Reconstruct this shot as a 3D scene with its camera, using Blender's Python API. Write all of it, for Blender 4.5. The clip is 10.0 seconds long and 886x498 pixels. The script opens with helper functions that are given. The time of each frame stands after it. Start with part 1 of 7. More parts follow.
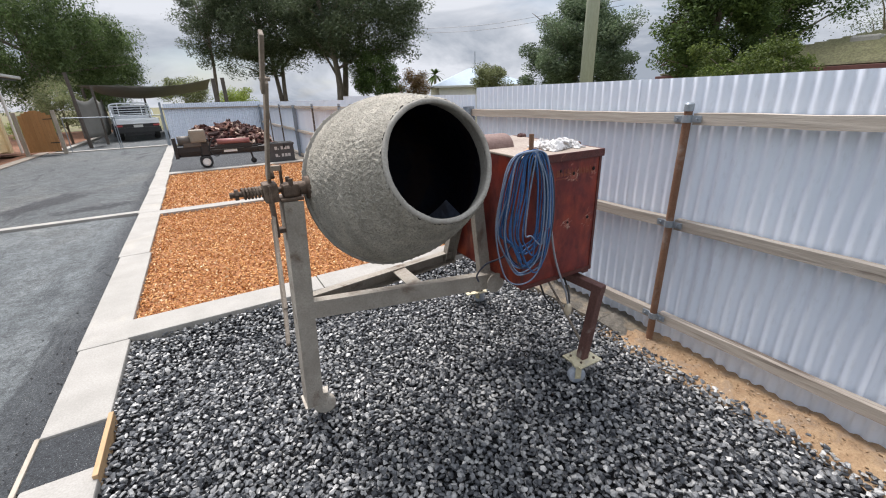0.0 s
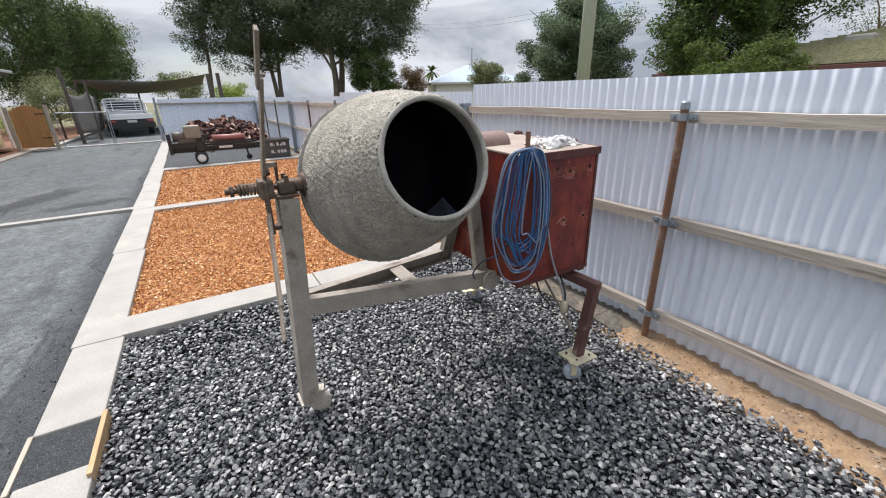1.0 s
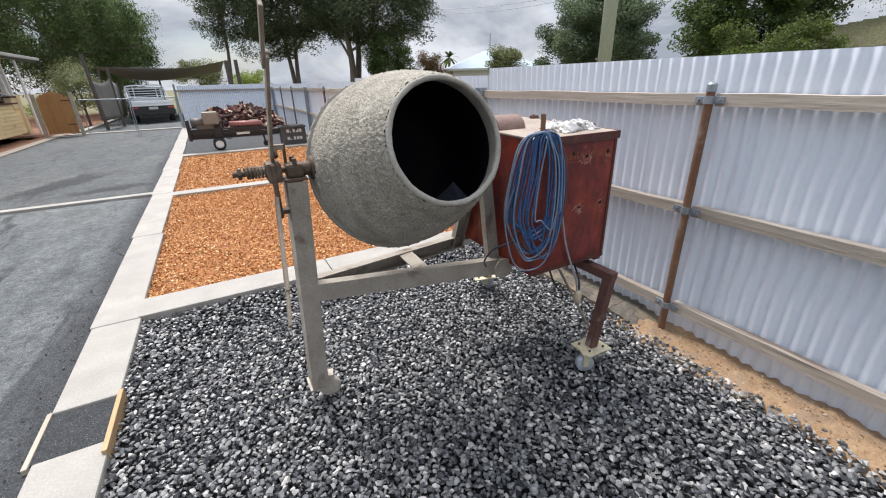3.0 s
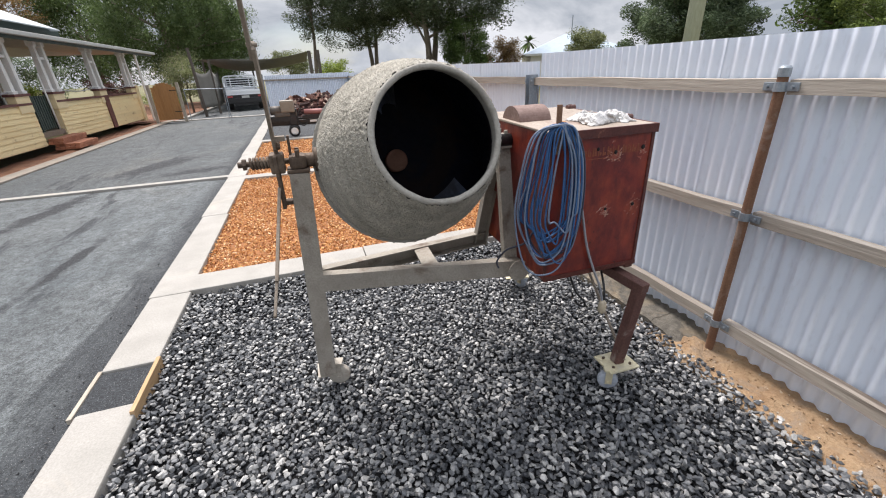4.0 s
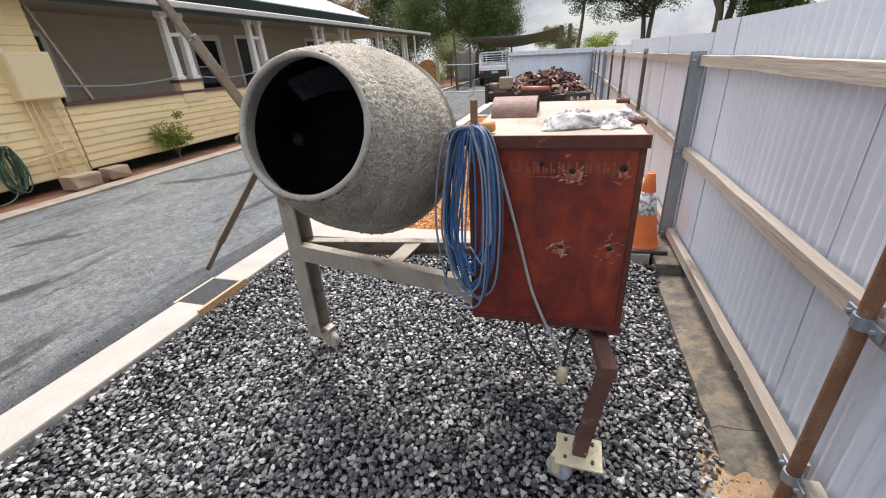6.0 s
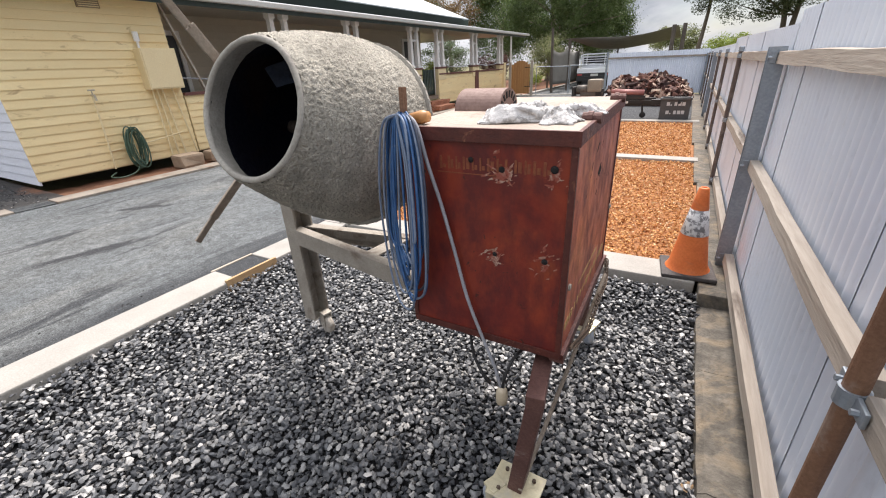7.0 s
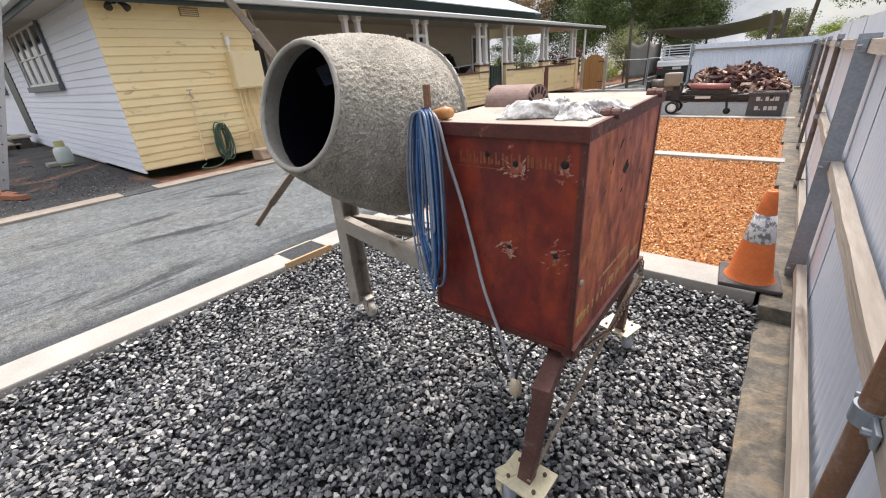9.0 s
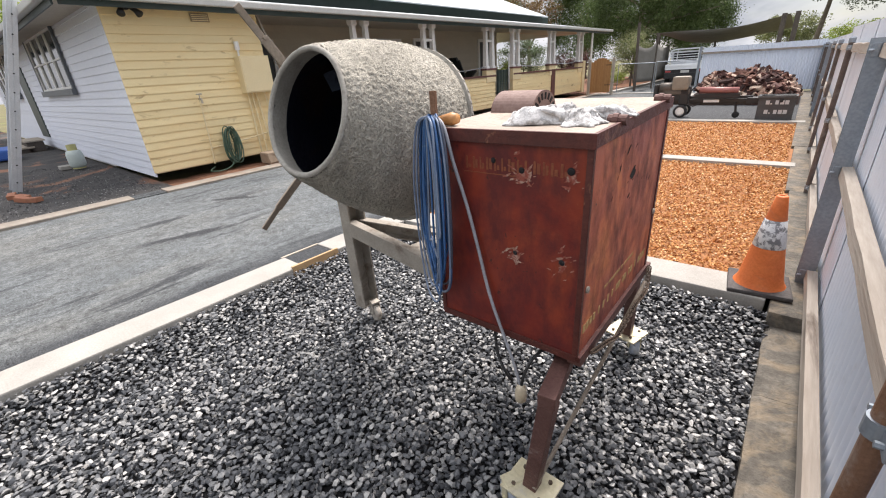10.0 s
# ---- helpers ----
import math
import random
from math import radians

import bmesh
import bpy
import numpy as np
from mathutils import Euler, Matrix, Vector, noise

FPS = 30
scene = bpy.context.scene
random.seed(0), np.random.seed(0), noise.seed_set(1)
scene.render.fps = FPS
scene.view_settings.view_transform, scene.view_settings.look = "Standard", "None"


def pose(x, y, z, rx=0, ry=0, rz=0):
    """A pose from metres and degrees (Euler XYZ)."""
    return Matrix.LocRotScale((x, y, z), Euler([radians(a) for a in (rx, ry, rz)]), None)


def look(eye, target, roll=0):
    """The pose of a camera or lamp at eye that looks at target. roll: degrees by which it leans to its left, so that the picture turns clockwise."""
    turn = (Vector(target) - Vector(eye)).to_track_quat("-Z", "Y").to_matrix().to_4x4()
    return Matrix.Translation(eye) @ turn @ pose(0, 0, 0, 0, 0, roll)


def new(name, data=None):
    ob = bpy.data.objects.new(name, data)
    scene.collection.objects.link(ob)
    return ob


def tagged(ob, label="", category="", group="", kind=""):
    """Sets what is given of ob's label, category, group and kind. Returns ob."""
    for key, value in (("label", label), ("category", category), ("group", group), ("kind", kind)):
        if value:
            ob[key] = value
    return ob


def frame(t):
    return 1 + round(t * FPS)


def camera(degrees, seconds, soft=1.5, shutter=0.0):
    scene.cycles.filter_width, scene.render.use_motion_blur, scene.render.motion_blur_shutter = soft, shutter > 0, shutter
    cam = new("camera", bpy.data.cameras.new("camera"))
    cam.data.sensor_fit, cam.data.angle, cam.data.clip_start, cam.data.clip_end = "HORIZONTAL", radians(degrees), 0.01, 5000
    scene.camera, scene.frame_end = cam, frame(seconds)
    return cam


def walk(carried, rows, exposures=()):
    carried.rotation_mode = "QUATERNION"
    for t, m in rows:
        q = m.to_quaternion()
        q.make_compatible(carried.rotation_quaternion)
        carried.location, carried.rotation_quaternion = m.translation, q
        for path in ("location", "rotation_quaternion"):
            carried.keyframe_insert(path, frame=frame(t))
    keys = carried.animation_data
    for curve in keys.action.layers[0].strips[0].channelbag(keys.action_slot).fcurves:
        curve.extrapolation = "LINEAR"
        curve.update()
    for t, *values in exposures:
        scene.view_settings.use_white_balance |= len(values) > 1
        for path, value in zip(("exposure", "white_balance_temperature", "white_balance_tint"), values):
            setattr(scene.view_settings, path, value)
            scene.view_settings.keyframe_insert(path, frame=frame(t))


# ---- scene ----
cam = camera(95.1, 10.0, soft=1.1)
PATH = [
    (0, (0.101, -0.014, 1.616), (1.029, 1.611, 0.91), -1.8),
    (0.5, (0.101, -0.009, 1.609), (1.033, 1.612, 0.899), -1.6),
    (1, (0.103, -0.012, 1.617), (1.043, 1.6, 0.897), -1.5),
    (1.5, (0.1, -0.001, 1.61), (1.048, 1.601, 0.877), -1.5),
    (2, (0.096, 0.01, 1.603), (1.04, 1.606, 0.854), -1.6),
    (2.5, (0.087, 0.021, 1.591), (1.016, 1.622, 0.834), -1.5),
    (4, (0.478, -0.026, 1.587), (1.021, 1.72, 0.777), -2.6),
    (4.5, (0.716, 0.094, 1.583), (1.003, 1.888, 0.747), -3.2),
    (5, (1.074, 0.092, 1.6), (1.074, 1.893, 0.73), -3.9),
    (5.5, (1.466, 0.097, 1.588), (1.184, 1.879, 0.724), -3.9),
    (7, (2.291, 0.449, 1.481), (1.366, 2.021, 0.659), -2.8),
    (7.5, (2.386, 0.501, 1.463), (1.357, 2.01, 0.648), -2.8),
    (8, (2.445, 0.498, 1.471), (1.343, 1.952, 0.651), -3.2),
    (8.5, (2.457, 0.491, 1.476), (1.309, 1.905, 0.652), -3.7),
    (9, (2.456, 0.476, 1.478), (1.28, 1.871, 0.659), -3.9),
    (9.5, (2.456, 0.482, 1.481), (1.262, 1.866, 0.668), -4.0),
    (10, (2.455, 0.48, 1.486), (1.253, 1.861, 0.683), -4.0),
]
walk(cam, [(t, look(eye, target, roll)) for t, eye, target, roll in PATH],
     [(0.0, 0.55, 6500, 13), (2.5, 0.56, 6500, 13), (4.5, 0.64, 6700, 14), (5.5, 0.71, 6800, 15), (7.0, 0.77, 6850, 15), (10.0, 0.79, 6850, 15)])

# ---- sky, sun, exposure ----
SUN_AZ, SUN_EL = -8.0, 60.0      # degrees: azimuth from +y towards +x, elevation
world = bpy.data.worlds.new("sky")
scene.world = world
world.use_nodes = True
wn, wl = world.node_tree.nodes, world.node_tree.links
wn.clear()
w_out = wn.new("ShaderNodeOutputWorld")
w_bg = wn.new("ShaderNodeBackground")
w_sky = wn.new("ShaderNodeTexSky")
w_sky.sky_type = "NISHITA"
w_sky.sun_disc = False
w_sky.sun_elevation, w_sky.sun_rotation = radians(SUN_EL), radians(SUN_AZ)
w_co = wn.new("ShaderNodeTexCoord")
w_map = wn.new("ShaderNodeMapping")
w_map.inputs["Scale"].default_value = (1.0, 1.0, 2.6)
w_n1 = wn.new("ShaderNodeTexNoise")
w_n1.inputs["Scale"].default_value, w_n1.inputs["Detail"].default_value, w_n1.inputs["Roughness"].default_value = 3.2, 9.0, 0.58
w_n1.inputs["Distortion"].default_value = 0.4
w_r1 = wn.new("ShaderNodeValToRGB")       # tone of the cloud
w_r1.color_ramp.elements[0].position, w_r1.color_ramp.elements[1].position = 0.38, 0.6
w_r1.color_ramp.elements[0].color = (3.6, 4.1, 4.75, 1)
w_r1.color_ramp.elements[1].color = (7.6, 8.0, 8.5, 1)
w_n2 = wn.new("ShaderNodeTexNoise")
w_n2.inputs["Scale"].default_value, w_n2.inputs["Detail"].default_value = 2.1, 6.0
w_r2 = wn.new("ShaderNodeValToRGB")       # gaps between clouds
w_r2.color_ramp.elements[0].position, w_r2.color_ramp.elements[1].position = 0.3, 0.43
w_mix = wn.new("ShaderNodeMix")
w_mix.data_type = "RGBA"
wl.new(w_co.outputs["Generated"], w_map.inputs["Vector"])
wl.new(w_map.outputs["Vector"], w_n1.inputs["Vector"])
wl.new(w_map.outputs["Vector"], w_n2.inputs["Vector"])
wl.new(w_n1.outputs["Fac"], w_r1.inputs["Fac"])
wl.new(w_n2.outputs["Fac"], w_r2.inputs["Fac"])
wl.new(w_r2.outputs["Color"], w_mix.inputs["Factor"])
wl.new(w_sky.outputs["Color"], w_mix.inputs["A"])
wl.new(w_r1.outputs["Color"], w_mix.inputs["B"])
w_xyz = wn.new("ShaderNodeSeparateXYZ")   # an overcast sky is brighter overhead than at the horizon
w_lift = wn.new("ShaderNodeMapRange")
w_lift.inputs["From Min"].default_value, w_lift.inputs["From Max"].default_value = 0.3, 1.0
w_lift.inputs["To Min"].default_value, w_lift.inputs["To Max"].default_value = 1.0, 2.7
w_scale = wn.new("ShaderNodeVectorMath")
w_scale.operation = "SCALE"
wl.new(w_co.outputs["Generated"], w_xyz.inputs["Vector"])
wl.new(w_xyz.outputs["Z"], w_lift.inputs["Value"])
wl.new(w_mix.outputs["Result"], w_scale.inputs[0])
wl.new(w_lift.outputs["Result"], w_scale.inputs["Scale"])
wl.new(w_scale.outputs["Vector"], w_bg.inputs["Color"])
w_bg.inputs["Strength"].default_value = 0.071
wl.new(w_bg.outputs["Background"], w_out.inputs["Surface"])

sun_data = bpy.data.lights.new("sun", "SUN")
sun_data.energy, sun_data.angle, sun_data.color = 3.7, radians(24), (1.0, 0.965, 0.925)
sun = new("sun", sun_data)
se, sa = radians(SUN_EL), radians(SUN_AZ)
SUN_DIR = Vector((math.sin(sa) * math.cos(se), math.cos(sa) * math.cos(se), math.sin(se)))
sun.matrix_world = look(SUN_DIR * 30, (0, 0, 0))


# ---- materials ----
def ramp(nt, fac, stops):
    r = nt.nodes.new("ShaderNodeValToRGB")
    while len(r.color_ramp.elements) < len(stops):
        r.color_ramp.elements.new(0.5)
    for e, (p, c) in zip(r.color_ramp.elements, stops):
        e.position, e.color = p, (*c, 1)
    nt.links.new(fac, r.inputs["Fac"])
    return r.outputs["Color"]


def noise_tex(nt, scale, detail=6.0, rough=0.55, stretch=(1, 1, 1), distort=0.0, co="Object"):
    tc = nt.nodes.new("ShaderNodeTexCoord")
    mp = nt.nodes.new("ShaderNodeMapping")
    mp.inputs["Scale"].default_value = stretch
    n = nt.nodes.new("ShaderNodeTexNoise")
    n.inputs["Scale"].default_value, n.inputs["Detail"].default_value = scale, detail
    n.inputs["Roughness"].default_value, n.inputs["Distortion"].default_value = rough, distort
    nt.links.new(tc.outputs[co], mp.inputs["Vector"])
    nt.links.new(mp.outputs["Vector"], n.inputs["Vector"])
    return n.outputs["Fac"]


def mixc(nt, fac, a, b, mode="MIX"):
    m = nt.nodes.new("ShaderNodeMix")
    m.data_type, m.blend_type = "RGBA", mode
    for sock, v in ((m.inputs["Factor"], fac), (m.inputs["A"], a), (m.inputs["B"], b)):
        if hasattr(v, "is_output"):
            nt.links.new(v, sock)
        elif isinstance(v, (int, float)):
            sock.default_value = v
        else:
            sock.default_value = (*v, 1)
    return m.outputs["Result"]


def bump(nt, bsdf, height, strength, dist=0.01):
    b = nt.nodes.new("ShaderNodeBump")
    b.inputs["Strength"].default_value, b.inputs["Distance"].default_value = strength, dist
    nt.links.new(height, b.inputs["Height"])
    prev = bsdf.inputs["Normal"]
    if prev.is_linked:
        nt.links.new(prev.links[0].from_socket, b.inputs["Normal"])
    nt.links.new(b.outputs["Normal"], prev)


def base_mat(name, color=(0.5, 0.5, 0.5), rough=0.6, metal=0.0):
    m = bpy.data.materials.new(name)
    m.use_nodes = True
    nt = m.node_tree
    b = nt.nodes["Principled BSDF"]
    b.inputs["Base Color"].default_value = (*color, 1)
    b.inputs["Roughness"].default_value, b.inputs["Metallic"].default_value = rough, metal
    return m, nt, b


def worn(name, a, b2, scale=6.0, fine=60.0, rough=0.7, metal=0.0, bump_s=0.3, stain=None, stain_scale=2.0,
         stain_lo=0.55, stain_hi=0.7, stretch=(1, 1, 1), random_by="", rand=0.25, bdist=0.01):
    """A surface whose colour drifts between two tones at two scales, with stains over it and a fine relief."""
    m, nt, b = base_mat(name, a, rough, metal)
    big = noise_tex(nt, scale, 5, 0.6, stretch)
    small = noise_tex(nt, fine, 6, 0.65, stretch)
    col = ramp(nt, big, [(0.3, a), (0.7, b2)])
    dark = tuple(c * 0.72 for c in a)
    col = mixc(nt, ramp(nt, small, [(0.35, (0.45,) * 3), (0.65, (0.0,) * 3)]), col, dark)
    if stain:
        s = noise_tex(nt, stain_scale, 8, 0.65, stretch, 0.6)
        col = mixc(nt, ramp(nt, s, [(stain_lo, (0,) * 3), (stain_hi, (0.85,) * 3)]), col, stain)
    if random_by:
        if random_by == "object":
            r = nt.nodes.new("ShaderNodeObjectInfo").outputs["Random"]
            shift = nt.nodes.new("ShaderNodeMath")
            shift.operation, shift.inputs[1].default_value = "MULTIPLY", 60.0
            nt.links.new(r, shift.inputs[0])
            for mp in [q for q in nt.nodes if q.bl_idname == "ShaderNodeMapping"]:
                nt.links.new(shift.outputs[0], mp.inputs["Location"])
        else:
            r = nt.nodes.new("ShaderNodeNewGeometry").outputs["Random Per Island"]
        col = mixc(nt, 1.0, col, ramp(nt, r, [(0, (1 - rand,) * 3), (1, (1.0,) * 3)]), "MULTIPLY")
    nt.links.new(col, b.inputs["Base Color"])
    nt.links.new(ramp(nt, small, [(0.3, (min(1, rough + 0.12),) * 3), (0.7, (max(0.05, rough - 0.12),) * 3)]), b.inputs["Roughness"])
    if bump_s:
        bump(nt, b, small, bump_s, bdist)
    return m


def island_mat(name, stops, rough=0.6, fine=120.0, bump_s=0.3, spec=0.5):
    """Loose pieces: every piece has its own tone."""
    m, nt, b = base_mat(name, stops[0][1], rough)
    r = nt.nodes.new("ShaderNodeNewGeometry").outputs["Random Per Island"]
    col = ramp(nt, r, stops)
    n = noise_tex(nt, fine, 5, 0.6)
    col = mixc(nt, 1.0, col, ramp(nt, n, [(0.3, (0.7,) * 3), (0.7, (1.15,) * 3)]), "MULTIPLY")
    nt.links.new(col, b.inputs["Base Color"])
    b.inputs["Specular IOR Level"].default_value = spec
    if bump_s:
        bump(nt, b, n, bump_s, 0.004)
    return m


def object_mat(name, stops, rough=0.6, fine=120.0, bump_s=0.3, spec=0.5):
    """The same for pieces that are objects of their own."""
    m, nt, b = base_mat(name, stops[0][1], rough)
    r = nt.nodes.new("ShaderNodeObjectInfo").outputs["Random"]
    col = ramp(nt, r, stops)
    n = noise_tex(nt, fine, 5, 0.6)
    col = mixc(nt, 1.0, col, ramp(nt, n, [(0.3, (0.7,) * 3), (0.7, (1.15,) * 3)]), "MULTIPLY")
    nt.links.new(col, b.inputs["Base Color"])
    b.inputs["Specular IOR Level"].default_value = spec
    if bump_s:
        bump(nt, b, n, bump_s, 0.004)
    return m


M_CONCRETE = worn("concrete", (0.3, 0.287, 0.26), (0.4, 0.38, 0.35), 3, 90, 0.85, 0, 0.25, (0.42, 0.38, 0.32), 1.6, 0.58, 0.75)
M_DUSTY = worn("dusty_concrete", (0.23, 0.2, 0.165), (0.33, 0.29, 0.245), 4, 90, 0.9, 0, 0.3, (0.2, 0.13, 0.09), 2.2, 0.52, 0.68)
M_PLINTH = worn("old_concrete", (0.075, 0.068, 0.057), (0.2, 0.18, 0.15), 7, 45, 0.9, 0, 0.8, (0.26, 0.205, 0.14), 4.5, 0.5, 0.66)
M_SAND = worn("sandy_soil", (0.25, 0.15, 0.08), (0.44, 0.31, 0.185), 7, 60, 0.95, 0, 1.0, (0.24, 0.18, 0.13), 6, 0.5, 0.66)
M_DIRT = worn("red_dirt", (0.2, 0.085, 0.045), (0.3, 0.15, 0.085), 3, 50, 0.95, 0, 0.7, (0.13, 0.07, 0.05), 1.2, 0.5, 0.7, bdist=0.03)
# near-black so that the gaps between the grey stones look deeply shaded
M_SHADE_BED = worn("gravel_shade_bed", (0.01, 0.01, 0.011), (0.022, 0.022, 0.023), 20, 120, 0.9, 0, 0.8)
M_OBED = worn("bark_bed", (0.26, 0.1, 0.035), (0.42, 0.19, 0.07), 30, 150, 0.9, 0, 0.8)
M_SHADE_BED.node_tree.nodes["Principled BSDF"].inputs["Specular IOR Level"].default_value = 0.05
M_GRASS = worn("ground_cover", (0.09, 0.1, 0.04), (0.2, 0.15, 0.08), 0.6, 8, 0.95, 0, 0.4, (0.16, 0.17, 0.05), 0.3, 0.5, 0.65, bdist=0.05)
M_YARD = worn("dark_yard_gravel", (0.035, 0.034, 0.034), (0.09, 0.085, 0.08), 2, 90, 0.9, 0, 0.8, (0.3, 0.14, 0.08), 0.5, 0.55, 0.62)
M_GALV = worn("galvanised_steel", (0.25, 0.29, 0.33), (0.35, 0.39, 0.43), 5, 60, 0.5, 0.5, 0.08)
M_RUST = worn("rusty_pipe", (0.17, 0.085, 0.05), (0.27, 0.15, 0.09), 9, 120, 0.75, 0.25, 0.4, (0.34, 0.28, 0.24), 4, 0.56, 0.7)
M_DULLPIPE = worn("dull_pipe", (0.1, 0.078, 0.068), (0.19, 0.155, 0.14), 9, 120, 0.75, 0.25, 0.4, (0.27, 0.24, 0.22), 4, 0.56, 0.7)
M_RAIL = worn("weathered_pine", (0.34, 0.29, 0.24), (0.52, 0.47, 0.41), 6, 55, 0.9, 0, 0.5, (0.1, 0.072, 0.055), 7.0, 0.6, 0.68, (1, 0.07, 1), "object", 0.3)
M_CREAM = worn("cream_boards", (0.9, 0.7, 0.37), (0.94, 0.79, 0.46), 2.5, 220, 0.55, 0, 0.05, (0.46, 0.32, 0.16), 8.0, 0.6, 0.7, (1, 0.35, 1), "object", 0.1)
M_CREAM_FLAT = worn("cream_paint", (0.78, 0.64, 0.38), (0.82, 0.69, 0.43), 2.5, 50, 0.55, 0, 0.1)
M_WHITEB = worn("white_boards", (0.8, 0.84, 0.93), (0.84, 0.88, 0.95), 2.5, 50, 0.5, 0, 0.1, None, random_by="object", rand=0.06)
M_WHITE = worn("white_paint", (0.78, 0.77, 0.74), (0.85, 0.84, 0.81), 4, 40, 0.5, 0, 0.08)
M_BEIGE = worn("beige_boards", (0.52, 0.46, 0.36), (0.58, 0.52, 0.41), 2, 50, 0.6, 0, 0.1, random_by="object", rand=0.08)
M_MAROON = worn("maroon_trim", (0.12, 0.045, 0.04), (0.17, 0.07, 0.06), 5, 60, 0.55, 0, 0.15)
M_DARKGREEN = worn("dark_green_trim", (0.02, 0.04, 0.035), (0.035, 0.055, 0.05), 5, 60, 0.45, 0, 0.1)
M_ROOF = worn("pale_roof_iron", (0.38, 0.42, 0.44), (0.46, 0.5, 0.52), 2, 40, 0.5, 0.25, 0.05)
M_GUTTER = worn("gutter_paint", (0.5, 0.5, 0.48), (0.58, 0.58, 0.55), 4, 40, 0.45, 0, 0.05)
M_BRICK = worn("red_brick", (0.36, 0.14, 0.08), (0.48, 0.22, 0.13), 6, 80, 0.9, 0, 0.5, random_by="object", rand=0.35)
M_BLACK = worn("black_paint", (0.012, 0.012, 0.013), (0.025, 0.025, 0.026), 6, 60, 0.45, 0, 0.1)
M_RUBBER = worn("rubber", (0.02, 0.02, 0.02), (0.035, 0.035, 0.035), 8, 80, 0.8, 0, 0.2)
M_DARKGLASS = base_mat("dark_glass", (0.015, 0.018, 0.02), 0.08)[0]
M_TRUNK = worn("bark", (0.16, 0.13, 0.1), (0.28, 0.24, 0.2), 3, 25, 0.9, 0, 0.7, bdist=0.03)


# damp drag marks on the driveway: centre, direction in degrees, half length, half width
DAMP = [((-4.05, 5.32), 25, 0.5, 0.13), ((-3.55, 5.85), 58, 0.62, 0.14), ((-3.15, 7.05), 80, 0.95, 0.16), ((-2.6, 1.85), 76, 0.5, 0.08),
        ((-3.7, 2.9), 40, 0.35, 0.07), ((-2.6, 10.0), 60, 1.1, 0.3), ((-1.7, 9.0), 15, 0.7, 0.22), ((-2.0, 4.6), 85, 0.8, 0.07)]


def damp_mask(nt):
    tc = nt.nodes.new("ShaderNodeTexCoord")
    rag_ = noise_tex(nt, 5.0, 6, 0.7)
    total = None
    for (cx, cy), turn, half_l, half_w in DAMP:
        mp = nt.nodes.new("ShaderNodeMapping")
        mp.vector_type = "TEXTURE"
        mp.inputs["Location"].default_value = (cx, cy, 0)
        mp.inputs["Rotation"].default_value = (0, 0, radians(turn))
        mp.inputs["Scale"].default_value = (half_l, half_w, 1)
        nt.links.new(tc.outputs["Object"], mp.inputs["Vector"])
        far = nt.nodes.new("ShaderNodeVectorMath")
        far.operation = "LENGTH"
        nt.links.new(mp.outputs["Vector"], far.inputs[0])
        edge = nt.nodes.new("ShaderNodeMath")
        edge.operation, edge.inputs[1].default_value = "MULTIPLY_ADD", 2.6
        nt.links.new(rag_, edge.inputs[0])
        nt.links.new(far.outputs["Value"], edge.inputs[2])
        mr = nt.nodes.new("ShaderNodeMapRange")
        mr.inputs["From Min"].default_value, mr.inputs["From Max"].default_value = 2.55, 1.95
        mr.inputs["To Max"].default_value = 0.95
        nt.links.new(edge.outputs[0], mr.inputs["Value"])
        if total is None:
            total = mr.outputs["Result"]
        else:
            top = nt.nodes.new("ShaderNodeMath")
            top.operation = "MAXIMUM"
            nt.links.new(total, top.inputs[0])
            nt.links.new(mr.outputs["Result"], top.inputs[1])
            total = top.outputs[0]
    return total


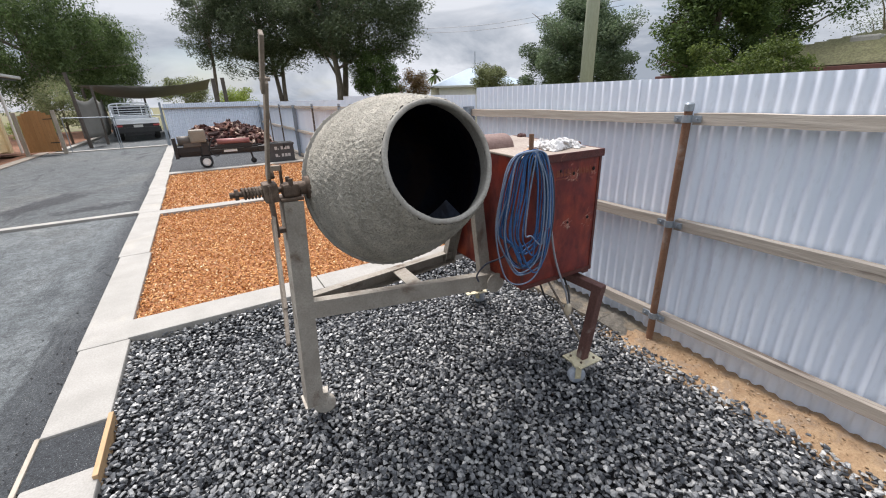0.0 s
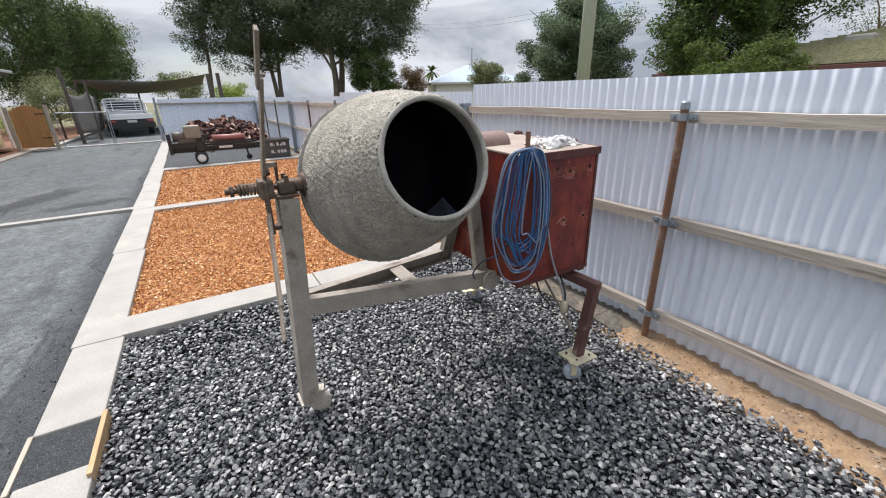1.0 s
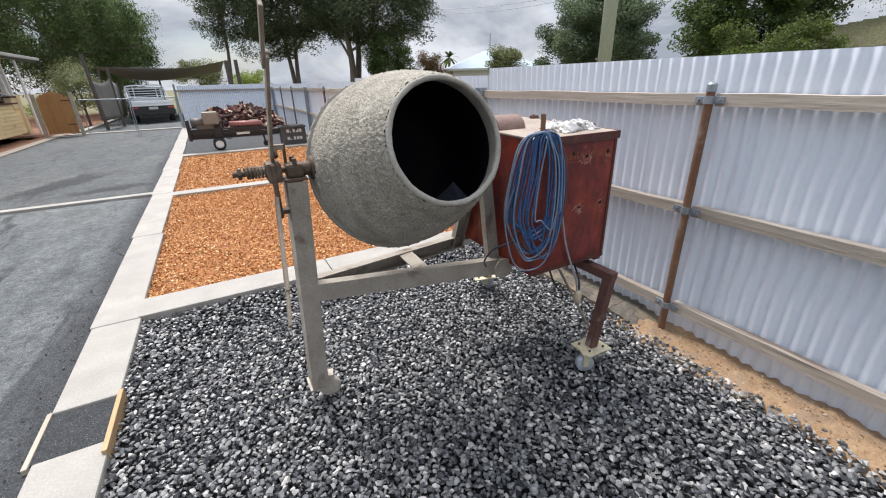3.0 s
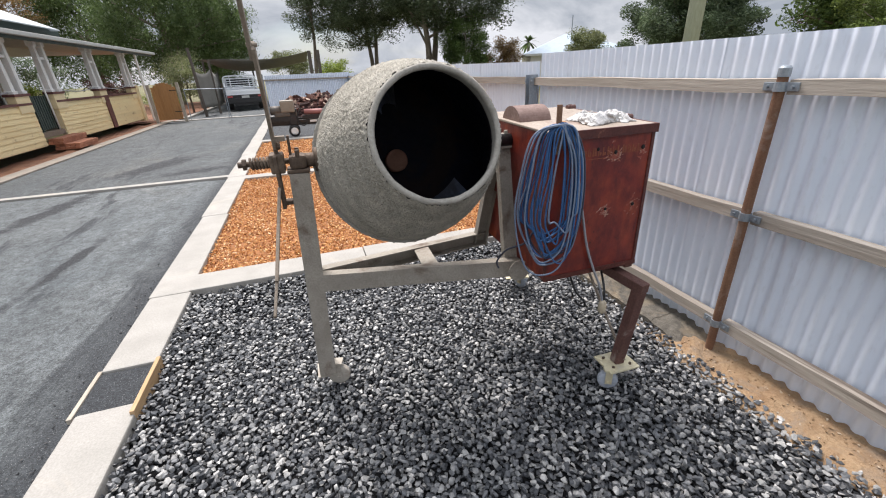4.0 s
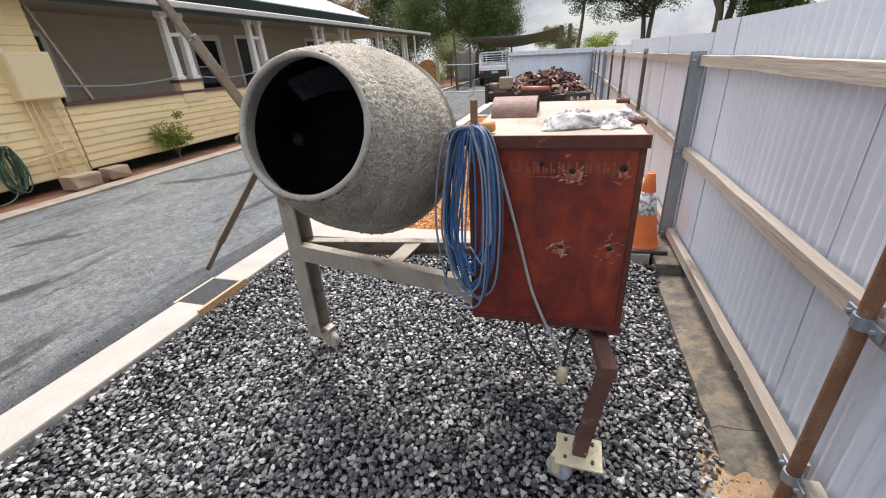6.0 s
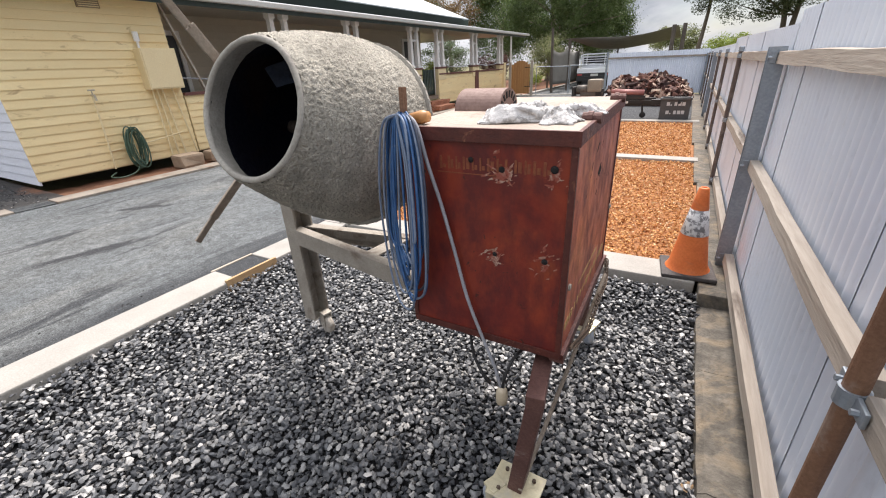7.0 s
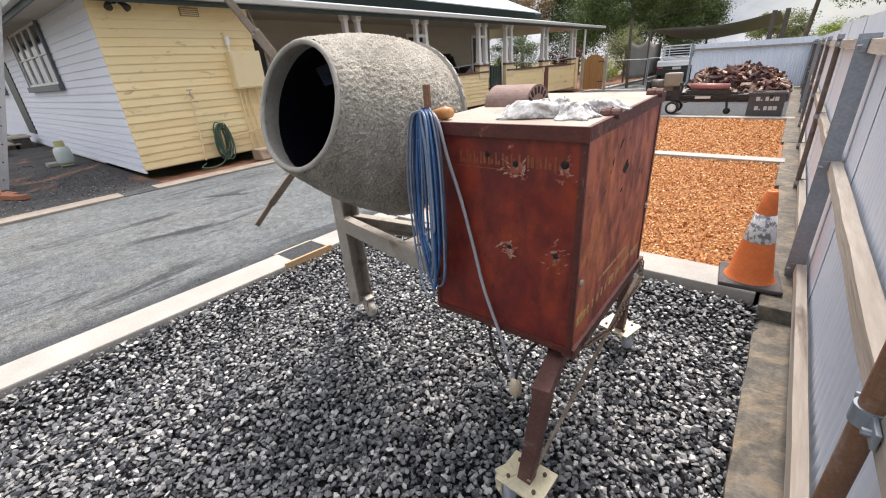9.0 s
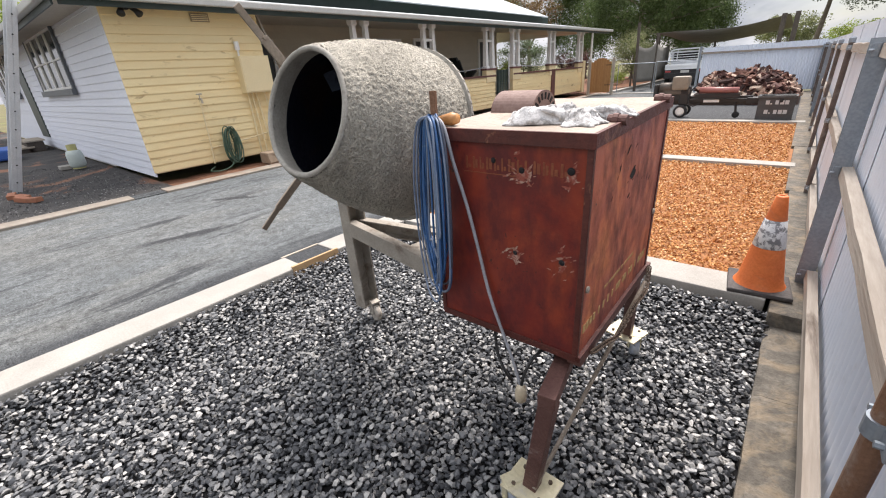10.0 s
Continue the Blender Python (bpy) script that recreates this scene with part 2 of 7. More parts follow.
def road_mat(name, tone):
    """Rolled crushed stone: blue-grey chips, sandy drifts, dark damp wheel streaks and a dark band of fines along the kerb."""
    m, nt, b = base_mat(name, (0.12, 0.12, 0.12), 0.9)
    big = noise_tex(nt, 0.55, 6, 0.65, (1, 0.6, 1), 0.4)
    patch = noise_tex(nt, 3.2, 7, 0.7, (1, 0.7, 1), 0.6)
    streak = noise_tex(nt, 1.7, 7, 0.68, (1, 0.2, 1), 0.9)
    where = noise_tex(nt, 0.35, 3, 0.5)
    fine = noise_tex(nt, 85, 5, 0.8)
    mid = noise_tex(nt, 17, 7, 0.85)
    speck = noise_tex(nt, 190, 2, 0.5)
    col = ramp(nt, big, [(0.3, tuple(tone * c for c in (0.09, 0.104, 0.112))), (0.55, tuple(tone * c for c in (0.125, 0.137, 0.141))), (0.75, tuple(tone * c for c in (0.162, 0.163, 0.15)))])
    col = mixc(nt, 1.0, col, ramp(nt, patch, [(0.3, (0.7,) * 3), (0.7, (1.25,) * 3)]), "MULTIPLY")
    col = mixc(nt, 1.0, col, ramp(nt, mid, [(0.36, (0.5,) * 3), (0.64, (1.55,) * 3)]), "MULTIPLY")
    wet = mixc(nt, 1.0, ramp(nt, streak, [(0.55, (0, 0, 0)), (0.62, (0.85,) * 3)]), ramp(nt, where, [(0.4, (0, 0, 0)), (0.5, (1, 1, 1))]), "MULTIPLY")
    col = mixc(nt, wet, col, (0.02, 0.023, 0.028))
    col = mixc(nt, damp_mask(nt), col, (0.022, 0.024, 0.028))
    tc = nt.nodes.new("ShaderNodeTexCoord")
    xyz = nt.nodes.new("ShaderNodeSeparateXYZ")
    nt.links.new(tc.outputs["Object"], xyz.inputs["Vector"])
    wavy = nt.nodes.new("ShaderNodeMath")
    wavy.operation, wavy.inputs[1].default_value = "MULTIPLY_ADD", 0.5
    nt.links.new(patch, wavy.inputs[0])
    nt.links.new(xyz.outputs["X"], wavy.inputs[2])
    band = nt.nodes.new("ShaderNodeMapRange")
    band.inputs["From Min"].default_value, band.inputs["From Max"].default_value = -0.98, -0.78
    band.inputs["To Max"].default_value = 0.8
    nt.links.new(wavy.outputs[0], band.inputs["Value"])
    col = mixc(nt, band.outputs["Result"], col, (0.028, 0.031, 0.036))
    col = mixc(nt, 1.0, col, ramp(nt, fine, [(0.36, (0.35,) * 3), (0.64, (1.65,) * 3)]), "MULTIPLY")
    col = mixc(nt, ramp(nt, speck, [(0.66, (0, 0, 0)), (0.72, (0.65,) * 3)]), col, (0.42, 0.43, 0.43))
    nt.links.new(col, b.inputs["Base Color"])
    bump(nt, b, mid, 0.4, 0.02)
    bump(nt, b, fine, 0.8, 0.012)
    return m


M_ROAD = road_mat("blue_metal_road", 0.9)
M_ROAD_DARK = road_mat("dark_damp_road", 0.62)


def fence_mat():
    m, nt, b = base_mat("corrugated_iron", (0.6, 0.66, 0.74), 0.4, 0.12)
    big = noise_tex(nt, 1.2, 4, 0.5, (1, 1, 0.4))
    fine = noise_tex(nt, 40, 6, 0.6, (1, 1, 0.3))
    col = ramp(nt, big, [(0.3, (0.69, 0.755, 0.865)), (0.7, (0.76, 0.82, 0.91))])
    col = mixc(nt, ramp(nt, fine, [(0.55, (0, 0, 0)), (0.75, (0.35, 0.35, 0.35))]), col, (0.5, 0.53, 0.58))
    nt.links.new(col, b.inputs["Base Color"])
    nt.links.new(ramp(nt, fine, [(0.3, (0.36,) * 3), (0.7, (0.5,) * 3)]), b.inputs["Roughness"])
    b.inputs["Specular IOR Level"].default_value = 0.5
    return m


M_SHEET = fence_mat()


# ---- mesh helpers ----
def mesh_of(name, bm, mat, smooth=False):
    me = bpy.data.meshes.new(name)
    bmesh.ops.recalc_face_normals(bm, faces=bm.faces)
    bm.to_mesh(me)
    bm.free()
    me.materials.append(mat)
    if smooth:
        for p in me.polygons:
            p.use_smooth = True
    return me


def world_of(ob):
    m = ob.matrix_basis.copy()
    while ob.parent:
        m = ob.parent.matrix_basis @ ob.matrix_parent_inverse @ m
        ob = ob.parent
    return m


def hang(ob, parent):
    """Parents ob without moving it."""
    if parent is not None:
        ob.parent = parent
        ob.matrix_parent_inverse = world_of(parent).inverted()
    return ob


def part(name, bm, mat, parent=None, label="", smooth=False):
    ob = new(name, mesh_of(name, bm, mat, smooth))
    hang(ob, parent)
    if label:
        ob["label"] = label
    return ob


def piece(name, me, m, parent, label=""):
    """A part that shares its mesh with others of its kind."""
    ob = new(name, me)
    ob.matrix_basis = m
    hang(ob, parent)
    if label:
        ob["label"] = label
    return ob


def thing(name, label, category, at=(0, 0, 0), group="", kind=""):
    ob = new(name)
    ob.empty_display_size = 0.1
    ob.matrix_basis = Matrix.Translation(at)
    return tagged(ob, label, category, group, kind)


def block(bm, lo, hi, bevel=0.0, m=None):
    lo, hi = Vector(lo), Vector(hi)
    r = bmesh.ops.create_cube(bm, size=1.0)
    vs = r["verts"]
    c, s = (lo + hi) / 2, hi - lo
    for v in vs:
        v.co = Vector((v.co.x * s.x, v.co.y * s.y, v.co.z * s.z)) + c
    if bevel:
        es = list({e for v in vs for e in v.link_edges})
        out = bmesh.ops.bevel(bm, geom=es, offset=bevel, segments=2, affect="EDGES", profile=0.6)
        vs = list({v for f in out["faces"] for v in f.verts} | {v for v in vs if v.is_valid})
    if m is not None:
        bmesh.ops.transform(bm, matrix=m, verts=vs)
    return vs


def axis_frame(p, q, up=(0, 0, 1)):
    p, q = Vector(p), Vector(q)
    z = (q - p).normalized()
    u = Vector(up)
    if abs(u.dot(z)) > 0.97:
        u = Vector((0, 1, 0))
    x = u.cross(z).normalized()
    y = z.cross(x)
    return Matrix(((x.x, y.x, z.x, p.x), (x.y, y.y, z.y, p.y), (x.z, y.z, z.z, p.z), (0, 0, 0, 1))), (q - p).length


def beam(bm, p, q, w, h, bevel=0.004, up=(0, 0, 1)):
    """A bar from p to q: w across, h towards up."""
    m, n = axis_frame(p, q, up)
    return block(bm, (-w / 2, -h / 2, 0), (w / 2, h / 2, n), bevel, m)


def prism(bm, profile, p, q, up=(0, 0, 1)):
    """A closed outline of (x, y) pairs drawn out from p to q."""
    m, n = axis_frame(p, q, up)
    a = [bm.verts.new(m @ Vector((x, y, 0))) for x, y in profile]
    b = [bm.verts.new(m @ Vector((x, y, n))) for x, y in profile]
    k = len(a)
    for i in range(k):
        bm.faces.new((a[i], a[(i + 1) % k], b[(i + 1) % k], b[i]))
    bm.faces.new(a[::-1])
    bm.faces.new(b)


def channel(bm, p, q, w, d, th=0.008, up=(0, 0, 1)):
    """A rolled steel channel: web w wide across, flanges d long towards up."""
    prism(bm, [(-w / 2, 0), (w / 2, 0), (w / 2, d), (w / 2 - th, d), (w / 2 - th, th), (-w / 2 + th, th), (-w / 2 + th, d), (-w / 2, d)], p, q, up)


def tube(bm, pts, r, n=8, cap=True):
    pts = [Vector(p) for p in pts]
    rings, prev = [], None
    for i, p in enumerate(pts):
        t = (pts[min(i + 1, len(pts) - 1)] - pts[max(i - 1, 0)]).normalized()
        if prev is None:
            u = Vector((0, 0, 1)) if abs(t.z) < 0.9 else Vector((1, 0, 0))
            x = u.cross(t).normalized()
        else:
            x = (prev - t * prev.dot(t)).normalized()
        prev = x
        y = t.cross(x)
        rr = r[i] if isinstance(r, (list, tuple)) else r
        rings.append([bm.verts.new(p + (x * math.cos(a) + y * math.sin(a)) * rr) for a in [2 * math.pi * k / n for k in range(n)]])
    for a, b in zip(rings, rings[1:]):
        for k in range(n):
            bm.faces.new((a[k], a[(k + 1) % n], b[(k + 1) % n], b[k]))
    if cap:
        bm.faces.new(rings[0][::-1])
        bm.faces.new(rings[-1])


def lathe(bm, prof, n, m):
    """Turns (radius, height) pairs round the local z axis of m."""
    rings = []
    for r, z in prof:
        if r < 1e-5:
            rings.append([bm.verts.new(m @ Vector((0, 0, z)))])
        else:
            rings.append([bm.verts.new(m @ Vector((r * math.cos(2 * math.pi * k / n), r * math.sin(2 * math.pi * k / n), z))) for k in range(n)])
    for a, b in zip(rings, rings[1:]):
        for k in range(n):
            i, j = k % len(a), (k + 1) % len(a)
            i2, j2 = k % len(b), (k + 1) % len(b)
            f = [a[i], a[j], b[j2], b[i2]]
            f = [v for s, v in enumerate(f) if v not in f[:s]]
            if len(f) > 2:
                bm.faces.new(f)


def smooth_line(pts, per=6):
    """Points along a smooth curve through pts."""
    pts = [Vector(p) for p in pts]
    out = []
    for i in range(len(pts) - 1):
        a, b, c, d = pts[max(i - 1, 0)], pts[i], pts[i + 1], pts[min(i + 2, len(pts) - 1)]
        for k in range(per):
            t = k / per
            out.append(0.5 * ((2 * b) + (c - a) * t + (2 * a - 5 * b + 4 * c - d) * t * t + (3 * b - a - 3 * c + d) * t ** 3))
    out.append(pts[-1])
    return out


def B():
    return bmesh.new()


# ---- ground, road, kerbs ----
GX0, GX1, GY0, GY1 = -0.66, 2.58, -3.2, 3.5      # grey gravel bay


def slab(name, lo, hi, mat, label, category, bevel=0.012, kind="structure"):
    bm = B()
    block(bm, lo, hi, bevel)
    ob = new(name, mesh_of(name, bm, mat))
    return tagged(ob, label, category, kind=kind)


def sheet_grid(name, x0, x1, y0, y1, step, zf, mat, label, category):
    nx, ny = max(1, round((x1 - x0) / step)), max(1, round((y1 - y0) / step))
    xs, ys = np.linspace(x0, x1, nx + 1), np.linspace(y0, y1, ny + 1)
    verts = [(x, y, zf(x, y)) for y in ys for x in xs]
    faces = [(j * (nx + 1) + i, j * (nx + 1) + i + 1, (j + 1) * (nx + 1) + i + 1, (j + 1) * (nx + 1) + i) for j in range(ny) for i in range(nx)]
    me = bpy.data.meshes.new(name)
    me.from_pydata(verts, [], faces)
    me.materials.append(mat)
    for p in me.polygons:
        p.use_smooth = True
    return tagged(new(name, me), label, category, kind="structure")


def wob(x, y, s, a):
    return noise.noise(Vector((x * s, y * s, 3.1))) * a


def bay_z(x, y):
    e = min(x - GX0, GY1 - y)
    k = max(0.0, min(1.0, e / 0.45))
    return -0.055 - 0.095 * k * k * (3 - 2 * k) - 0.012 * max(0.0, min(1.0, (x - 2.1) / 0.4)) + wob(x, y, 2.2, 0.016)


sheet_grid("ground", -400, 400, -400, 400, 40, lambda x, y: -0.2, M_GRASS, "dry grass and bare soil reaching far beyond the yard", "ground")
sheet_grid("road", -5.12, -0.93, -6, 8.02, 0.25, lambda x, y: -0.035 + wob(x, y, 1.3, 0.012), M_ROAD, "compacted grey gravel driveway with dark damp streaks", "driveway")
sheet_grid("road_far", -5.12, -0.93, 8.02, 36, 0.5, lambda x, y: -0.035 + wob(x, y, 1.3, 0.012), M_ROAD_DARK, "darker damp gravel driveway leading to the gate", "driveway")
# sheet whose black colour stands in for shade between the stones
sheet_grid("gravel_shade_bed", GX0, GX1 + 0.01, GY0, GY1 + 0.02, 0.1, lambda x, y: bay_z(x, y) - 0.02, M_SHADE_BED, "near-black sheet under the loose grey gravel, standing for the shade between stones", "gravel bed")
sheet_grid("bark_bed", -0.75, 2.6, 3.7, 12.3, 0.15, lambda x, y: -0.05 + wob(x, y, 2, 0.01), M_OBED, "orange-brown bedding under loose stone chips", "gravel bed")
sheet_grid("parking_pad", -0.95, 2.9, 12.4, 21.2, 0.5, lambda x, y: -0.03 + wob(x, y, 1, 0.01), M_ROAD_DARK, "dark gravel pad under the firewood", "ground")
sheet_grid("dirt_strip", -6.5, -5.3, 2.5, 22, 0.15, lambda x, y: -0.05 + wob(x, y, 3, 0.04) - 0.05 * (x < -5.95), M_DIRT, "bare red dirt along the foot of the house", "ground")
sheet_grid("yard", -40, -5.3, -8, 2.75, 0.6, lambda x, y: -0.03 + wob(x, y, 0.8, 0.02), M_YARD, "dark gravel side yard with red dirt patches", "ground")
sheet_grid("garden_bed", -14, -4.95, 21.6, 40, 0.6, lambda x, y: -0.02 + wob(x, y, 1.1, 0.06), M_DIRT, "bare red garden soil behind the gate", "ground")


def kerb_run(name, x0, x1, cuts, label):
    """A concrete edging poured in lengths with open joints."""
    k = thing(name, label, "kerb", ((x0 + x1) / 2, cuts[0], 0), kind="structure")
    for a, b in zip(cuts, cuts[1:]):
        if b - a < 0.5:
            continue
        drift = -0.009 * ((a + b) / 2 - 3.4) if x0 > -2 else 0.0
        bm = B()
        block(bm, (x0 + drift, a + 0.003, -0.18), (x1 + drift, b - 0.003, 0.0), 0.012)
        part("slab", bm, M_DUSTY if x0 < -2 else M_CONCRETE, k)
    return k


kerb_run("kerb_1", -0.945, -0.645, [-6, -2.0, 0.1, 2.12, 2.48, 3.42, 5.6, 7.9, 10.2, 12.5, 14.8, 17.1, 19.2, 21.3], "pale concrete edging strip beside the driveway")
kerb_run("kerb_2", -5.42, -5.1, [-6, -3.0, 0.0, 2.05, 2.5, 4.6, 7.0, 9.5, 12.0, 14.5, 17.0, 19.5, 22.0], "pale concrete edging strip along the house side")
for nm, y0, y1, x0, x1, lab in (("kerb_3", 3.46, 3.78, -0.92, 2.56, "broad concrete divider between grey and orange gravel"),
                                ("kerb_4", 7.66, 7.92, -0.72, 2.6, "concrete divider across the orange gravel"),
                                ("kerb_5", 12.2, 12.5, -0.74, 2.65, "concrete divider at the end of the orange gravel"),
                                ("kerb_6", 7.95, 8.1, -5.1, -0.98, "narrow concrete strip across the driveway"),
                                ("kerb_7", 21.3, 21.6, -5.0, -1.1, "concrete threshold strip under the steel gate")):
    k = thing(nm, lab, "kerb", (x0, y0, 0), kind="structure")
    n = max(1, round((x1 - x0) / 2.0))
    xs = [x0 + (x1 - x0) * i / n for i in range(n + 1)]
    tilt = 0.008 if nm == "kerb_3" else 0.0
    for i, (a, b) in enumerate(zip(xs, xs[1:])):
        bm = B()
        block(bm, (a + 0.003, y0, -0.16), (b - 0.003, y1, 0.001 + 0.003 * i), 0.01)
        for v in bm.verts:
            v.co.y += tilt * (v.co.x - x0) - (0.03 * (x1 - v.co.x) / (x1 - x0) if nm == "kerb_3" else 0)
        part("slab", bm, M_CONCRETE, k)
# asphalt patches in the gaps of the two edgings, with their timber formers
for nm, x0, x1, y0, y1 in (("patch_1", -0.94, -0.65, 2.125, 2.475), ("patch_2", -5.41, -5.11, 2.06, 2.49)):
    slab(nm, (x0, y0, -0.15), (x1, y1, -0.014), M_ROAD_DARK, "dark fine gravel filling a gap in the edging", "patch", 0.004)
M_PINE = worn("new_pine", (0.4, 0.245, 0.12), (0.52, 0.35, 0.19), 5, 60, 0.7, 0, 0.3, stretch=(1, 0.15, 1))
M_GREYWOOD = worn("grey_board", (0.34, 0.29, 0.23), (0.46, 0.41, 0.34), 5, 60, 0.8, 0, 0.3, stretch=(1, 0.15, 1))
for nm, x, z, mt, lab in (("timber_peg", -0.632, 0.02, M_PINE, "orange pine former board beside the gravel"), ("timber_strip", -0.95, -0.004, M_GREYWOOD, "pale former board beside the driveway")):
    bm = B()
    block(bm, (x - 0.012, 2.02 if x > -0.8 else 2.1, -0.12), (x + 0.012, 2.5, z), 0.004)
    tagged(new(nm, mesh_of(nm, bm, mt)), lab, "timber")

# plinth and sand along the fence
plinth = thing("plinth", "stained concrete plinth along the foot of the fence", "plinth", (2.68, 3.4, 0), kind="structure")


def rough_slab(x0, x1, y0, y1, z):
    """A hand-trowelled mortar strip with an uneven top."""
    nx, ny = 9, max(4, round((y1 - y0) / 0.03))
    bm = B()
    rows = []
    for j in range(ny + 1):
        y = y0 + (y1 - y0) * j / ny
        xe = x0 + wob(3.0, y, 4, 0.008)
        row = [bm.verts.new((xe, y, z - 0.2))]
        for i in range(nx + 1):
            x = xe + (x1 - xe) * i / nx
            row.append(bm.verts.new((x, y, z - 0.09 * max(0.0, (1.75 - y) / 0.5) + wob(x, y, 6, 0.016) + wob(x, y, 21, 0.01) - (0.02 if i == 0 else 0.0) + 0.02 * (i / nx) ** 3)))
        rows.append(row)
    for r0, r1 in zip(rows, rows[1:]):
        for k in range(nx + 1):
            bm.faces.new((r0[k], r0[k + 1], r1[k + 1], r1[k]))
    for r in (rows[0], rows[-1]):
        low = bm.verts.new((x1, r[0].co.y, z - 0.2))
        bm.faces.new(r + [low])
    part("slab", bm, M_PLINTH, plinth)


for y0, y1 in ((1.25, 1.842), (1.846, 2.63), (2.633, 3.35)):
    rough_slab(2.585, 2.84, y0, y1, -0.1)
for i, (a, b) in enumerate([(3.36, 6.4), (6.41, 9.3), (9.31, 12.4), (12.41, 21)]):
    bm = B()
    block(bm, (2.58 - 0.012 * max(0, a - 3.4), a, -0.3), (2.79, b, -0.005 - 0.004 * (i % 2)), 0.014)
    part("slab", bm, M_PLINTH, plinth)


def sand_edge(y):
    return 2.5 + 0.05 * max(0.0, min(y / 0.5, 1.0))


def sand_z(x, y):
    k = max(0.0, min(1.0, (2.2 - y) / 0.5))
    e = max(0.0, min(1.0, (y - 0.9) / 0.8))
    return -0.15 + 0.055 * (x - sand_edge(y)) + 0.012 * e - 0.1 * (1 - k) - 0.6 * max(0.0, sand_edge(y) - 0.02 - x) + wob(x, y, 5, 0.028) + wob(x, y, 19, 0.016)


sheet_grid("sand_bank", 2.32, 2.84, -4, 2.2, 0.025, sand_z, M_SAND, "orange sandy soil washed against the fence", "soil")

# ---- corrugated fence ----
PITCH, DEEP = 0.0762, 0.0195


def corr_mesh(name, n, z0, z1, z1b=None, th=0.0016, per=10):
    """n ridges of corrugated sheet in local y, top edge running from z1 to z1b."""
    z1b = z1 if z1b is None else z1b
    cols = n * per + 1
    verts, faces = [], []
    for s in (0, 1):
        for i in range(cols):
            y = i * PITCH / per
            x = -DEEP / 2 * math.cos(2 * math.pi * i / per) + s * th
            verts += [(x, y, z0), (x, y, z1 + (z1b - z1) * i / (cols - 1))]
    o = cols * 2
    for i in range(cols - 1):
        a, b = 2 * i, 2 * i + 2
        faces += [(a, b, b + 1, a + 1), (o + a, o + a + 1, o + b + 1, o + b)]
    for i in range(cols - 1):      # the cut edges, with corners of their own
        a, b = 2 * i, 2 * i + 2
        for quad in ((a + 1, b + 1, o + b + 1, o + a + 1), (a, o + a, o + b, b)):
            faces.append(tuple(range(len(verts), len(verts) + 4)))
            verts += [verts[q] for q in quad]
    me = bpy.data.meshes.new(name)
    me.from_pydata(verts, [], faces)
    me.materials.append(M_SHEET)
    for p in me.polygons:
        p.use_smooth = True
    return me


fence = thing("fence", "pale blue-grey corrugated iron fence on timber rails and pipe posts", "fence", (2.8, 3.9, 0))
W = 10 * PITCH


def sheets(y0, y1, za, zb, low=0.0, x=2.815):
    n = math.ceil((y1 - y0) / W)
    for i in range(n):
        y = y0 + i * W
        k0, k1 = (y - y0) / (y1 - y0), (y + W - y0) / (y1 - y0)
        cnt = min(10, round((y1 - y) / PITCH))
        if cnt < 1:
            continue
        me = corr_mesh("sheet", cnt + (1 if i < n - 1 else 0), low, za + (zb - za) * k0, za + (zb - za) * min(1, k1))
        piece("sheet", me, Matrix.Translation((x + 0.003 * (i % 2), y, 0)), fence)


sheets(-4.2, 3.9, 1.655, 1.69, -0.24)
sheets(3.9, 8.62, 1.62, 1.67, 0.012)
sheets(8.62, 21.1, 1.6, 1.615, 0.012)
# back run
back = thing("back_fence", "pale corrugated iron fence panel behind the firewood", "fence", (1, 21.1, 0))
for i in range(5):
    cnt = 10 if i < 4 else 9
    piece("sheet", corr_mesh("sheet", cnt, 0.02, 1.66, 1.65), Matrix.Translation((2.8 - i * W, 21.12 + 0.002 * (i % 2), 0)) @ pose(0, 0, 0, 0, 0, 90), back)
bm = B()
beam(bm, (-1.0, 21.06, 1.46), (2.75, 21.06, 1.42), 0.04, 0.07, 0.004)
part("rail", bm, M_RAIL, back)
bm = B()
beam(bm, (-1.02, 21.08, -0.1), (-1.02, 21.08, 1.72), 0.08, 0.08, 0.004)
part("post", bm, M_GALV, back)

POSTS = [3.93, 13.4, 20.95]
PIPES = [-3.4, -0.95, 1.49, 6.35, 8.75, 11.05, 15.8, 18.3]
stops = sorted(POSTS + PIPES)
rng = random.Random(4)
for a, b in zip(stops, stops[1:]):
    for z in (1.44, 0.765, 0.06):
        bm = B()
        y0, y1 = a + (0.045 if a in POSTS else 0.03), b - (0.045 if b in POSTS else 0.03)
        n = 8
        ring_prev = None
        for i in range(n + 1):
            y = y0 + (y1 - y0) * i / n
            dz, dx = rng.uniform(-0.004, 0.004), rng.uniform(-0.003, 0.003)
            prof = [(2.735 + dx, z - 0.034 + dz), (2.738 + dx, z + 0.034 + dz), (2.79, z + 0.036 + dz), (2.79, z - 0.036 + dz)]
            ring = [bm.verts.new((x, y, zz)) for x, zz in prof]
            if ring_prev:
                for k in range(4):
                    bm.faces.new((ring_prev[k], ring_prev[(k + 1) % 4], ring[(k + 1) % 4], ring[k]))
            else:
                bm.faces.new(ring)
            ring_prev = ring
        bm.faces.new(ring_prev[::-1])
        part("rail", bm, M_RAIL, fence)
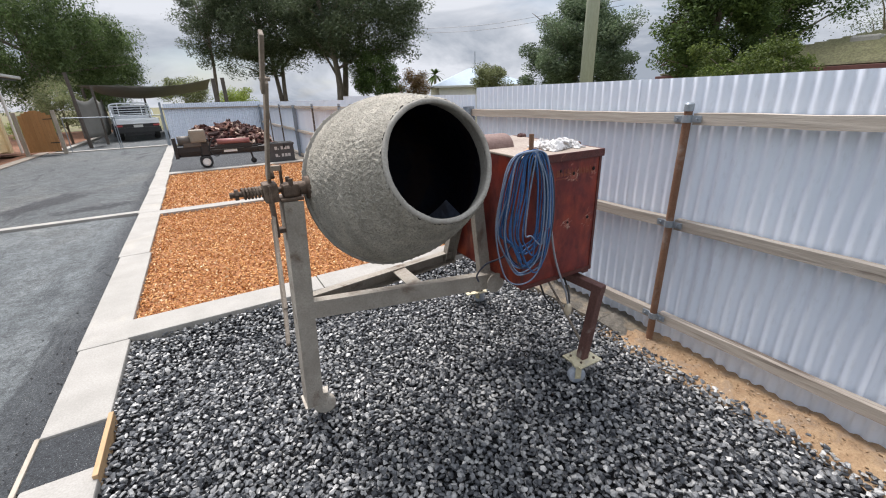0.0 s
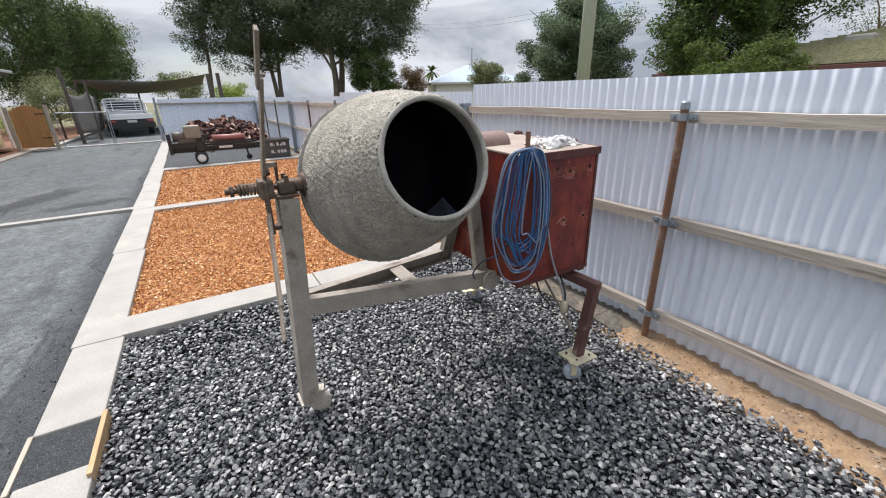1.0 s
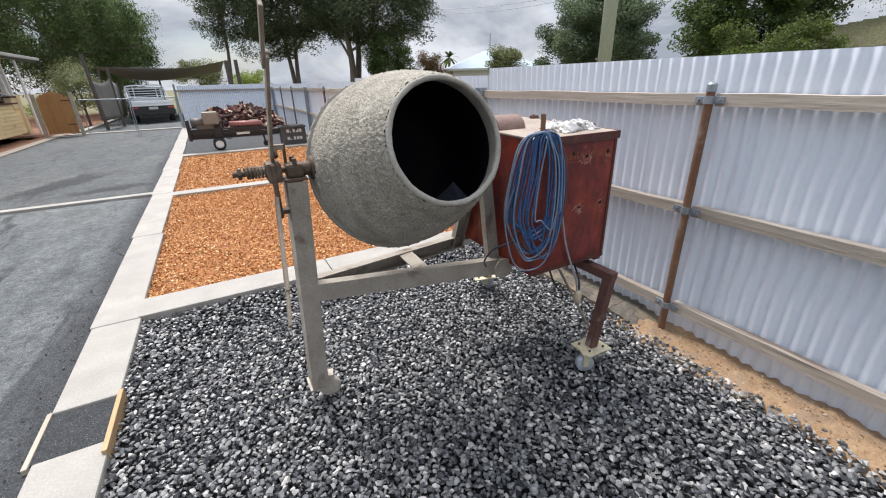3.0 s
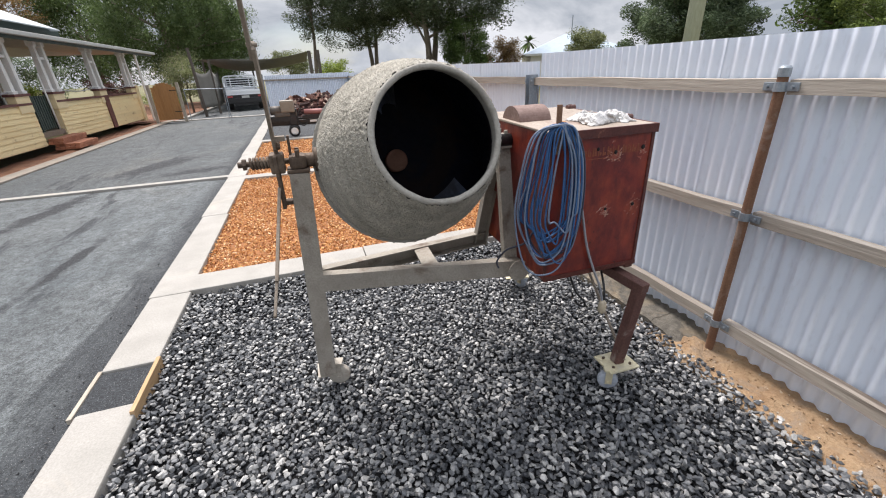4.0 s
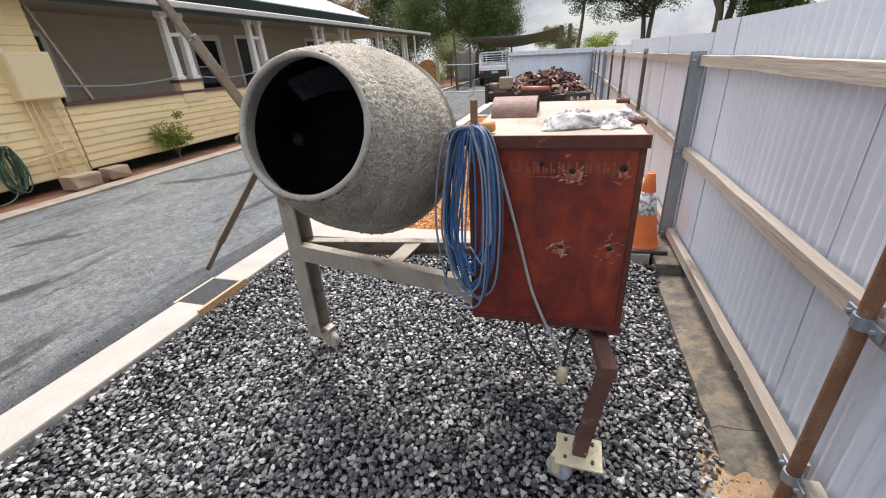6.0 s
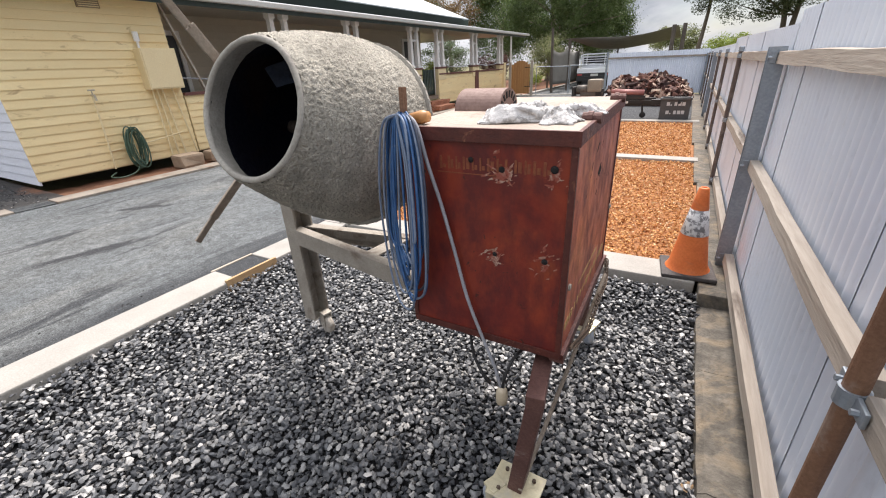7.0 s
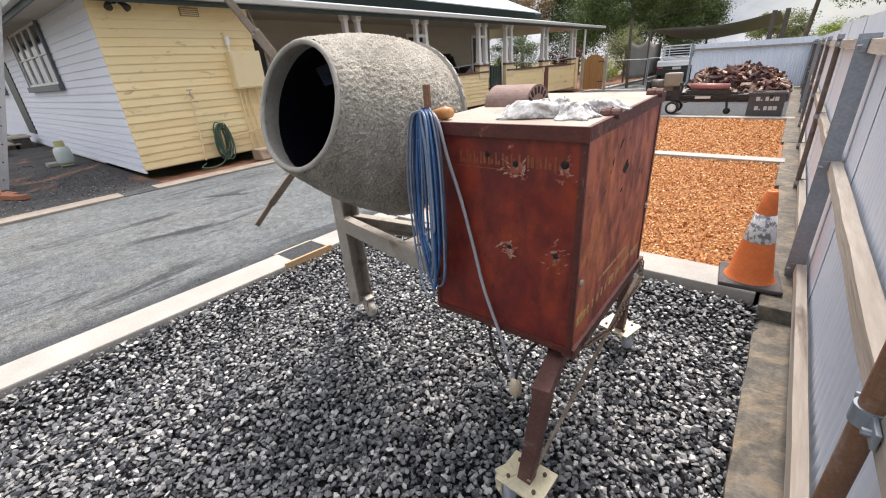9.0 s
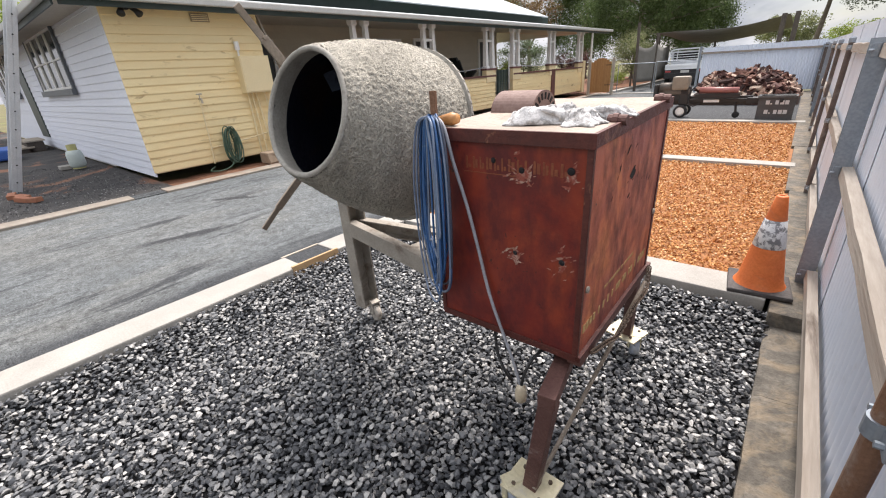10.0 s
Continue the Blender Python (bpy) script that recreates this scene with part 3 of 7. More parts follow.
for y in PIPES:
    bm = B()
    tube(bm, [(2.725, y, -0.15), (2.725, y, 1.5)], 0.024, 14)
    old = y > 5
    pole = part("pole", bm, M_DULLPIPE if old else M_RUST, fence, "dull grey-brown steel pipe pole" if old else "rusty steel pipe pole")
    bm = B()
    tube(bm, [(2.725, y, 1.485), (2.725, y, 1.525), (2.725, y, 1.535)], [0.028, 0.028, 0.02], 14)
    part("cap", bm, M_GALV, pole, "dull galvanised pole cap")
    for z in (1.44, 0.765, 0.06):
        bm = B()
        tube(bm, [(2.725, y, z - 0.022), (2.725, y, z + 0.022)], 0.03, 14)
        for s in (-1, 1):
            block(bm, (2.722, y + s * 0.055 - 0.03, z - 0.02), (2.732, y + s * 0.055 + 0.03, z + 0.02), 0.003)
            tube(bm, [(2.708, y + s * 0.06, z), (2.732, y + s * 0.06, z)], 0.008, 6)
        part("clamp", bm, M_GALV, pole, "galvanised pipe clamp")
for y in POSTS:
    bm = B()
    channel(bm, (2.78, y, -0.25), (2.78, y, 1.5), 0.085, 0.09, 0.006, (-1, 0, 0))
    post = part("post", bm, M_GALV, fence, "galvanised steel channel post")
    for z in (1.44, 0.765, 0.06):
        for s in (-1, 1):
            bm = B()
            block(bm, (2.7, y + s * 0.045 - 0.004, z - 0.035), (2.735, y + s * 0.045 + 0.03, z + 0.035), 0.003)
            tube(bm, [(2.69, y + s * 0.06, z), (2.71, y + s * 0.06, z)], 0.009, 6)
            part("bracket", bm, M_GALV, post)


# ---- concrete mixer ----
def drum_mat():
    m, nt, b = base_mat("cement_crust", (0.27, 0.25, 0.215), 0.95)
    big = noise_tex(nt, 4, 5, 0.6)
    mid = noise_tex(nt, 115, 5, 0.65, (1, 1, 1), 0.1)
    fine = noise_tex(nt, 260, 4, 0.6)
    drip = noise_tex(nt, 9, 5, 0.6, (1.6, 1.6, 0.25), 0.3)
    col = ramp(nt, big, [(0.3, (0.43, 0.4, 0.335)), (0.55, (0.54, 0.505, 0.43)), (0.75, (0.62, 0.585, 0.51))])
    col = mixc(nt, 1.0, col, ramp(nt, drip, [(0.35, (0.78,) * 3), (0.65, (1.15,) * 3)]), "MULTIPLY")
    col = mixc(nt, ramp(nt, mid, [(0.36, (0.6,) * 3), (0.5, (0.0,) * 3)]), col, (0.2, 0.185, 0.15))
    col = mixc(nt, ramp(nt, fine, [(0.55, (0.0,) * 3), (0.75, (0.45,) * 3)]), col, (0.5, 0.47, 0.42))
    nt.links.new(col, b.inputs["Base Color"])
    bump(nt, b, mid, 1.0, 0.02)
    bump(nt, b, fine, 0.35, 0.005)
    return m


M_DRUM = drum_mat()
M_RIM = worn("drum_rim", (0.3, 0.285, 0.25), (0.4, 0.38, 0.34), 8, 90, 0.85, 0.1, 0.4, (0.2, 0.18, 0.16), 5, 0.55, 0.7)
# near-black base paints the shade of the hollow drum; brown stains over it
M_INNER_SHADE = worn("drum_inside_shade", (0.006, 0.007, 0.014), (0.012, 0.013, 0.024), 4, 40, 0.6, 0.0, 0.35, (0.022, 0.012, 0.011), 3, 0.5, 0.62)
M_FRAME = worn("cement_dusted_steel", (0.29, 0.26, 0.22), (0.42, 0.385, 0.33), 7, 110, 0.88, 0.05, 0.5, (0.13, 0.085, 0.06), 6, 0.54, 0.68)
M_REDOX = worn("red_oxide_steel", (0.1, 0.045, 0.038), (0.17, 0.085, 0.07), 8, 90, 0.65, 0.2, 0.35, (0.36, 0.32, 0.29), 7, 0.6, 0.7)
M_DIRTYSTEEL = worn("greasy_steel", (0.09, 0.065, 0.05), (0.17, 0.12, 0.085), 9, 100, 0.7, 0.4, 0.4, (0.28, 0.22, 0.17), 8, 0.58, 0.72)
M_LEVER = worn("lever_steel", (0.21, 0.17, 0.13), (0.33, 0.28, 0.23), 7, 90, 0.8, 0.15, 0.35, (0.17, 0.09, 0.05), 5, 0.54, 0.7)
M_ZINC = worn("yellow_zinc", (0.62, 0.55, 0.36), (0.7, 0.65, 0.48), 9, 60, 0.5, 0.25, 0.1, (0.5, 0.47, 0.42), 9, 0.55, 0.7)
M_CASTER = worn("grey_caster", (0.32, 0.36, 0.42), (0.42, 0.45, 0.5), 9, 60, 0.6, 0, 0.15, (0.45, 0.41, 0.35), 8, 0.55, 0.7)

M_CASTERPALE = worn("dusty_caster", (0.42, 0.38, 0.32), (0.52, 0.48, 0.42), 9, 60, 0.7, 0, 0.2, (0.25, 0.2, 0.16), 14, 0.55, 0.7)


def box_mat(name, lit_gain=(1, 1, 1)):
    m, nt, b = base_mat(name, (0.22, 0.05, 0.025), 0.5)
    big = noise_tex(nt, 3.1, 7, 0.62, (1, 1, 1), 0.6)
    mid = noise_tex(nt, 14, 7, 0.65, (1, 1, 0.5))
    fine = noise_tex(nt, 110, 5, 0.7)
    chip = noise_tex(nt, 46, 3, 0.5, (1, 1, 1), 0.8)
    col = ramp(nt, big, [(p, tuple(c * f for c, f in zip(rgb, lit_gain))) for p, rgb in ((0.3, (0.08, 0.011, 0.011)), (0.44, (0.165, 0.021, 0.014)), (0.58, (0.235, 0.037, 0.017)), (0.74, (0.35, 0.08, 0.026)))])
    col = mixc(nt, ramp(nt, mid, [(0.42, (0.0,) * 3), (0.64, (0.8,) * 3)]), col, (0.075, 0.012, 0.013))
    col = mixc(nt, ramp(nt, fine, [(0.64, (0.0,) * 3), (0.78, (0.35,) * 3)]), col, (0.34, 0.15, 0.07))
    col = mixc(nt, ramp(nt, chip, [(0.69, (0.0,) * 3), (0.72, (0.85,) * 3)]), col, (0.04, 0.015, 0.012))
    nt.links.new(col, b.inputs["Base Color"])
    nt.links.new(ramp(nt, mid, [(0.3, (0.28,) * 3), (0.7, (0.55,) * 3)]), b.inputs["Roughness"])
    b.inputs["Specular IOR Level"].default_value = 0.4
    bump(nt, b, fine, 0.18, 0.004)
    bump(nt, b, mid, 0.12, 0.01)
    return m


M_BOX = box_mat("rusty_red_paint")
# brighter, more orange copy of the box paint: light on the side painted in
M_BOX_LIT = box_mat("lit_orange_red_paint", (2.0, 3.0, 2.4))
M_BOXEDGE = worn("dark_red_edge", (0.06, 0.014, 0.011), (0.12, 0.026, 0.017), 9, 90, 0.5, 0.05, 0.25, (0.32, 0.14, 0.08), 14, 0.62, 0.7)
M_LID = worn("dusty_lid", (0.29, 0.225, 0.18), (0.46, 0.395, 0.325), 3, 60, 0.5, 0.0, 0.25, (0.2, 0.1, 0.075), 3.5, 0.54, 0.68)
M_CHIP = worn("chipped_bare_patch", (0.3, 0.15, 0.11), (0.55, 0.42, 0.34), 40, 160, 0.75, 0.1, 0.3, (0.25, 0.038, 0.02), 32, 0.44, 0.54)
M_HOLE = base_mat("dark_hole", (0.01, 0.008, 0.008), 0.9)[0]
M_GOLD = worn("faded_yellow_lettering", (0.42, 0.26, 0.1), (0.5, 0.34, 0.15), 30, 120, 0.7, 0, 0.1)

mixer = thing("concrete_mixer", "old concrete mixer with a cement-crusted tilting drum and rusty motor box", "concrete mixer", (0.95, 1.95, -0.11))

DC = Vector((0.934, 1.442, 1.366))
dy, dp = radians(-2.2), radians(-17.6)
DA = Vector((math.sin(dy) * math.cos(dp), math.cos(dy) * math.cos(dp), math.sin(dp)))
DM, _ = axis_frame(DC, DC + DA)


def crust(bm, amp, seed, freq=26):
    for v in bm.verts:
        p = v.co
        n1 = noise.fractal(p * freq + Vector((seed, 0, 0)), 0.9, 2.0, 3)
        n2 = noise.noise(p * 5 + Vector((0, seed, 0)))
        out = (p - (DC + DA * (p - DC).dot(DA)))
        if out.length > 1e-4:
            v.co = p + out.normalized() * (amp * (0.9 * n1 + 0.2 * n2))


outer = [(0.258, 0.0), (0.262, 0.012)]
for i in range(1, 111):
    s = 0.012 + (0.575 - 0.012) * i / 110
    k = s / 0.56
    outer.append((0.262 + 0.152 * math.sin(min(1.0, k) * math.pi / 2) ** 1.05, s))
bm = B()
lathe(bm, outer, 330, DM)
crust(bm, 0.0075, 3.3, 88)
# specular cut as well, so the painted shade inside stays black
M_INNER_SHADE.node_tree.nodes["Principled BSDF"].inputs["Specular IOR Level"].default_value = 0.12
drum = part("drum", bm, M_DRUM, mixer, "steel drum caked in rough dried cement", True)
bm = B()
lathe(bm, [(0.418, 0.585), (0.41, 0.62), (0.38, 0.68), (0.31, 0.735), (0.2, 0.765), (0.0, 0.775)], 72, DM)
part("drum_back", bm, M_RIM, drum, "dished back of the drum", True)
bm = B()
lathe(bm, [(0.41, 0.574), (0.43, 0.574), (0.432, 0.588), (0.41, 0.59), (0.41, 0.574)], 96, DM)
for k in range(48):
    a = 2 * math.pi * k / 48
    p = DM @ Vector((0.431 * math.cos(a), 0.431 * math.sin(a), 0.581))
    block(bm, (-0.004, -0.005, -0.005), (0.003, 0.005, 0.005), 0, Matrix.Translation(p) @ DM.to_3x3().to_4x4() @ Matrix.Rotation(a, 4, "Z"))
part("flange", bm, M_RIM, drum, "bolted steel flange ring")
bm = B()
lathe(bm, [(0.246 + 0.012 * math.cos(a), 0.012 * math.sin(a)) for a in [2 * math.pi * k / 12 for k in range(13)]], 120, DM)
crust(bm, 0.002, 7.0)
part("rim", bm, M_RIM, drum, "rounded steel lip of the drum mouth", True)
inner = [(0.236, 0.004)] + [(0.24 + 0.155 * math.sin(min(1, (0.56 * i / 20) / 0.56) * math.pi / 2), 0.01 + 0.565 * i / 20) for i in range(1, 21)]
inner += [(0.38, 0.66), (0.3, 0.715), (0.19, 0.745), (0.0, 0.75)]
bm = B()
lathe(bm, [(0.2355, 0.003), (0.2385, 0.02), (0.25, 0.05), (0.2615, 0.085)], 96, DM)
crust(bm, 0.0025, 5.0, 40)
part("lip_lining", bm, M_RIM, drum, "cement-grey band inside the drum mouth", True)
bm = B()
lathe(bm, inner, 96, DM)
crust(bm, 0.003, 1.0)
part("lining", bm, M_INNER_SHADE, drum, "brown-stained inside of the drum, its shade put into a near-black colour", True)
bm = B()
lathe(bm, [(0.0, 0.69), (0.052, 0.69), (0.058, 0.695), (0.058, 0.76)], 40, DM)
part("hub", bm, worn("hub_brown", (0.3, 0.15, 0.1), (0.38, 0.2, 0.14), 9, 60, 0.8, 0, 0.2), drum, "brown round hub plate", True)
M_PADDLE = worn("blue_steel_paddle", (0.06, 0.075, 0.11), (0.13, 0.16, 0.22), 8, 60, 0.5, 0.2, 0.2, (0.06, 0.06, 0.07), 6, 0.5, 0.65)
for ang, s0 in ((46, 0.24), (232, 0.22)):
    rot = DM @ Matrix.Rotation(radians(ang), 4, "Z")
    bm = B()
    for i in range(9):
        t = i / 8
        s = s0 + 0.34 * t
        r_in = 0.23 + 0.135 * math.sin(min(1.0, s / 0.56) * math.pi / 2)
        c = Vector((r_in * math.cos(t * 0.8), r_in * math.sin(t * 0.8), s))
        u = Vector((-math.cos(t * 0.8), -math.sin(t * 0.8), 0))
        a, b2 = c, c + u * 0.11
        off = Vector((0.004, 0.004, 0.006))
        ring = [bm.verts.new(rot @ q) for q in (a - off, b2 - off, b2 + off, a + off)]
        if i:
            for k in range(4):
                bm.faces.new((prev_ring[k], prev_ring[(k + 1) % 4], ring[(k + 1) % 4], ring[k]))
        else:
            bm.faces.new(ring)
        prev_ring = ring
    bm.faces.new(prev_ring[::-1])
    part("paddle", bm, M_PADDLE, drum, "mixing paddle plate")

# trunnions, bearings and spring
for nm, xa, xb, r in (("trunnion", 0.4, 0.56, 0.032), ("trunnion", 1.315, 1.5, 0.034)):
    bm = B()
    tube(bm, [(xa, 1.962, 1.232), (xb, 1.968, 1.228)], r, 18)
    tube(bm, [(xa + 0.09 if xa < 1 else xa + 0.03, 1.962, 1.23), (xa + 0.115 if xa < 1 else xa + 0.065, 1.964, 1.23)], r + 0.022, 18)
    part(nm, bm, M_DIRTYSTEEL if xa < 1 else M_BLACK, mixer, "greasy steel trunnion shaft", True)
bm = B()
block(bm, (0.365, 1.905, 1.185), (0.465, 2.02, 1.2), 0.004)
block(bm, (0.38, 1.915, 1.2), (0.455, 2.01, 1.262), 0.016)
for s in (1.925, 1.995):
    tube(bm, [(0.42, s, 1.25), (0.42, s, 1.285)], 0.011, 6)
part("bearing", bm, M_DIRTYSTEEL, mixer, "greasy cement-dusted pillow bearing")
bm = B()
block(bm, (1.43, 1.945, 1.19), (1.52, 2.07, 1.205), 0.004)
block(bm, (1.44, 1.955, 1.2), (1.51, 2.06, 1.258), 0.016)
for s in (1.97, 2.045):
    tube(bm, [(1.475, s, 1.25), (1.475, s, 1.28)], 0.011, 6)
part("bearing", bm, M_FRAME, mixer, "cement-dusted pillow bearing")
bm = B()
coil = [(0.215 + 0.1 * i / 84, 1.955 + 0.022 * math.cos(2 * math.pi * i / 12), 1.237 + 0.022 * math.sin(2 * math.pi * i / 12)) for i in range(85)]
tube(bm, coil, 0.0065, 6)
tube(bm, [(0.165, 1.955, 1.237), (0.4, 1.96, 1.235)], 0.013, 10)
tube(bm, [(0.185, 1.955, 1.237), (0.2, 1.955, 1.237)], 0.026, 6)
part("spring", bm, M_DIRTYSTEEL, mixer, "rusty coil spring on a threaded rod")

# left post on its caster
bm = B()
channel(bm, (0.323, 2.017, 0.0), (0.372, 1.965, 1.186), 0.13, 0.088, 0.011, (1, 0, 0))
part("post", bm, M_FRAME, mixer, "cement-dusted steel channel post")


def caster(x, y, z_axle, r, m_wheel, name="caster", tyre=0.024, turn=0.0, fork=M_FRAME):
    rot = Matrix.Translation((x, y, z_axle)) @ Matrix.Rotation(turn, 4, "Z")
    bm = B()
    for s in (-1, 1):
        block(bm, (s * (tyre + 0.006) - 0.003, -0.018, -0.012), (s * (tyre + 0.006) + 0.003, 0.02, r + 0.03), 0.002, rot)
    block(bm, (-tyre - 0.01, -0.03, r + 0.016), (tyre + 0.01, 0.03, r + 0.03), 0.004, rot)
    tube(bm, [rot @ Vector((-tyre - 0.014, 0, 0)), rot @ Vector((tyre + 0.014, 0, 0))], 0.008, 8)
    c = part(name, bm, fork, mixer, "small swivel caster with a steel fork")
    bm = B()
    lathe(bm, [(0.01, -tyre), (r * 0.8, -tyre), (r * 0.96, -tyre * 0.75), (r, -tyre * 0.3), (r, tyre * 0.3), (r * 0.96, tyre * 0.75), (r * 0.8, tyre), (0.01, tyre)], 28,
          rot @ Matrix.Rotation(radians(90), 4, "Y"))
    part("wheel", bm, m_wheel, c, "", True)


bm = B()
block(bm, (0.31, 1.955, -0.012), (0.405, 2.085, 0.0), 0.004)
block(bm, (0.332, 1.958, 0.0), (0.4, 1.966, 0.05), 0.002)
block(bm, (0.332, 2.074, 0.0), (0.4, 2.082, 0.05), 0.002)
part("foot_plate", bm, M_CASTERPALE, mixer, "dusty pale foot plate with welded gussets")
caster(0.428, 2.03, -0.066, 0.064, M_CASTERPALE, tyre=0.022, turn=radians(76), fork=M_CASTERPALE)

# V-shaped base frame
bm = B()
channel(bm, (0.41, 1.925, 0.605), (1.5, 1.79, 0.545), 0.095, 0.055, 0.009, (0.12, 1, 0))
part("front_bar", bm, M_FRAME, mixer, "cement-dusted steel channel bar")
bm = B()
channel(bm, (0.41, 2.06, 0.6), (1.5, 2.33, 0.545), 0.085, 0.055, 0.009, (0.2, -1, 0))
part("back_bar", bm, M_FRAME, mixer, "cement-dusted steel channel bar")
bm = B()
beam(bm, (1.0, 1.86, 0.612), (1.02, 2.18, 0.6), 0.09, 0.01, 0.003)
part("tie_plate", bm, M_FRAME, mixer)
bm = B()
channel(bm, (1.462, 1.83, 0.5), (1.468, 1.965, 1.19), 0.075, 0.045, 0.008, (0, 1, 0))
part("upright", bm, M_FRAME, mixer, "cement-dusted channel upright")
bm = B()
channel(bm, (1.462, 2.33, 0.5), (1.468, 2.055, 1.19), 0.085, 0.045, 0.008, (0, -1, 0))
part("upright", bm, M_FRAME, mixer, "cement-dusted channel upright")
bm = B()
lathe(bm, [(0.0, 0.0), (0.062, 0.0), (0.062, 0.006), (0.0, 0.006)], 28, Matrix.Translation((1.465, 1.755, 0.555)) @ Matrix.Rotation(radians(90), 4, "X"))
part("end_plate", bm, M_FRAME, mixer, "round grey end plate")

# tilting lever and brake handle
P0, PB = Vector((0.332, 1.955, 1.29)), Vector((0.35, 1.664, 1.691))
LD = (PB - P0).normalized()
bm = B()
beam(bm, P0, PB, 0.014, 0.05, 0.004, (0, 1, 0))
beam(bm, PB - LD * 0.05 + Vector((-0.012, 0, 0)), PB + LD * 0.17 + Vector((-0.012, 0, 0)), 0.014, 0.036, 0.004, (0, 1, 0))
for v in bm.verts:
    v.co += Vector((noise.noise(v.co * 9), noise.noise(v.co * 9 + Vector((4, 0, 0))), 0)) * 0.005
tube(bm, [PB + Vector((-0.022, 0, 0)), PB + Vector((0.014, 0, 0))], 0.007, 8)
block(bm, (0.34, 1.9, 1.33), (0.382, 1.93, 1.352), 0.003)
part("lever", bm, M_LEVER, mixer, "long flat steel tilting lever bolted from two bars")
bm = B()
beam(bm, (0.335, 1.955, 1.26), P0 + LD * 0.02, 0.014, 0.05, 0.003, (0, 1, 0))
block(bm, (0.318, 1.89, 1.03), (0.334, 1.975, 1.27), 0.005)
block(bm, (0.3, 1.9, 1.19), (0.36, 2.0, 1.275), 0.008)
block(bm, (0.33, 1.92, 1.04), (0.37, 1.97, 1.06), 0.004)
tube(bm, [(0.345, 1.92, 1.3), (0.345, 1.96, 1.34), (0.345, 2.0, 1.33)], 0.012, 8)
beam(bm, (0.39, 1.98, 1.26), (0.392, 1.975, 1.345), 0.012, 0.022, 0.003)
part("latch_bracket", bm, M_DIRTYSTEEL, mixer, "greasy latch bracket with bolts")
bm = B()
beam(bm, (0.318, 1.91, 1.12), (0.262, 1.575, 0.82), 0.014, 0.044, 0.003, (0, 1, 0))
beam(bm, (0.262, 1.575, 0.82), (0.24, 1.475, 0.72), 0.012, 0.032, 0.003, (0, 1, 0))
part("handle", bm, M_LEVER, mixer, "flaking flat steel brake handle")

# motor box
BX0, BX1, BY0, BY1, BZ0, BZ1 = 1.5, 2.062, 1.565, 2.35, 0.575, 1.3
SLOPE = 0.03        # the box leans up a little towards its far side


def lean(ob_bm):
    for v in ob_bm.verts:
        v.co.z += SLOPE * (v.co.y - BY0)


bm = B()
block(bm, (BX0, BY0, BZ0), (BX1, BY1, BZ1), 0.006)
lean(bm)
mbox = part("motor_box", bm, M_BOX, mixer, "rusty red sheet-steel motor box with peeling paint")
bm = B()
block(bm, (BX0 - 0.006, BY0 - 0.01, BZ1), (BX1 + 0.008, BY1 + 0.008, BZ1 + 0.012), 0.004)
lean(bm)
part("lid", bm, M_LID, mbox, "dusty steel lid")
bm = B()
T = 0.0045
for lo, hi in (((BX0 - T, BY0 - T, BZ0), (BX0 + 0.012, BY0, BZ1)), ((BX1 - 0.014, BY0 - T, BZ0 - 0.004), (BX1 + T, BY0, BZ1)), ((BX0 - 0.007, BY0 - 0.014, BZ1 - 0.028), (BX1 + 0.012, BY0 - T, BZ1 + 0.0135)),
               ((BX0, BY0 - 0.006, BZ0 - 0.006), (BX1, BY0 - 0.0005, BZ0 + 0.02)), ((BX1, BY0 - T, BZ0), (BX1 + T, BY0 + 0.012, BZ1)), ((BX1, BY1 - 0.024, BZ0), (BX1 + T, BY1, BZ1)),
               ((BX1, BY0 - T, BZ1 - 0.026), (BX1 + 0.012, BY1 + 0.009, BZ1 + 0.0135)), ((BX1 - 0.002, BY0, BZ0 - 0.008), (BX1 + 0.014, BY1, BZ0 + 0.014))):
    block(bm, lo, hi, 0.0015)
lean(bm)
# thin sheet laid over the box side to carry the lit paint
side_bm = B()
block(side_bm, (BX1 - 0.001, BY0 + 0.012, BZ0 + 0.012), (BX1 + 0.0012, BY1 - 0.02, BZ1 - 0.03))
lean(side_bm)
part("lit_side_panel", side_bm, M_BOX_LIT, mbox, "orange-red side panel with its sunlight put into the paint")
part("edge_trim", bm, M_BOXEDGE, mbox, "dark red folded edge strips")
rng = random.Random(11)


def blotch(bm, origin, u, v, r, spikes=18):
    """An irregular flake outline on a face."""
    ph = rng.uniform(0, 9)
    c = bm.verts.new(origin)
    ring = []
    for k in range(spikes):
        a = 2 * math.pi * k / spikes
        rr = r * (0.8 + 0.7 * noise.noise(Vector((math.cos(a) * 1.6 + ph, math.sin(a) * 1.6, ph))) + rng.uniform(-0.06, 0.08))
        ring.append(bm.verts.new(origin + (u * math.cos(a) + v * math.sin(a)) * rr))
    for k in range(spikes):
        bm.faces.new((c, ring[k], ring[(k + 1) % spikes]))


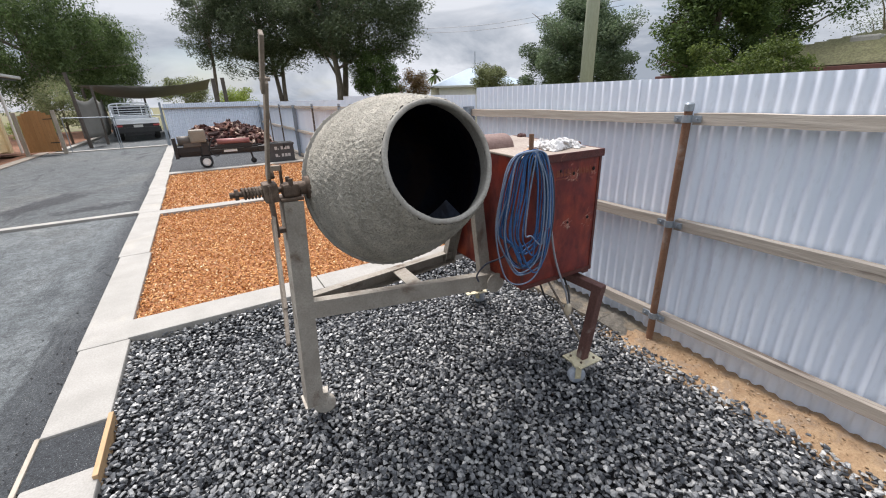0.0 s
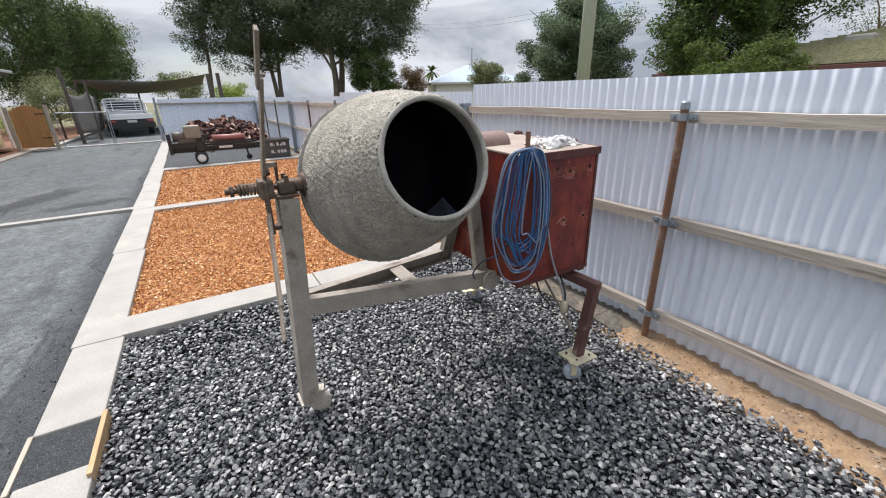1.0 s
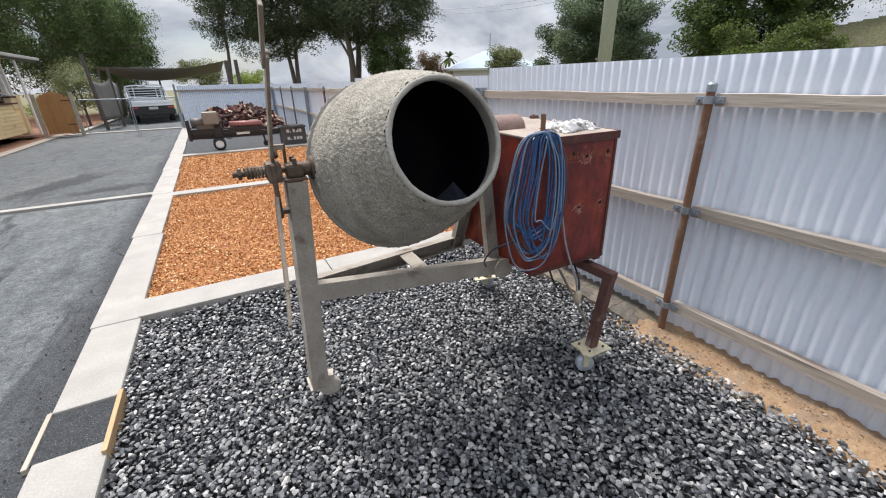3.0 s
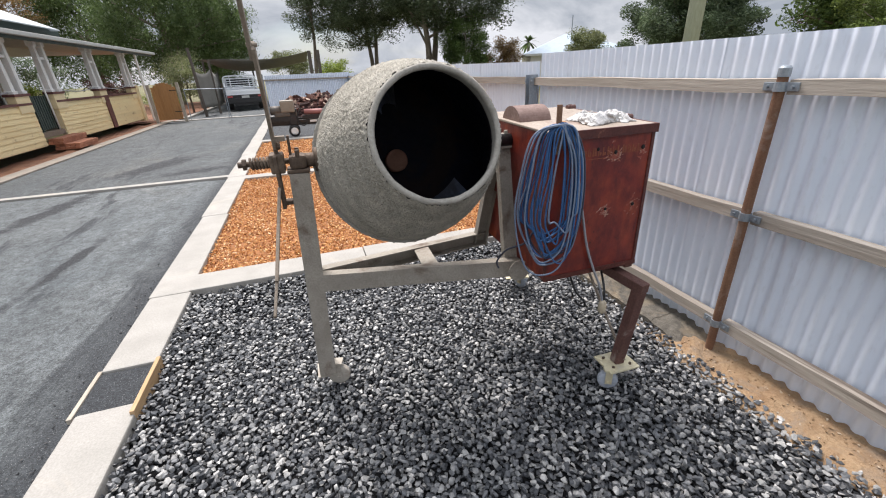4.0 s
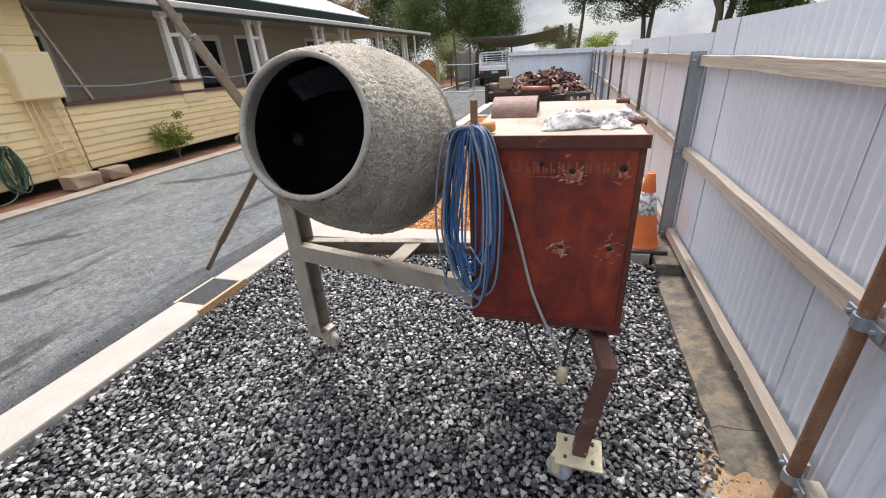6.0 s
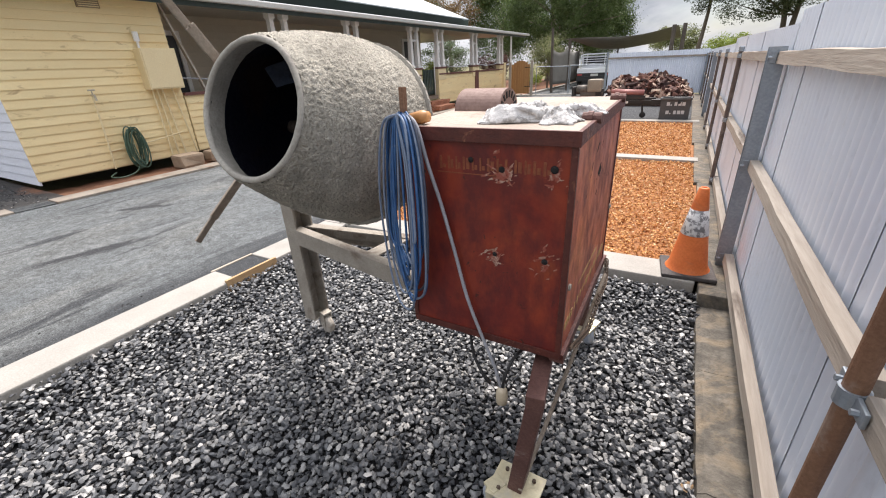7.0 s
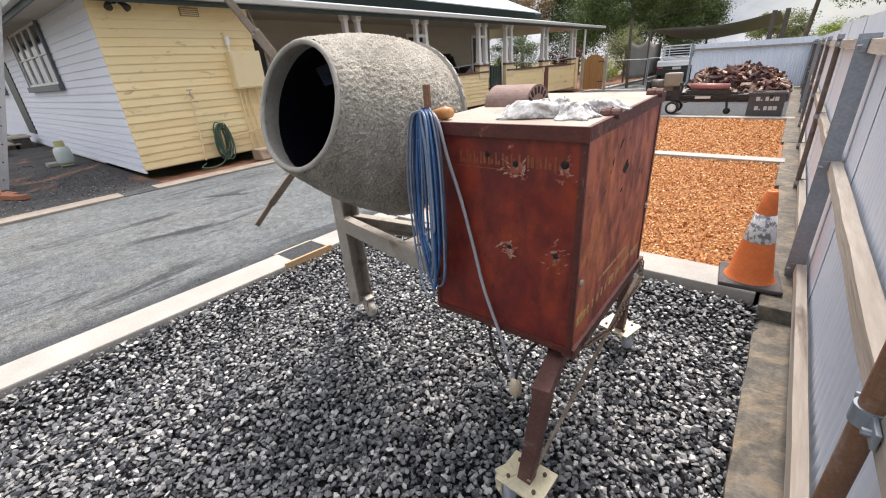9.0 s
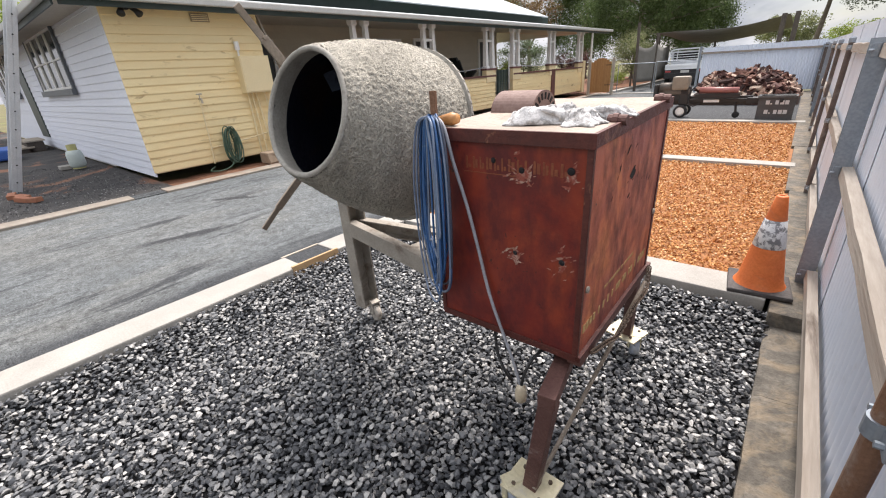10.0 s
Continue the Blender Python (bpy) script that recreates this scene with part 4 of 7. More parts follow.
for hx, hz, r, sq in ((1.85, 1.192, 0.036, 1.0), (2.009, 1.204, 0.026, 1.7), (1.83, 0.915, 0.034, 1.1), (1.994, 0.925, 0.03, 1.3)):
    bm = B()
    lay = rng.uniform(0.3, 0.9)
    for q in range(34):
        a, d = rng.uniform(0, 6.3), r * abs(rng.gauss(0.35, 0.5))
        c = Vector((hx + d * math.cos(a) * 1.2, BY0 - 0.0014 - 0.00003 * q, hz + sq * d * math.sin(a) - r * 0.45))
        t_ = lay + rng.gauss(0, 0.55)
        blotch(bm, c, Vector((math.cos(t_), 0, math.sin(t_))), Vector((-math.sin(t_), 0, math.cos(t_))) * rng.uniform(0.14, 0.4), r * rng.uniform(0.14, 0.62), 11)
    tagged(part("paint_chip", bm, M_CHIP, mbox, "chipped bare patch round a bolt hole"), kind="stuff")
for hx, hz, r in ((1.85, 1.195, 0.011), (2.006, 1.206, 0.013), (1.83, 0.916, 0.009), (1.994, 0.92, 0.011), (1.749, 1.218, 0.01)):
    bm = B()
    lathe(bm, [(0.0, 0.003), (r * 0.45, 0.003), (r * 0.75, 0.0), (r * 0.9, -0.001)], 14, Matrix.Translation((hx, BY0 - 0.004, hz)) @ Matrix.Rotation(radians(90), 4, "X"))
    part("bolt_hole", bm, M_HOLE, mbox, "dark open bolt hole")
bm = B()
for q in range(15):
    a, z_, ln = rng.uniform(1.72, 2.2), rng.uniform(1.03, 1.23), rng.uniform(0.008, 0.024)
    t_ = rng.uniform(0.2, 1.3)
    u_, v_ = Vector((0, math.cos(t_), math.sin(t_))), Vector((0, -math.sin(t_), math.cos(t_))) * rng.uniform(0.15, 0.4)
    blotch(bm, Vector((BX1 + 0.0022 + 0.00003 * q, a, z_)), u_, v_, ln, 10)
blotch(bm, Vector((BX1 + 0.0028, 1.955, 1.125)), Vector((0, 0.9, 0.45)), Vector((0, -0.2, 0.4)), 0.042, 16)
tagged(part("scratch", bm, M_HOLE, mbox, "dark gouges through the brightened side paint"), kind="stuff")
# faded lettering, too worn to read
bm = B()
y = 1.6
while y < 2.29:
    wd = rng.uniform(0.012, 0.026)
    block(bm, (BX1 + 0.0008, y, 0.66 + SLOPE * (y - BY0)), (BX1 + 0.0022, y + wd, 0.69 + SLOPE * (y - BY0)))
    y += wd + rng.choice((0.008, 0.008, 0.01, 0.03))
tagged(part("lettering", bm, M_GOLD, mbox, "faded yellow lettering bars"), kind="stuff")
bm = B()
y = 1.78
while y < 2.1:
    wd = rng.uniform(0.008, 0.016)
    block(bm, (BX1 + 0.0008, y, 0.74 + SLOPE * (y - BY0)), (BX1 + 0.0022, y + wd, 0.752 + SLOPE * (y - BY0)))
    y += wd + rng.choice((0.006, 0.006, 0.018))
tagged(part("lettering", bm, M_GOLD, mbox, "faded yellow lettering bars"), kind="stuff")
M_GHOST = worn("ghost_lettering", (0.17, 0.04, 0.017), (0.25, 0.075, 0.028), 30, 120, 0.6, 0, 0.1)
bm = B()
x = 1.64
while x < 1.98:
    wd = rng.uniform(0.016, 0.024)
    block(bm, (x, BY0 - 0.0011, 1.185), (x + wd * 0.35, BY0 - 0.0002, 1.225))
    block(bm, (x + wd * 0.5, BY0 - 0.0011, 1.188), (x + wd, BY0 - 0.0002, 1.198 + rng.uniform(0, 0.025)))
    x += wd + 0.008
block(bm, (1.63, BY0 - 0.0011, 1.172), (1.84, BY0 - 0.0002, 1.175))
tagged(part("lettering", bm, M_GHOST, mbox, "ghost of worn-off lettering"), kind="stuff")
# studs, knobs, vent hood
for y, z in ((1.6, 0.83), (2.32, 0.875)):
    bm = B()
    lathe(bm, [(0.012, 0.0), (0.011, 0.006), (0.0, 0.009)], 12, Matrix.Translation((BX1 + 0.004, y, z)) @ Matrix.Rotation(radians(90), 4, "Y"))
    part("stud", bm, M_FRAME, mbox, "round screw head")
for y, z in ((1.755, 1.322), (2.25, 1.338)):
    bm = B()
    tube(bm, [(2.03, y, z), (2.085, y, z)], 0.016, 12)
    tube(bm, [(2.045, y, z), (2.06, y, z)], 0.02, 12)
    part("latch_knob", bm, M_REDOX, mbox, "dark round latch knob")
bm = B()
prof = [(0.1 * math.cos(a), 0.1 * math.sin(a) * 0.8) for a in [math.pi * k / 20 for k in range(21)]]
prism(bm, prof, (1.52, 2.0, 1.316), (1.7, 2.0, 1.316))
hood = part("vent_hood", bm, worn("dusty_hood", (0.17, 0.1, 0.085), (0.26, 0.18, 0.155), 6, 60, 0.7, 0.1, 0.15), mbox, "half-round rusty vent hood")
bm = B()
for k in range(7):
    a = math.pi * (k + 0.9) / 8.2
    m = Matrix.Translation((1.701, 2.0 + 0.072 * math.cos(a), 1.32 + 0.055 * math.sin(a))) @ Matrix.Rotation(a, 4, "X")
    block(bm, (-0.002, -0.012, -0.005), (0.002, 0.012, 0.005), 0, m)
part("slot", bm, M_HOLE, hood, "dark vent slots")
bm = B()
tube(bm, [(1.51, 1.59, 1.33), (1.56, 1.6, 1.335), (1.585, 1.6, 1.337)], [0.014, 0.022, 0.016], 14)
tagged(new("wooden_dowel", mesh_of("wooden_dowel", bm, worn("turned_wood", (0.45, 0.2, 0.06), (0.55, 0.27, 0.1), 9, 60, 0.45, 0, 0.1), True)), "short turned wooden dowel lying on the motor box lid", "dowel")
# cord hook
bm = B()
tube(bm, [(1.522, 1.552, 1.22), (1.522, 1.556, 1.428)], 0.0125, 10)
block(bm, (1.512, 1.552, 1.24), (1.56, 1.566, 1.27), 0.003)
part("cord_hook", bm, M_RUST, mbox, "rusty steel rod hook")
# legs under the box
bm = B()
beam(bm, (1.95, 1.93, 0.525), (2.03, 1.42, 0.485), 0.06, 0.055, 0.005)
part("leg_arm", bm, M_REDOX, mixer, "red oxide square-tube arm")
bm = B()
beam(bm, (2.025, 1.455, 0.46), (1.966, 1.47, -0.004), 0.056, 0.056, 0.005, (0, 1, 0))
part("leg", bm, M_REDOX, mixer, "flaking red oxide square-tube leg")
bm = B()
beam(bm, (1.955, 2.665, 0.0), (2.02, 2.37, 0.62), 0.05, 0.06, 0.005, (0, 1, 0))
part("leg", bm, M_REDOX, mixer, "cement-dusted square-tube leg")
bm = B()
beam(bm, (2.05, 1.58, 0.555), (2.05, 2.4, 0.585), 0.05, 0.03, 0.003)
beam(bm, (1.5, 1.8, 0.55), (2.04, 1.9, 0.555), 0.05, 0.03, 0.003)
beam(bm, (1.5, 2.3, 0.565), (2.04, 2.3, 0.57), 0.05, 0.03, 0.003)
part("bearer", bm, M_REDOX, mixer, "rusty angle bearers under the box")
for x, y, turn, wx, wy in ((1.966, 1.47, -0.03, -0.075, -0.03), (1.945, 2.675, -0.25, 0.055, 0.0)):
    bm = B()
    m = Matrix.Translation((x, y, -0.008)) @ Matrix.Rotation(turn, 4, "Z")
    block(bm, (-0.095, -0.08, -0.005), (0.095, 0.08, 0.005), 0.002, m)
    pl = part("foot_plate", bm, M_ZINC, mixer, "yellow zinc-plated foot plate")
    for sx in (-1, 1):
        for sy in (-1, 1):
            bm = B()
            tube(bm, [m @ Vector((sx * 0.055, sy * 0.045, 0.0)), m @ Vector((sx * 0.055, sy * 0.045, 0.016))], 0.008, 6)
            part("bolt", bm, M_DIRTYSTEEL, pl)
    caster(x + wx, y + wy, -0.085, 0.056, M_CASTER, turn=1.1 if wx < 0 else 0.4, fork=M_ZINC)
bm = B()
tube(bm, [(1.99, 1.44, 0.02), (2.1, 2.22, 0.585)], 0.0085, 8)
part("brace_rod", bm, M_LEVER, mixer, "thin rusty brace rod")
# chain hanging along the box foot
bm = B()
link_pts = smooth_line([(2.085, 2.33, 0.6), (2.1, 2.25, 0.53), (2.1, 2.1, 0.53), (2.1, 1.9, 0.5), (2.1, 1.75, 0.55), (2.085, 1.66, 0.56)], 12)
acc = 0.0
for a, b in zip(link_pts, link_pts[1:]):
    m, n = axis_frame(a, b)
    loop = [m @ Vector((0.009 * math.cos(q), 0, n / 2 + 0.016 * math.sin(q))) for q in [2 * math.pi * k / 8 for k in range(9)]]
    if int(acc) % 2:
        loop = [m @ Vector((0, 0.009 * math.cos(q), n / 2 + 0.016 * math.sin(q))) for q in [2 * math.pi * k / 8 for k in range(9)]]
    tube(bm, loop, 0.003, 5, False)
    acc += 1
part("chain", bm, M_DIRTYSTEEL, mixer, "rusty steel chain")

# ---- extension cord ----
M_BLUE = worn("blue_cord", (0.025, 0.1, 0.27), (0.05, 0.17, 0.4), 30, 200, 0.5, 0, 0.05, (0.3, 0.36, 0.44), 30, 0.6, 0.75, random_by="island", rand=0.35)
M_GREYCORD = worn("grey_cord", (0.27, 0.28, 0.31), (0.36, 0.37, 0.4), 30, 200, 0.5, 0, 0.05)
M_GREYBLUE = worn("dusty_blue_cord", (0.13, 0.18, 0.27), (0.22, 0.27, 0.36), 30, 200, 0.5, 0, 0.05)
M_DARKCORD = worn("dark_cord", (0.03, 0.035, 0.06), (0.05, 0.06, 0.09), 30, 200, 0.5, 0, 0.05)
cord = thing("extension_cord", "blue extension cord coiled over a rod on the mixer", "extension cord", (1.522, 1.54, 1.34))
rng = random.Random(5)


def loop_line(cx, wide, low, dyy, ph, sag=0.0):
    top = Vector((1.522 + rng.uniform(-0.015, 0.02), 1.545 + dyy, 1.345 + rng.uniform(-0.008, 0.012)))
    l, r = cx - wide, cx + wide
    pts = [top, (l + wide * 0.5, 1.54 + dyy, 1.31), (l, 1.53 + dyy + rng.uniform(-0.01, 0.01), 1.12), (l - 0.02 + rng.uniform(-0.02, 0.015), 1.53 + dyy, 0.92),
           (l + wide * 0.3, 1.53 + dyy, low + 0.05), (cx + rng.uniform(-0.03, 0.02), 1.53 + dyy, low), (r - wide * 0.2, 1.53 + dyy, low + 0.08), (r + rng.uniform(-0.01, 0.01), 1.53 + dyy, 0.98),
           (r, 1.535 + dyy, 1.2), (r - wide * 0.4, 1.54 + dyy, 1.325), top]
    out = []
    for p in smooth_line(pts, 7):
        u = p.x - 1.545
        out.append(Vector((1.545 + u * 0.86, p.y - u * 0.5 - 0.005, p.z)))
    return out


for k in range(16):
    bm = B()
    tube(bm, loop_line(1.495 + rng.uniform(-0.02, 0.02), rng.uniform(0.05, 0.13), rng.uniform(0.67, 0.84), rng.uniform(-0.03, 0.004), k), 0.0043, 7, False)
    part("loop", bm, M_DARKCORD if k in (3, 9) else M_GREYBLUE if k in (6, 12) else M_BLUE, cord, "", True)
for k, (cx, wd, low) in enumerate(((1.47, 0.09, 0.7), (1.455, 0.12, 0.63), (1.54, 0.05, 0.86), (1.5, 0.03, 0.8), (1.53, 0.06, 0.7))):
    bm = B()
    tube(bm, loop_line(cx, wd, low, -0.035, k), 0.0043, 7, False)
    part("loop", bm, M_GREYBLUE if k < 3 else M_BLUE, cord, "grey-blue loose loop", True)
bm = B()
tube(bm, smooth_line([(1.53, 1.545, 1.35), (1.58, 1.53, 1.32), (1.615, 1.53, 1.2), (1.65, 1.545, 1.06), (1.69, 1.548, 0.905), (1.735, 1.548, 0.73), (1.795, 1.545, 0.58), (1.84, 1.54, 0.48), (1.87, 1.54, 0.38)], 8), 0.006, 8)
part("lead", bm, M_GREYCORD, cord, "grey lead hanging down the box front", True)
bm = B()
tube(bm, [(1.87, 1.54, 0.39), (1.873, 1.54, 0.375), (1.873, 1.54, 0.345), (1.873, 1.54, 0.318), (1.873, 1.54, 0.31)], [0.01, 0.02, 0.023, 0.021, 0.013], 14)
part("plug", bm, worn("cream_plug", (0.5, 0.42, 0.3), (0.58, 0.5, 0.38), 20, 90, 0.5, 0, 0.05), cord, "dusty cream plug socket", True)
bm = B()
tube(bm, smooth_line([(1.873, 1.54, 0.34), (1.88, 1.545, 0.43), (1.9, 1.6, 0.5), (1.95, 1.7, 0.53), (1.98, 1.8, 0.545)], 6), 0.006, 8)
tube(bm, smooth_line([(1.7, 1.63, 0.56), (1.73, 1.6, 0.45), (1.78, 1.58, 0.38), (1.8, 1.6, 0.33), (1.76, 1.62, 0.35)], 6), 0.006, 8)
part("motor_lead", bm, M_BLACK, cord, "black motor lead", True)
bm = B()
tube(bm, smooth_line([(1.46, 1.6, 0.86), (1.42, 1.62, 0.78), (1.36, 1.7, 0.72), (1.33, 1.75, 0.64), (1.335, 1.74, 0.6)], 6), 0.005, 8)
part("tail", bm, M_DARKCORD, cord, "dark loose cord tail", True)

# ---- rag on the lid ----
bm = B()
N = 70
grid = []
for j in range(N + 1):
    row = []
    for i in range(N + 1):
        u, v = i / N, j / N
        x, y = 1.74 + 0.29 * u + 0.03 * v, 1.63 + 0.24 * v + 0.02 * u
        edge = min(u, v, 1 - u, 1 - v)
        hgt = min(1.0, edge * 8) * (0.02 * (0.75 + noise.noise(Vector((u * 3.5, v * 3.0, 1.7)))) + 0.03 * (0.5 - abs(noise.noise(Vector((u * 7, v * 8, 5.0))))) + 0.018 * (0.4 - abs(noise.noise(Vector((u * 15, v * 16, 3.0))))) + 0.008 * noise.noise(Vector((u * 17, v * 15, 8))))
        x += 0.05 * noise.noise(Vector((u * 3, v * 3, 9))) + 0.012 * noise.noise(Vector((u * 14, v * 14, 2)))
        y += 0.05 * noise.noise(Vector((u * 3, v * 3, 4))) + 0.012 * noise.noise(Vector((u * 14, v * 14, 8)))
        row.append(bm.verts.new((x, y, BZ1 + 0.015 + SLOPE * (y - BY0) + hgt)))
    grid.append(row)
for j in range(N):
    for i in range(N):
        bm.faces.new((grid[j][i], grid[j][i + 1], grid[j + 1][i + 1], grid[j + 1][i]))
M_RAG = worn("white_rag", (0.58, 0.57, 0.56), (0.76, 0.745, 0.74), 18, 110, 0.95, 0, 0.6, (0.24, 0.23, 0.22), 30, 0.5, 0.6)
rag = new("rag", mesh_of("rag", bm, M_RAG, True))
sol = rag.modifiers.new("thick", "SOLIDIFY")
sol.thickness = 0.004
tagged(rag, "crumpled white cotton rag on the motor box lid", "rag")


# ---- house ----
house = thing("house", "cream weatherboard cottage with a long open veranda and pale iron roof", "house", (-6.25, 12, 0))
WX, WY = -6.25, 2.72           # faces of the cream front wall and the white side wall


def boards(parent, origin, along, length, z0, z1, mat, h=0.135):
    """Rows of weatherboards on a wall face; along is the direction in which the boards run."""
    rows = max(1, round((z1 - z0) / h))
    hh = (z1 - z0) / rows
    a = Vector(along).normalized()
    out = a.cross(Vector((0, 0, 1)))           # outward side
    bm = B()
    verts = []
    for s in (0, length):
        for d, z in ((0, 0), (0.028, 0), (0.028, 0.006), (0.01, hh + 0.004), (0, hh + 0.004)):
            verts.append(bm.verts.new(a * s + out * d + Vector((0, 0, z))))
    for k in range(5):
        bm.faces.new((verts[k], verts[(k + 1) % 5], verts[5 + (k + 1) % 5], verts[5 + k]))
    bm.faces.new(verts[:5][::-1])
    bm.faces.new(verts[5:])
    me = mesh_of("board", bm, mat)
    for r in range(rows):
        piece("board", me, Matrix.Translation(Vector(origin) + Vector((0, 0, z0 + r * hh))), parent)


def wall_part(name, lo, hi, mat, label=""):
    bm = B()
    block(bm, lo, hi)
    return part(name, bm, mat, house, label)


# front room
w = wall_part("wall", (-9.0, WY + 0.03, 0.1), (WX - 0.03, 5.3, 2.95), M_CREAM_FLAT, "cream weatherboard wall of the front room")
boards(w, (WX - 0.03, WY, 0), (0, 1, 0), 5.3 - WY, 0.12, 2.9, M_CREAM)
# white side
w2 = wall_part("wall", (-24.0, WY + 0.03, 0.0), (-9.0, 6.0, 3.0), M_WHITE, "white-painted weatherboard side wall")
boards(w2, (-24.0, WY + 0.03, 0), (1, 0, 0), 24.0 + WX - 0.03, 0.05, 2.92, M_WHITEB)


def window(parent, origin, u, out, w_, h_, lights, frame_mat, sash_mat, transoms=1):
    """A framed window: u runs along the wall, out points away from it."""
    u, out, o, up = Vector(u), Vector(out), Vector(origin), Vector((0, 0, 1))
    m = Matrix(((u.x, out.x, 0, o.x), (u.y, out.y, 0, o.y), (0, 0, 1, o.z), (0, 0, 0, 1)))
    bm = B()
    f = 0.1
    for lo, hi in (((-f, 0, -f), (0, 0.05, h_ + f)), ((w_, 0, -f), (w_ + f, 0.05, h_ + f)), ((0, 0, h_), (w_, 0.05, h_ + f)), ((-f - 0.04, 0, -f - 0.03), (w_ + f + 0.04, 0.09, -0.001))):
        block(bm, lo, hi, 0.004, m)
    win = part("window", bm, frame_mat, parent, "casement window with a dark trim")
    cw = w_ / lights
    for i in range(lights):
        bm = B()
        x0, x1 = i * cw + 0.01, (i + 1) * cw - 0.01
        for lo, hi in (((x0, 0.004, 0), (x0 + 0.05, 0.04, h_)), ((x1 - 0.05, 0.004, 0), (x1, 0.04, h_)), ((x0 + 0.05, 0.004, 0), (x1 - 0.05, 0.04, 0.05)), ((x0 + 0.05, 0.004, h_ - 0.05), (x1 - 0.05, 0.04, h_))):
            block(bm, lo, hi, 0.003, m)
        for k in range(transoms):
            z = h_ * (k + 1) / (transoms + 1)
            block(bm, (x0 + 0.05, 0.006, z - 0.015), (x1 - 0.05, 0.035, z + 0.015), 0.002, m)
        part("sash", bm, sash_mat, win)
        bm = B()
        block(bm, (x0 + 0.05, 0.002, 0.05), (x1 - 0.05, 0.012, h_ - 0.05), 0, m)
        part("pane", bm, M_DARKGLASS, win)


M_GREYTRIM = worn("grey_trim", (0.1, 0.115, 0.13), (0.14, 0.155, 0.17), 5, 50, 0.5, 0, 0.1)
window(w2, (-13.2, WY - 0.005, 1.65), (1, 0, 0), (0, -1, 0), 3.4, 1.2, 4, M_GREYTRIM, M_WHITE)
window(w2, (-21.5, WY - 0.005, 1.65), (1, 0, 0), (0, -1, 0), 3.6, 1.2, 4, M_GREYTRIM, M_WHITE)
bm = B()
block(bm, (-16.9, WY - 0.02, 0.35), (-15.7, WY + 0.02, 2.4), 0.004)
part("side_door", bm, M_DARKGREEN, w2, "dark side door")

# roof, gutter, soffits
def roof_slab(name, corners, th, mat, label=""):
    bm = B()
    lo = [bm.verts.new(c) for c in corners]
    hi = [bm.verts.new(Vector(c) + Vector((0, 0, th))) for c in corners]
    n = len(corners)
    bm.faces.new(lo[::-1])
    bm.faces.new(hi)
    for i in range(n):
        bm.faces.new((lo[i], lo[(i + 1) % n], hi[(i + 1) % n], hi[i]))
    return part(name, bm, mat, house, label)


EX, EY = -5.9, 2.1       # eave lines
roof_slab("veranda_roof", [(EX, EY, 2.88), (EX, 24.6, 2.86), (-8.4, 22.6, 3.32), (-8.4, 4.6, 3.32)], 0.03, M_ROOF, "pale corrugated veranda roof")
roof_slab("side_roof", [(EX, EY, 2.88), (-8.4, 4.6, 3.32), (-24, 4.6, 3.32), (-25, EY, 2.88)], 0.03, M_ROOF, "pale corrugated skillion roof")
roof_slab("veranda_roof", [(EX, 24.6, 2.86), (-14, 24.6, 2.86), (-14, 22.6, 3.32), (-8.4, 22.6, 3.32)], 0.03, M_ROOF, "pale corrugated veranda roof")
roof_slab("main_roof", [(-8.0, 5.6, 3.56), (-8.0, 21.6, 3.56), (-12.0, 17.6, 5.6), (-12.0, 9.6, 5.6)], 0.04, M_ROOF, "pale corrugated main roof")
roof_slab("main_roof", [(-8.0, 21.6, 3.56), (-16.0, 21.6, 3.56), (-12.0, 17.6, 5.6)], 0.04, M_ROOF, "pale corrugated main roof")
roof_slab("main_roof", [(-16.0, 5.6, 3.56), (-8.0, 5.6, 3.56), (-12.0, 9.6, 5.6)], 0.04, M_ROOF, "pale corrugated main roof")
roof_slab("main_roof", [(-16.0, 21.6, 3.56), (-16.0, 5.6, 3.56), (-12.0, 9.6, 5.6), (-12.0, 17.6, 5.6)], 0.04, M_ROOF, "pale corrugated main roof")
bm = B()
for lo, hi in (((-8.5, 5.0, 3.3), (-8.3, 22.2, 3.62)), ((-16, 5.0, 3.3), (-8.5, 5.2, 3.62)), ((-16, 22.0, 3.3), (-8.5, 22.2, 3.62))):
    block(bm, lo, hi)
part("clerestory_band", bm, M_DARKGREEN, house, "dark green band between the two roofs")
bm = B()
for lo, hi in (((EX - 0.02, EY, 2.78), (EX + 0.1, 24.7, 2.89)), ((-25, EY - 0.1, 2.78), (EX + 0.1, EY + 0.02, 2.89))):
    block(bm, lo, hi, 0.02)
part("gutter", bm, M_GUTTER, house, "pale painted gutter")
bm = B()
for lo, hi in (((EX - 0.05, EY + 0.1, 2.7), (EX - 0.021, 24.5, 2.87)), ((-25, EY + 0.021, 2.7), (EX - 0.05, EY + 0.05, 2.87))):
    block(bm, lo, hi)
part("fascia", bm, M_DARKGREEN, house, "dark green fascia board")
bm = B()
for lo, hi in (((-8.35, 5.3, 2.84), (EX - 0.06, 24.4, 2.86)), ((WX - 0.02, EY + 0.06, 2.84), (EX - 0.06, 5.3, 2.86)), ((-24, EY + 0.06, 2.84), (WX - 0.02, WY + 0.02, 2.86))):
    block(bm, lo, hi)
part("soffit", bm, worn("soffit_paint", (0.5, 0.46, 0.38), (0.58, 0.53, 0.44), 3, 40, 0.6, 0, 0.05), house, "cream painted soffit lining")

# veranda
bm = B()
block(bm, (-8.35, 5.3, 0.32), (WX - 0.05, 22.0, 0.45))
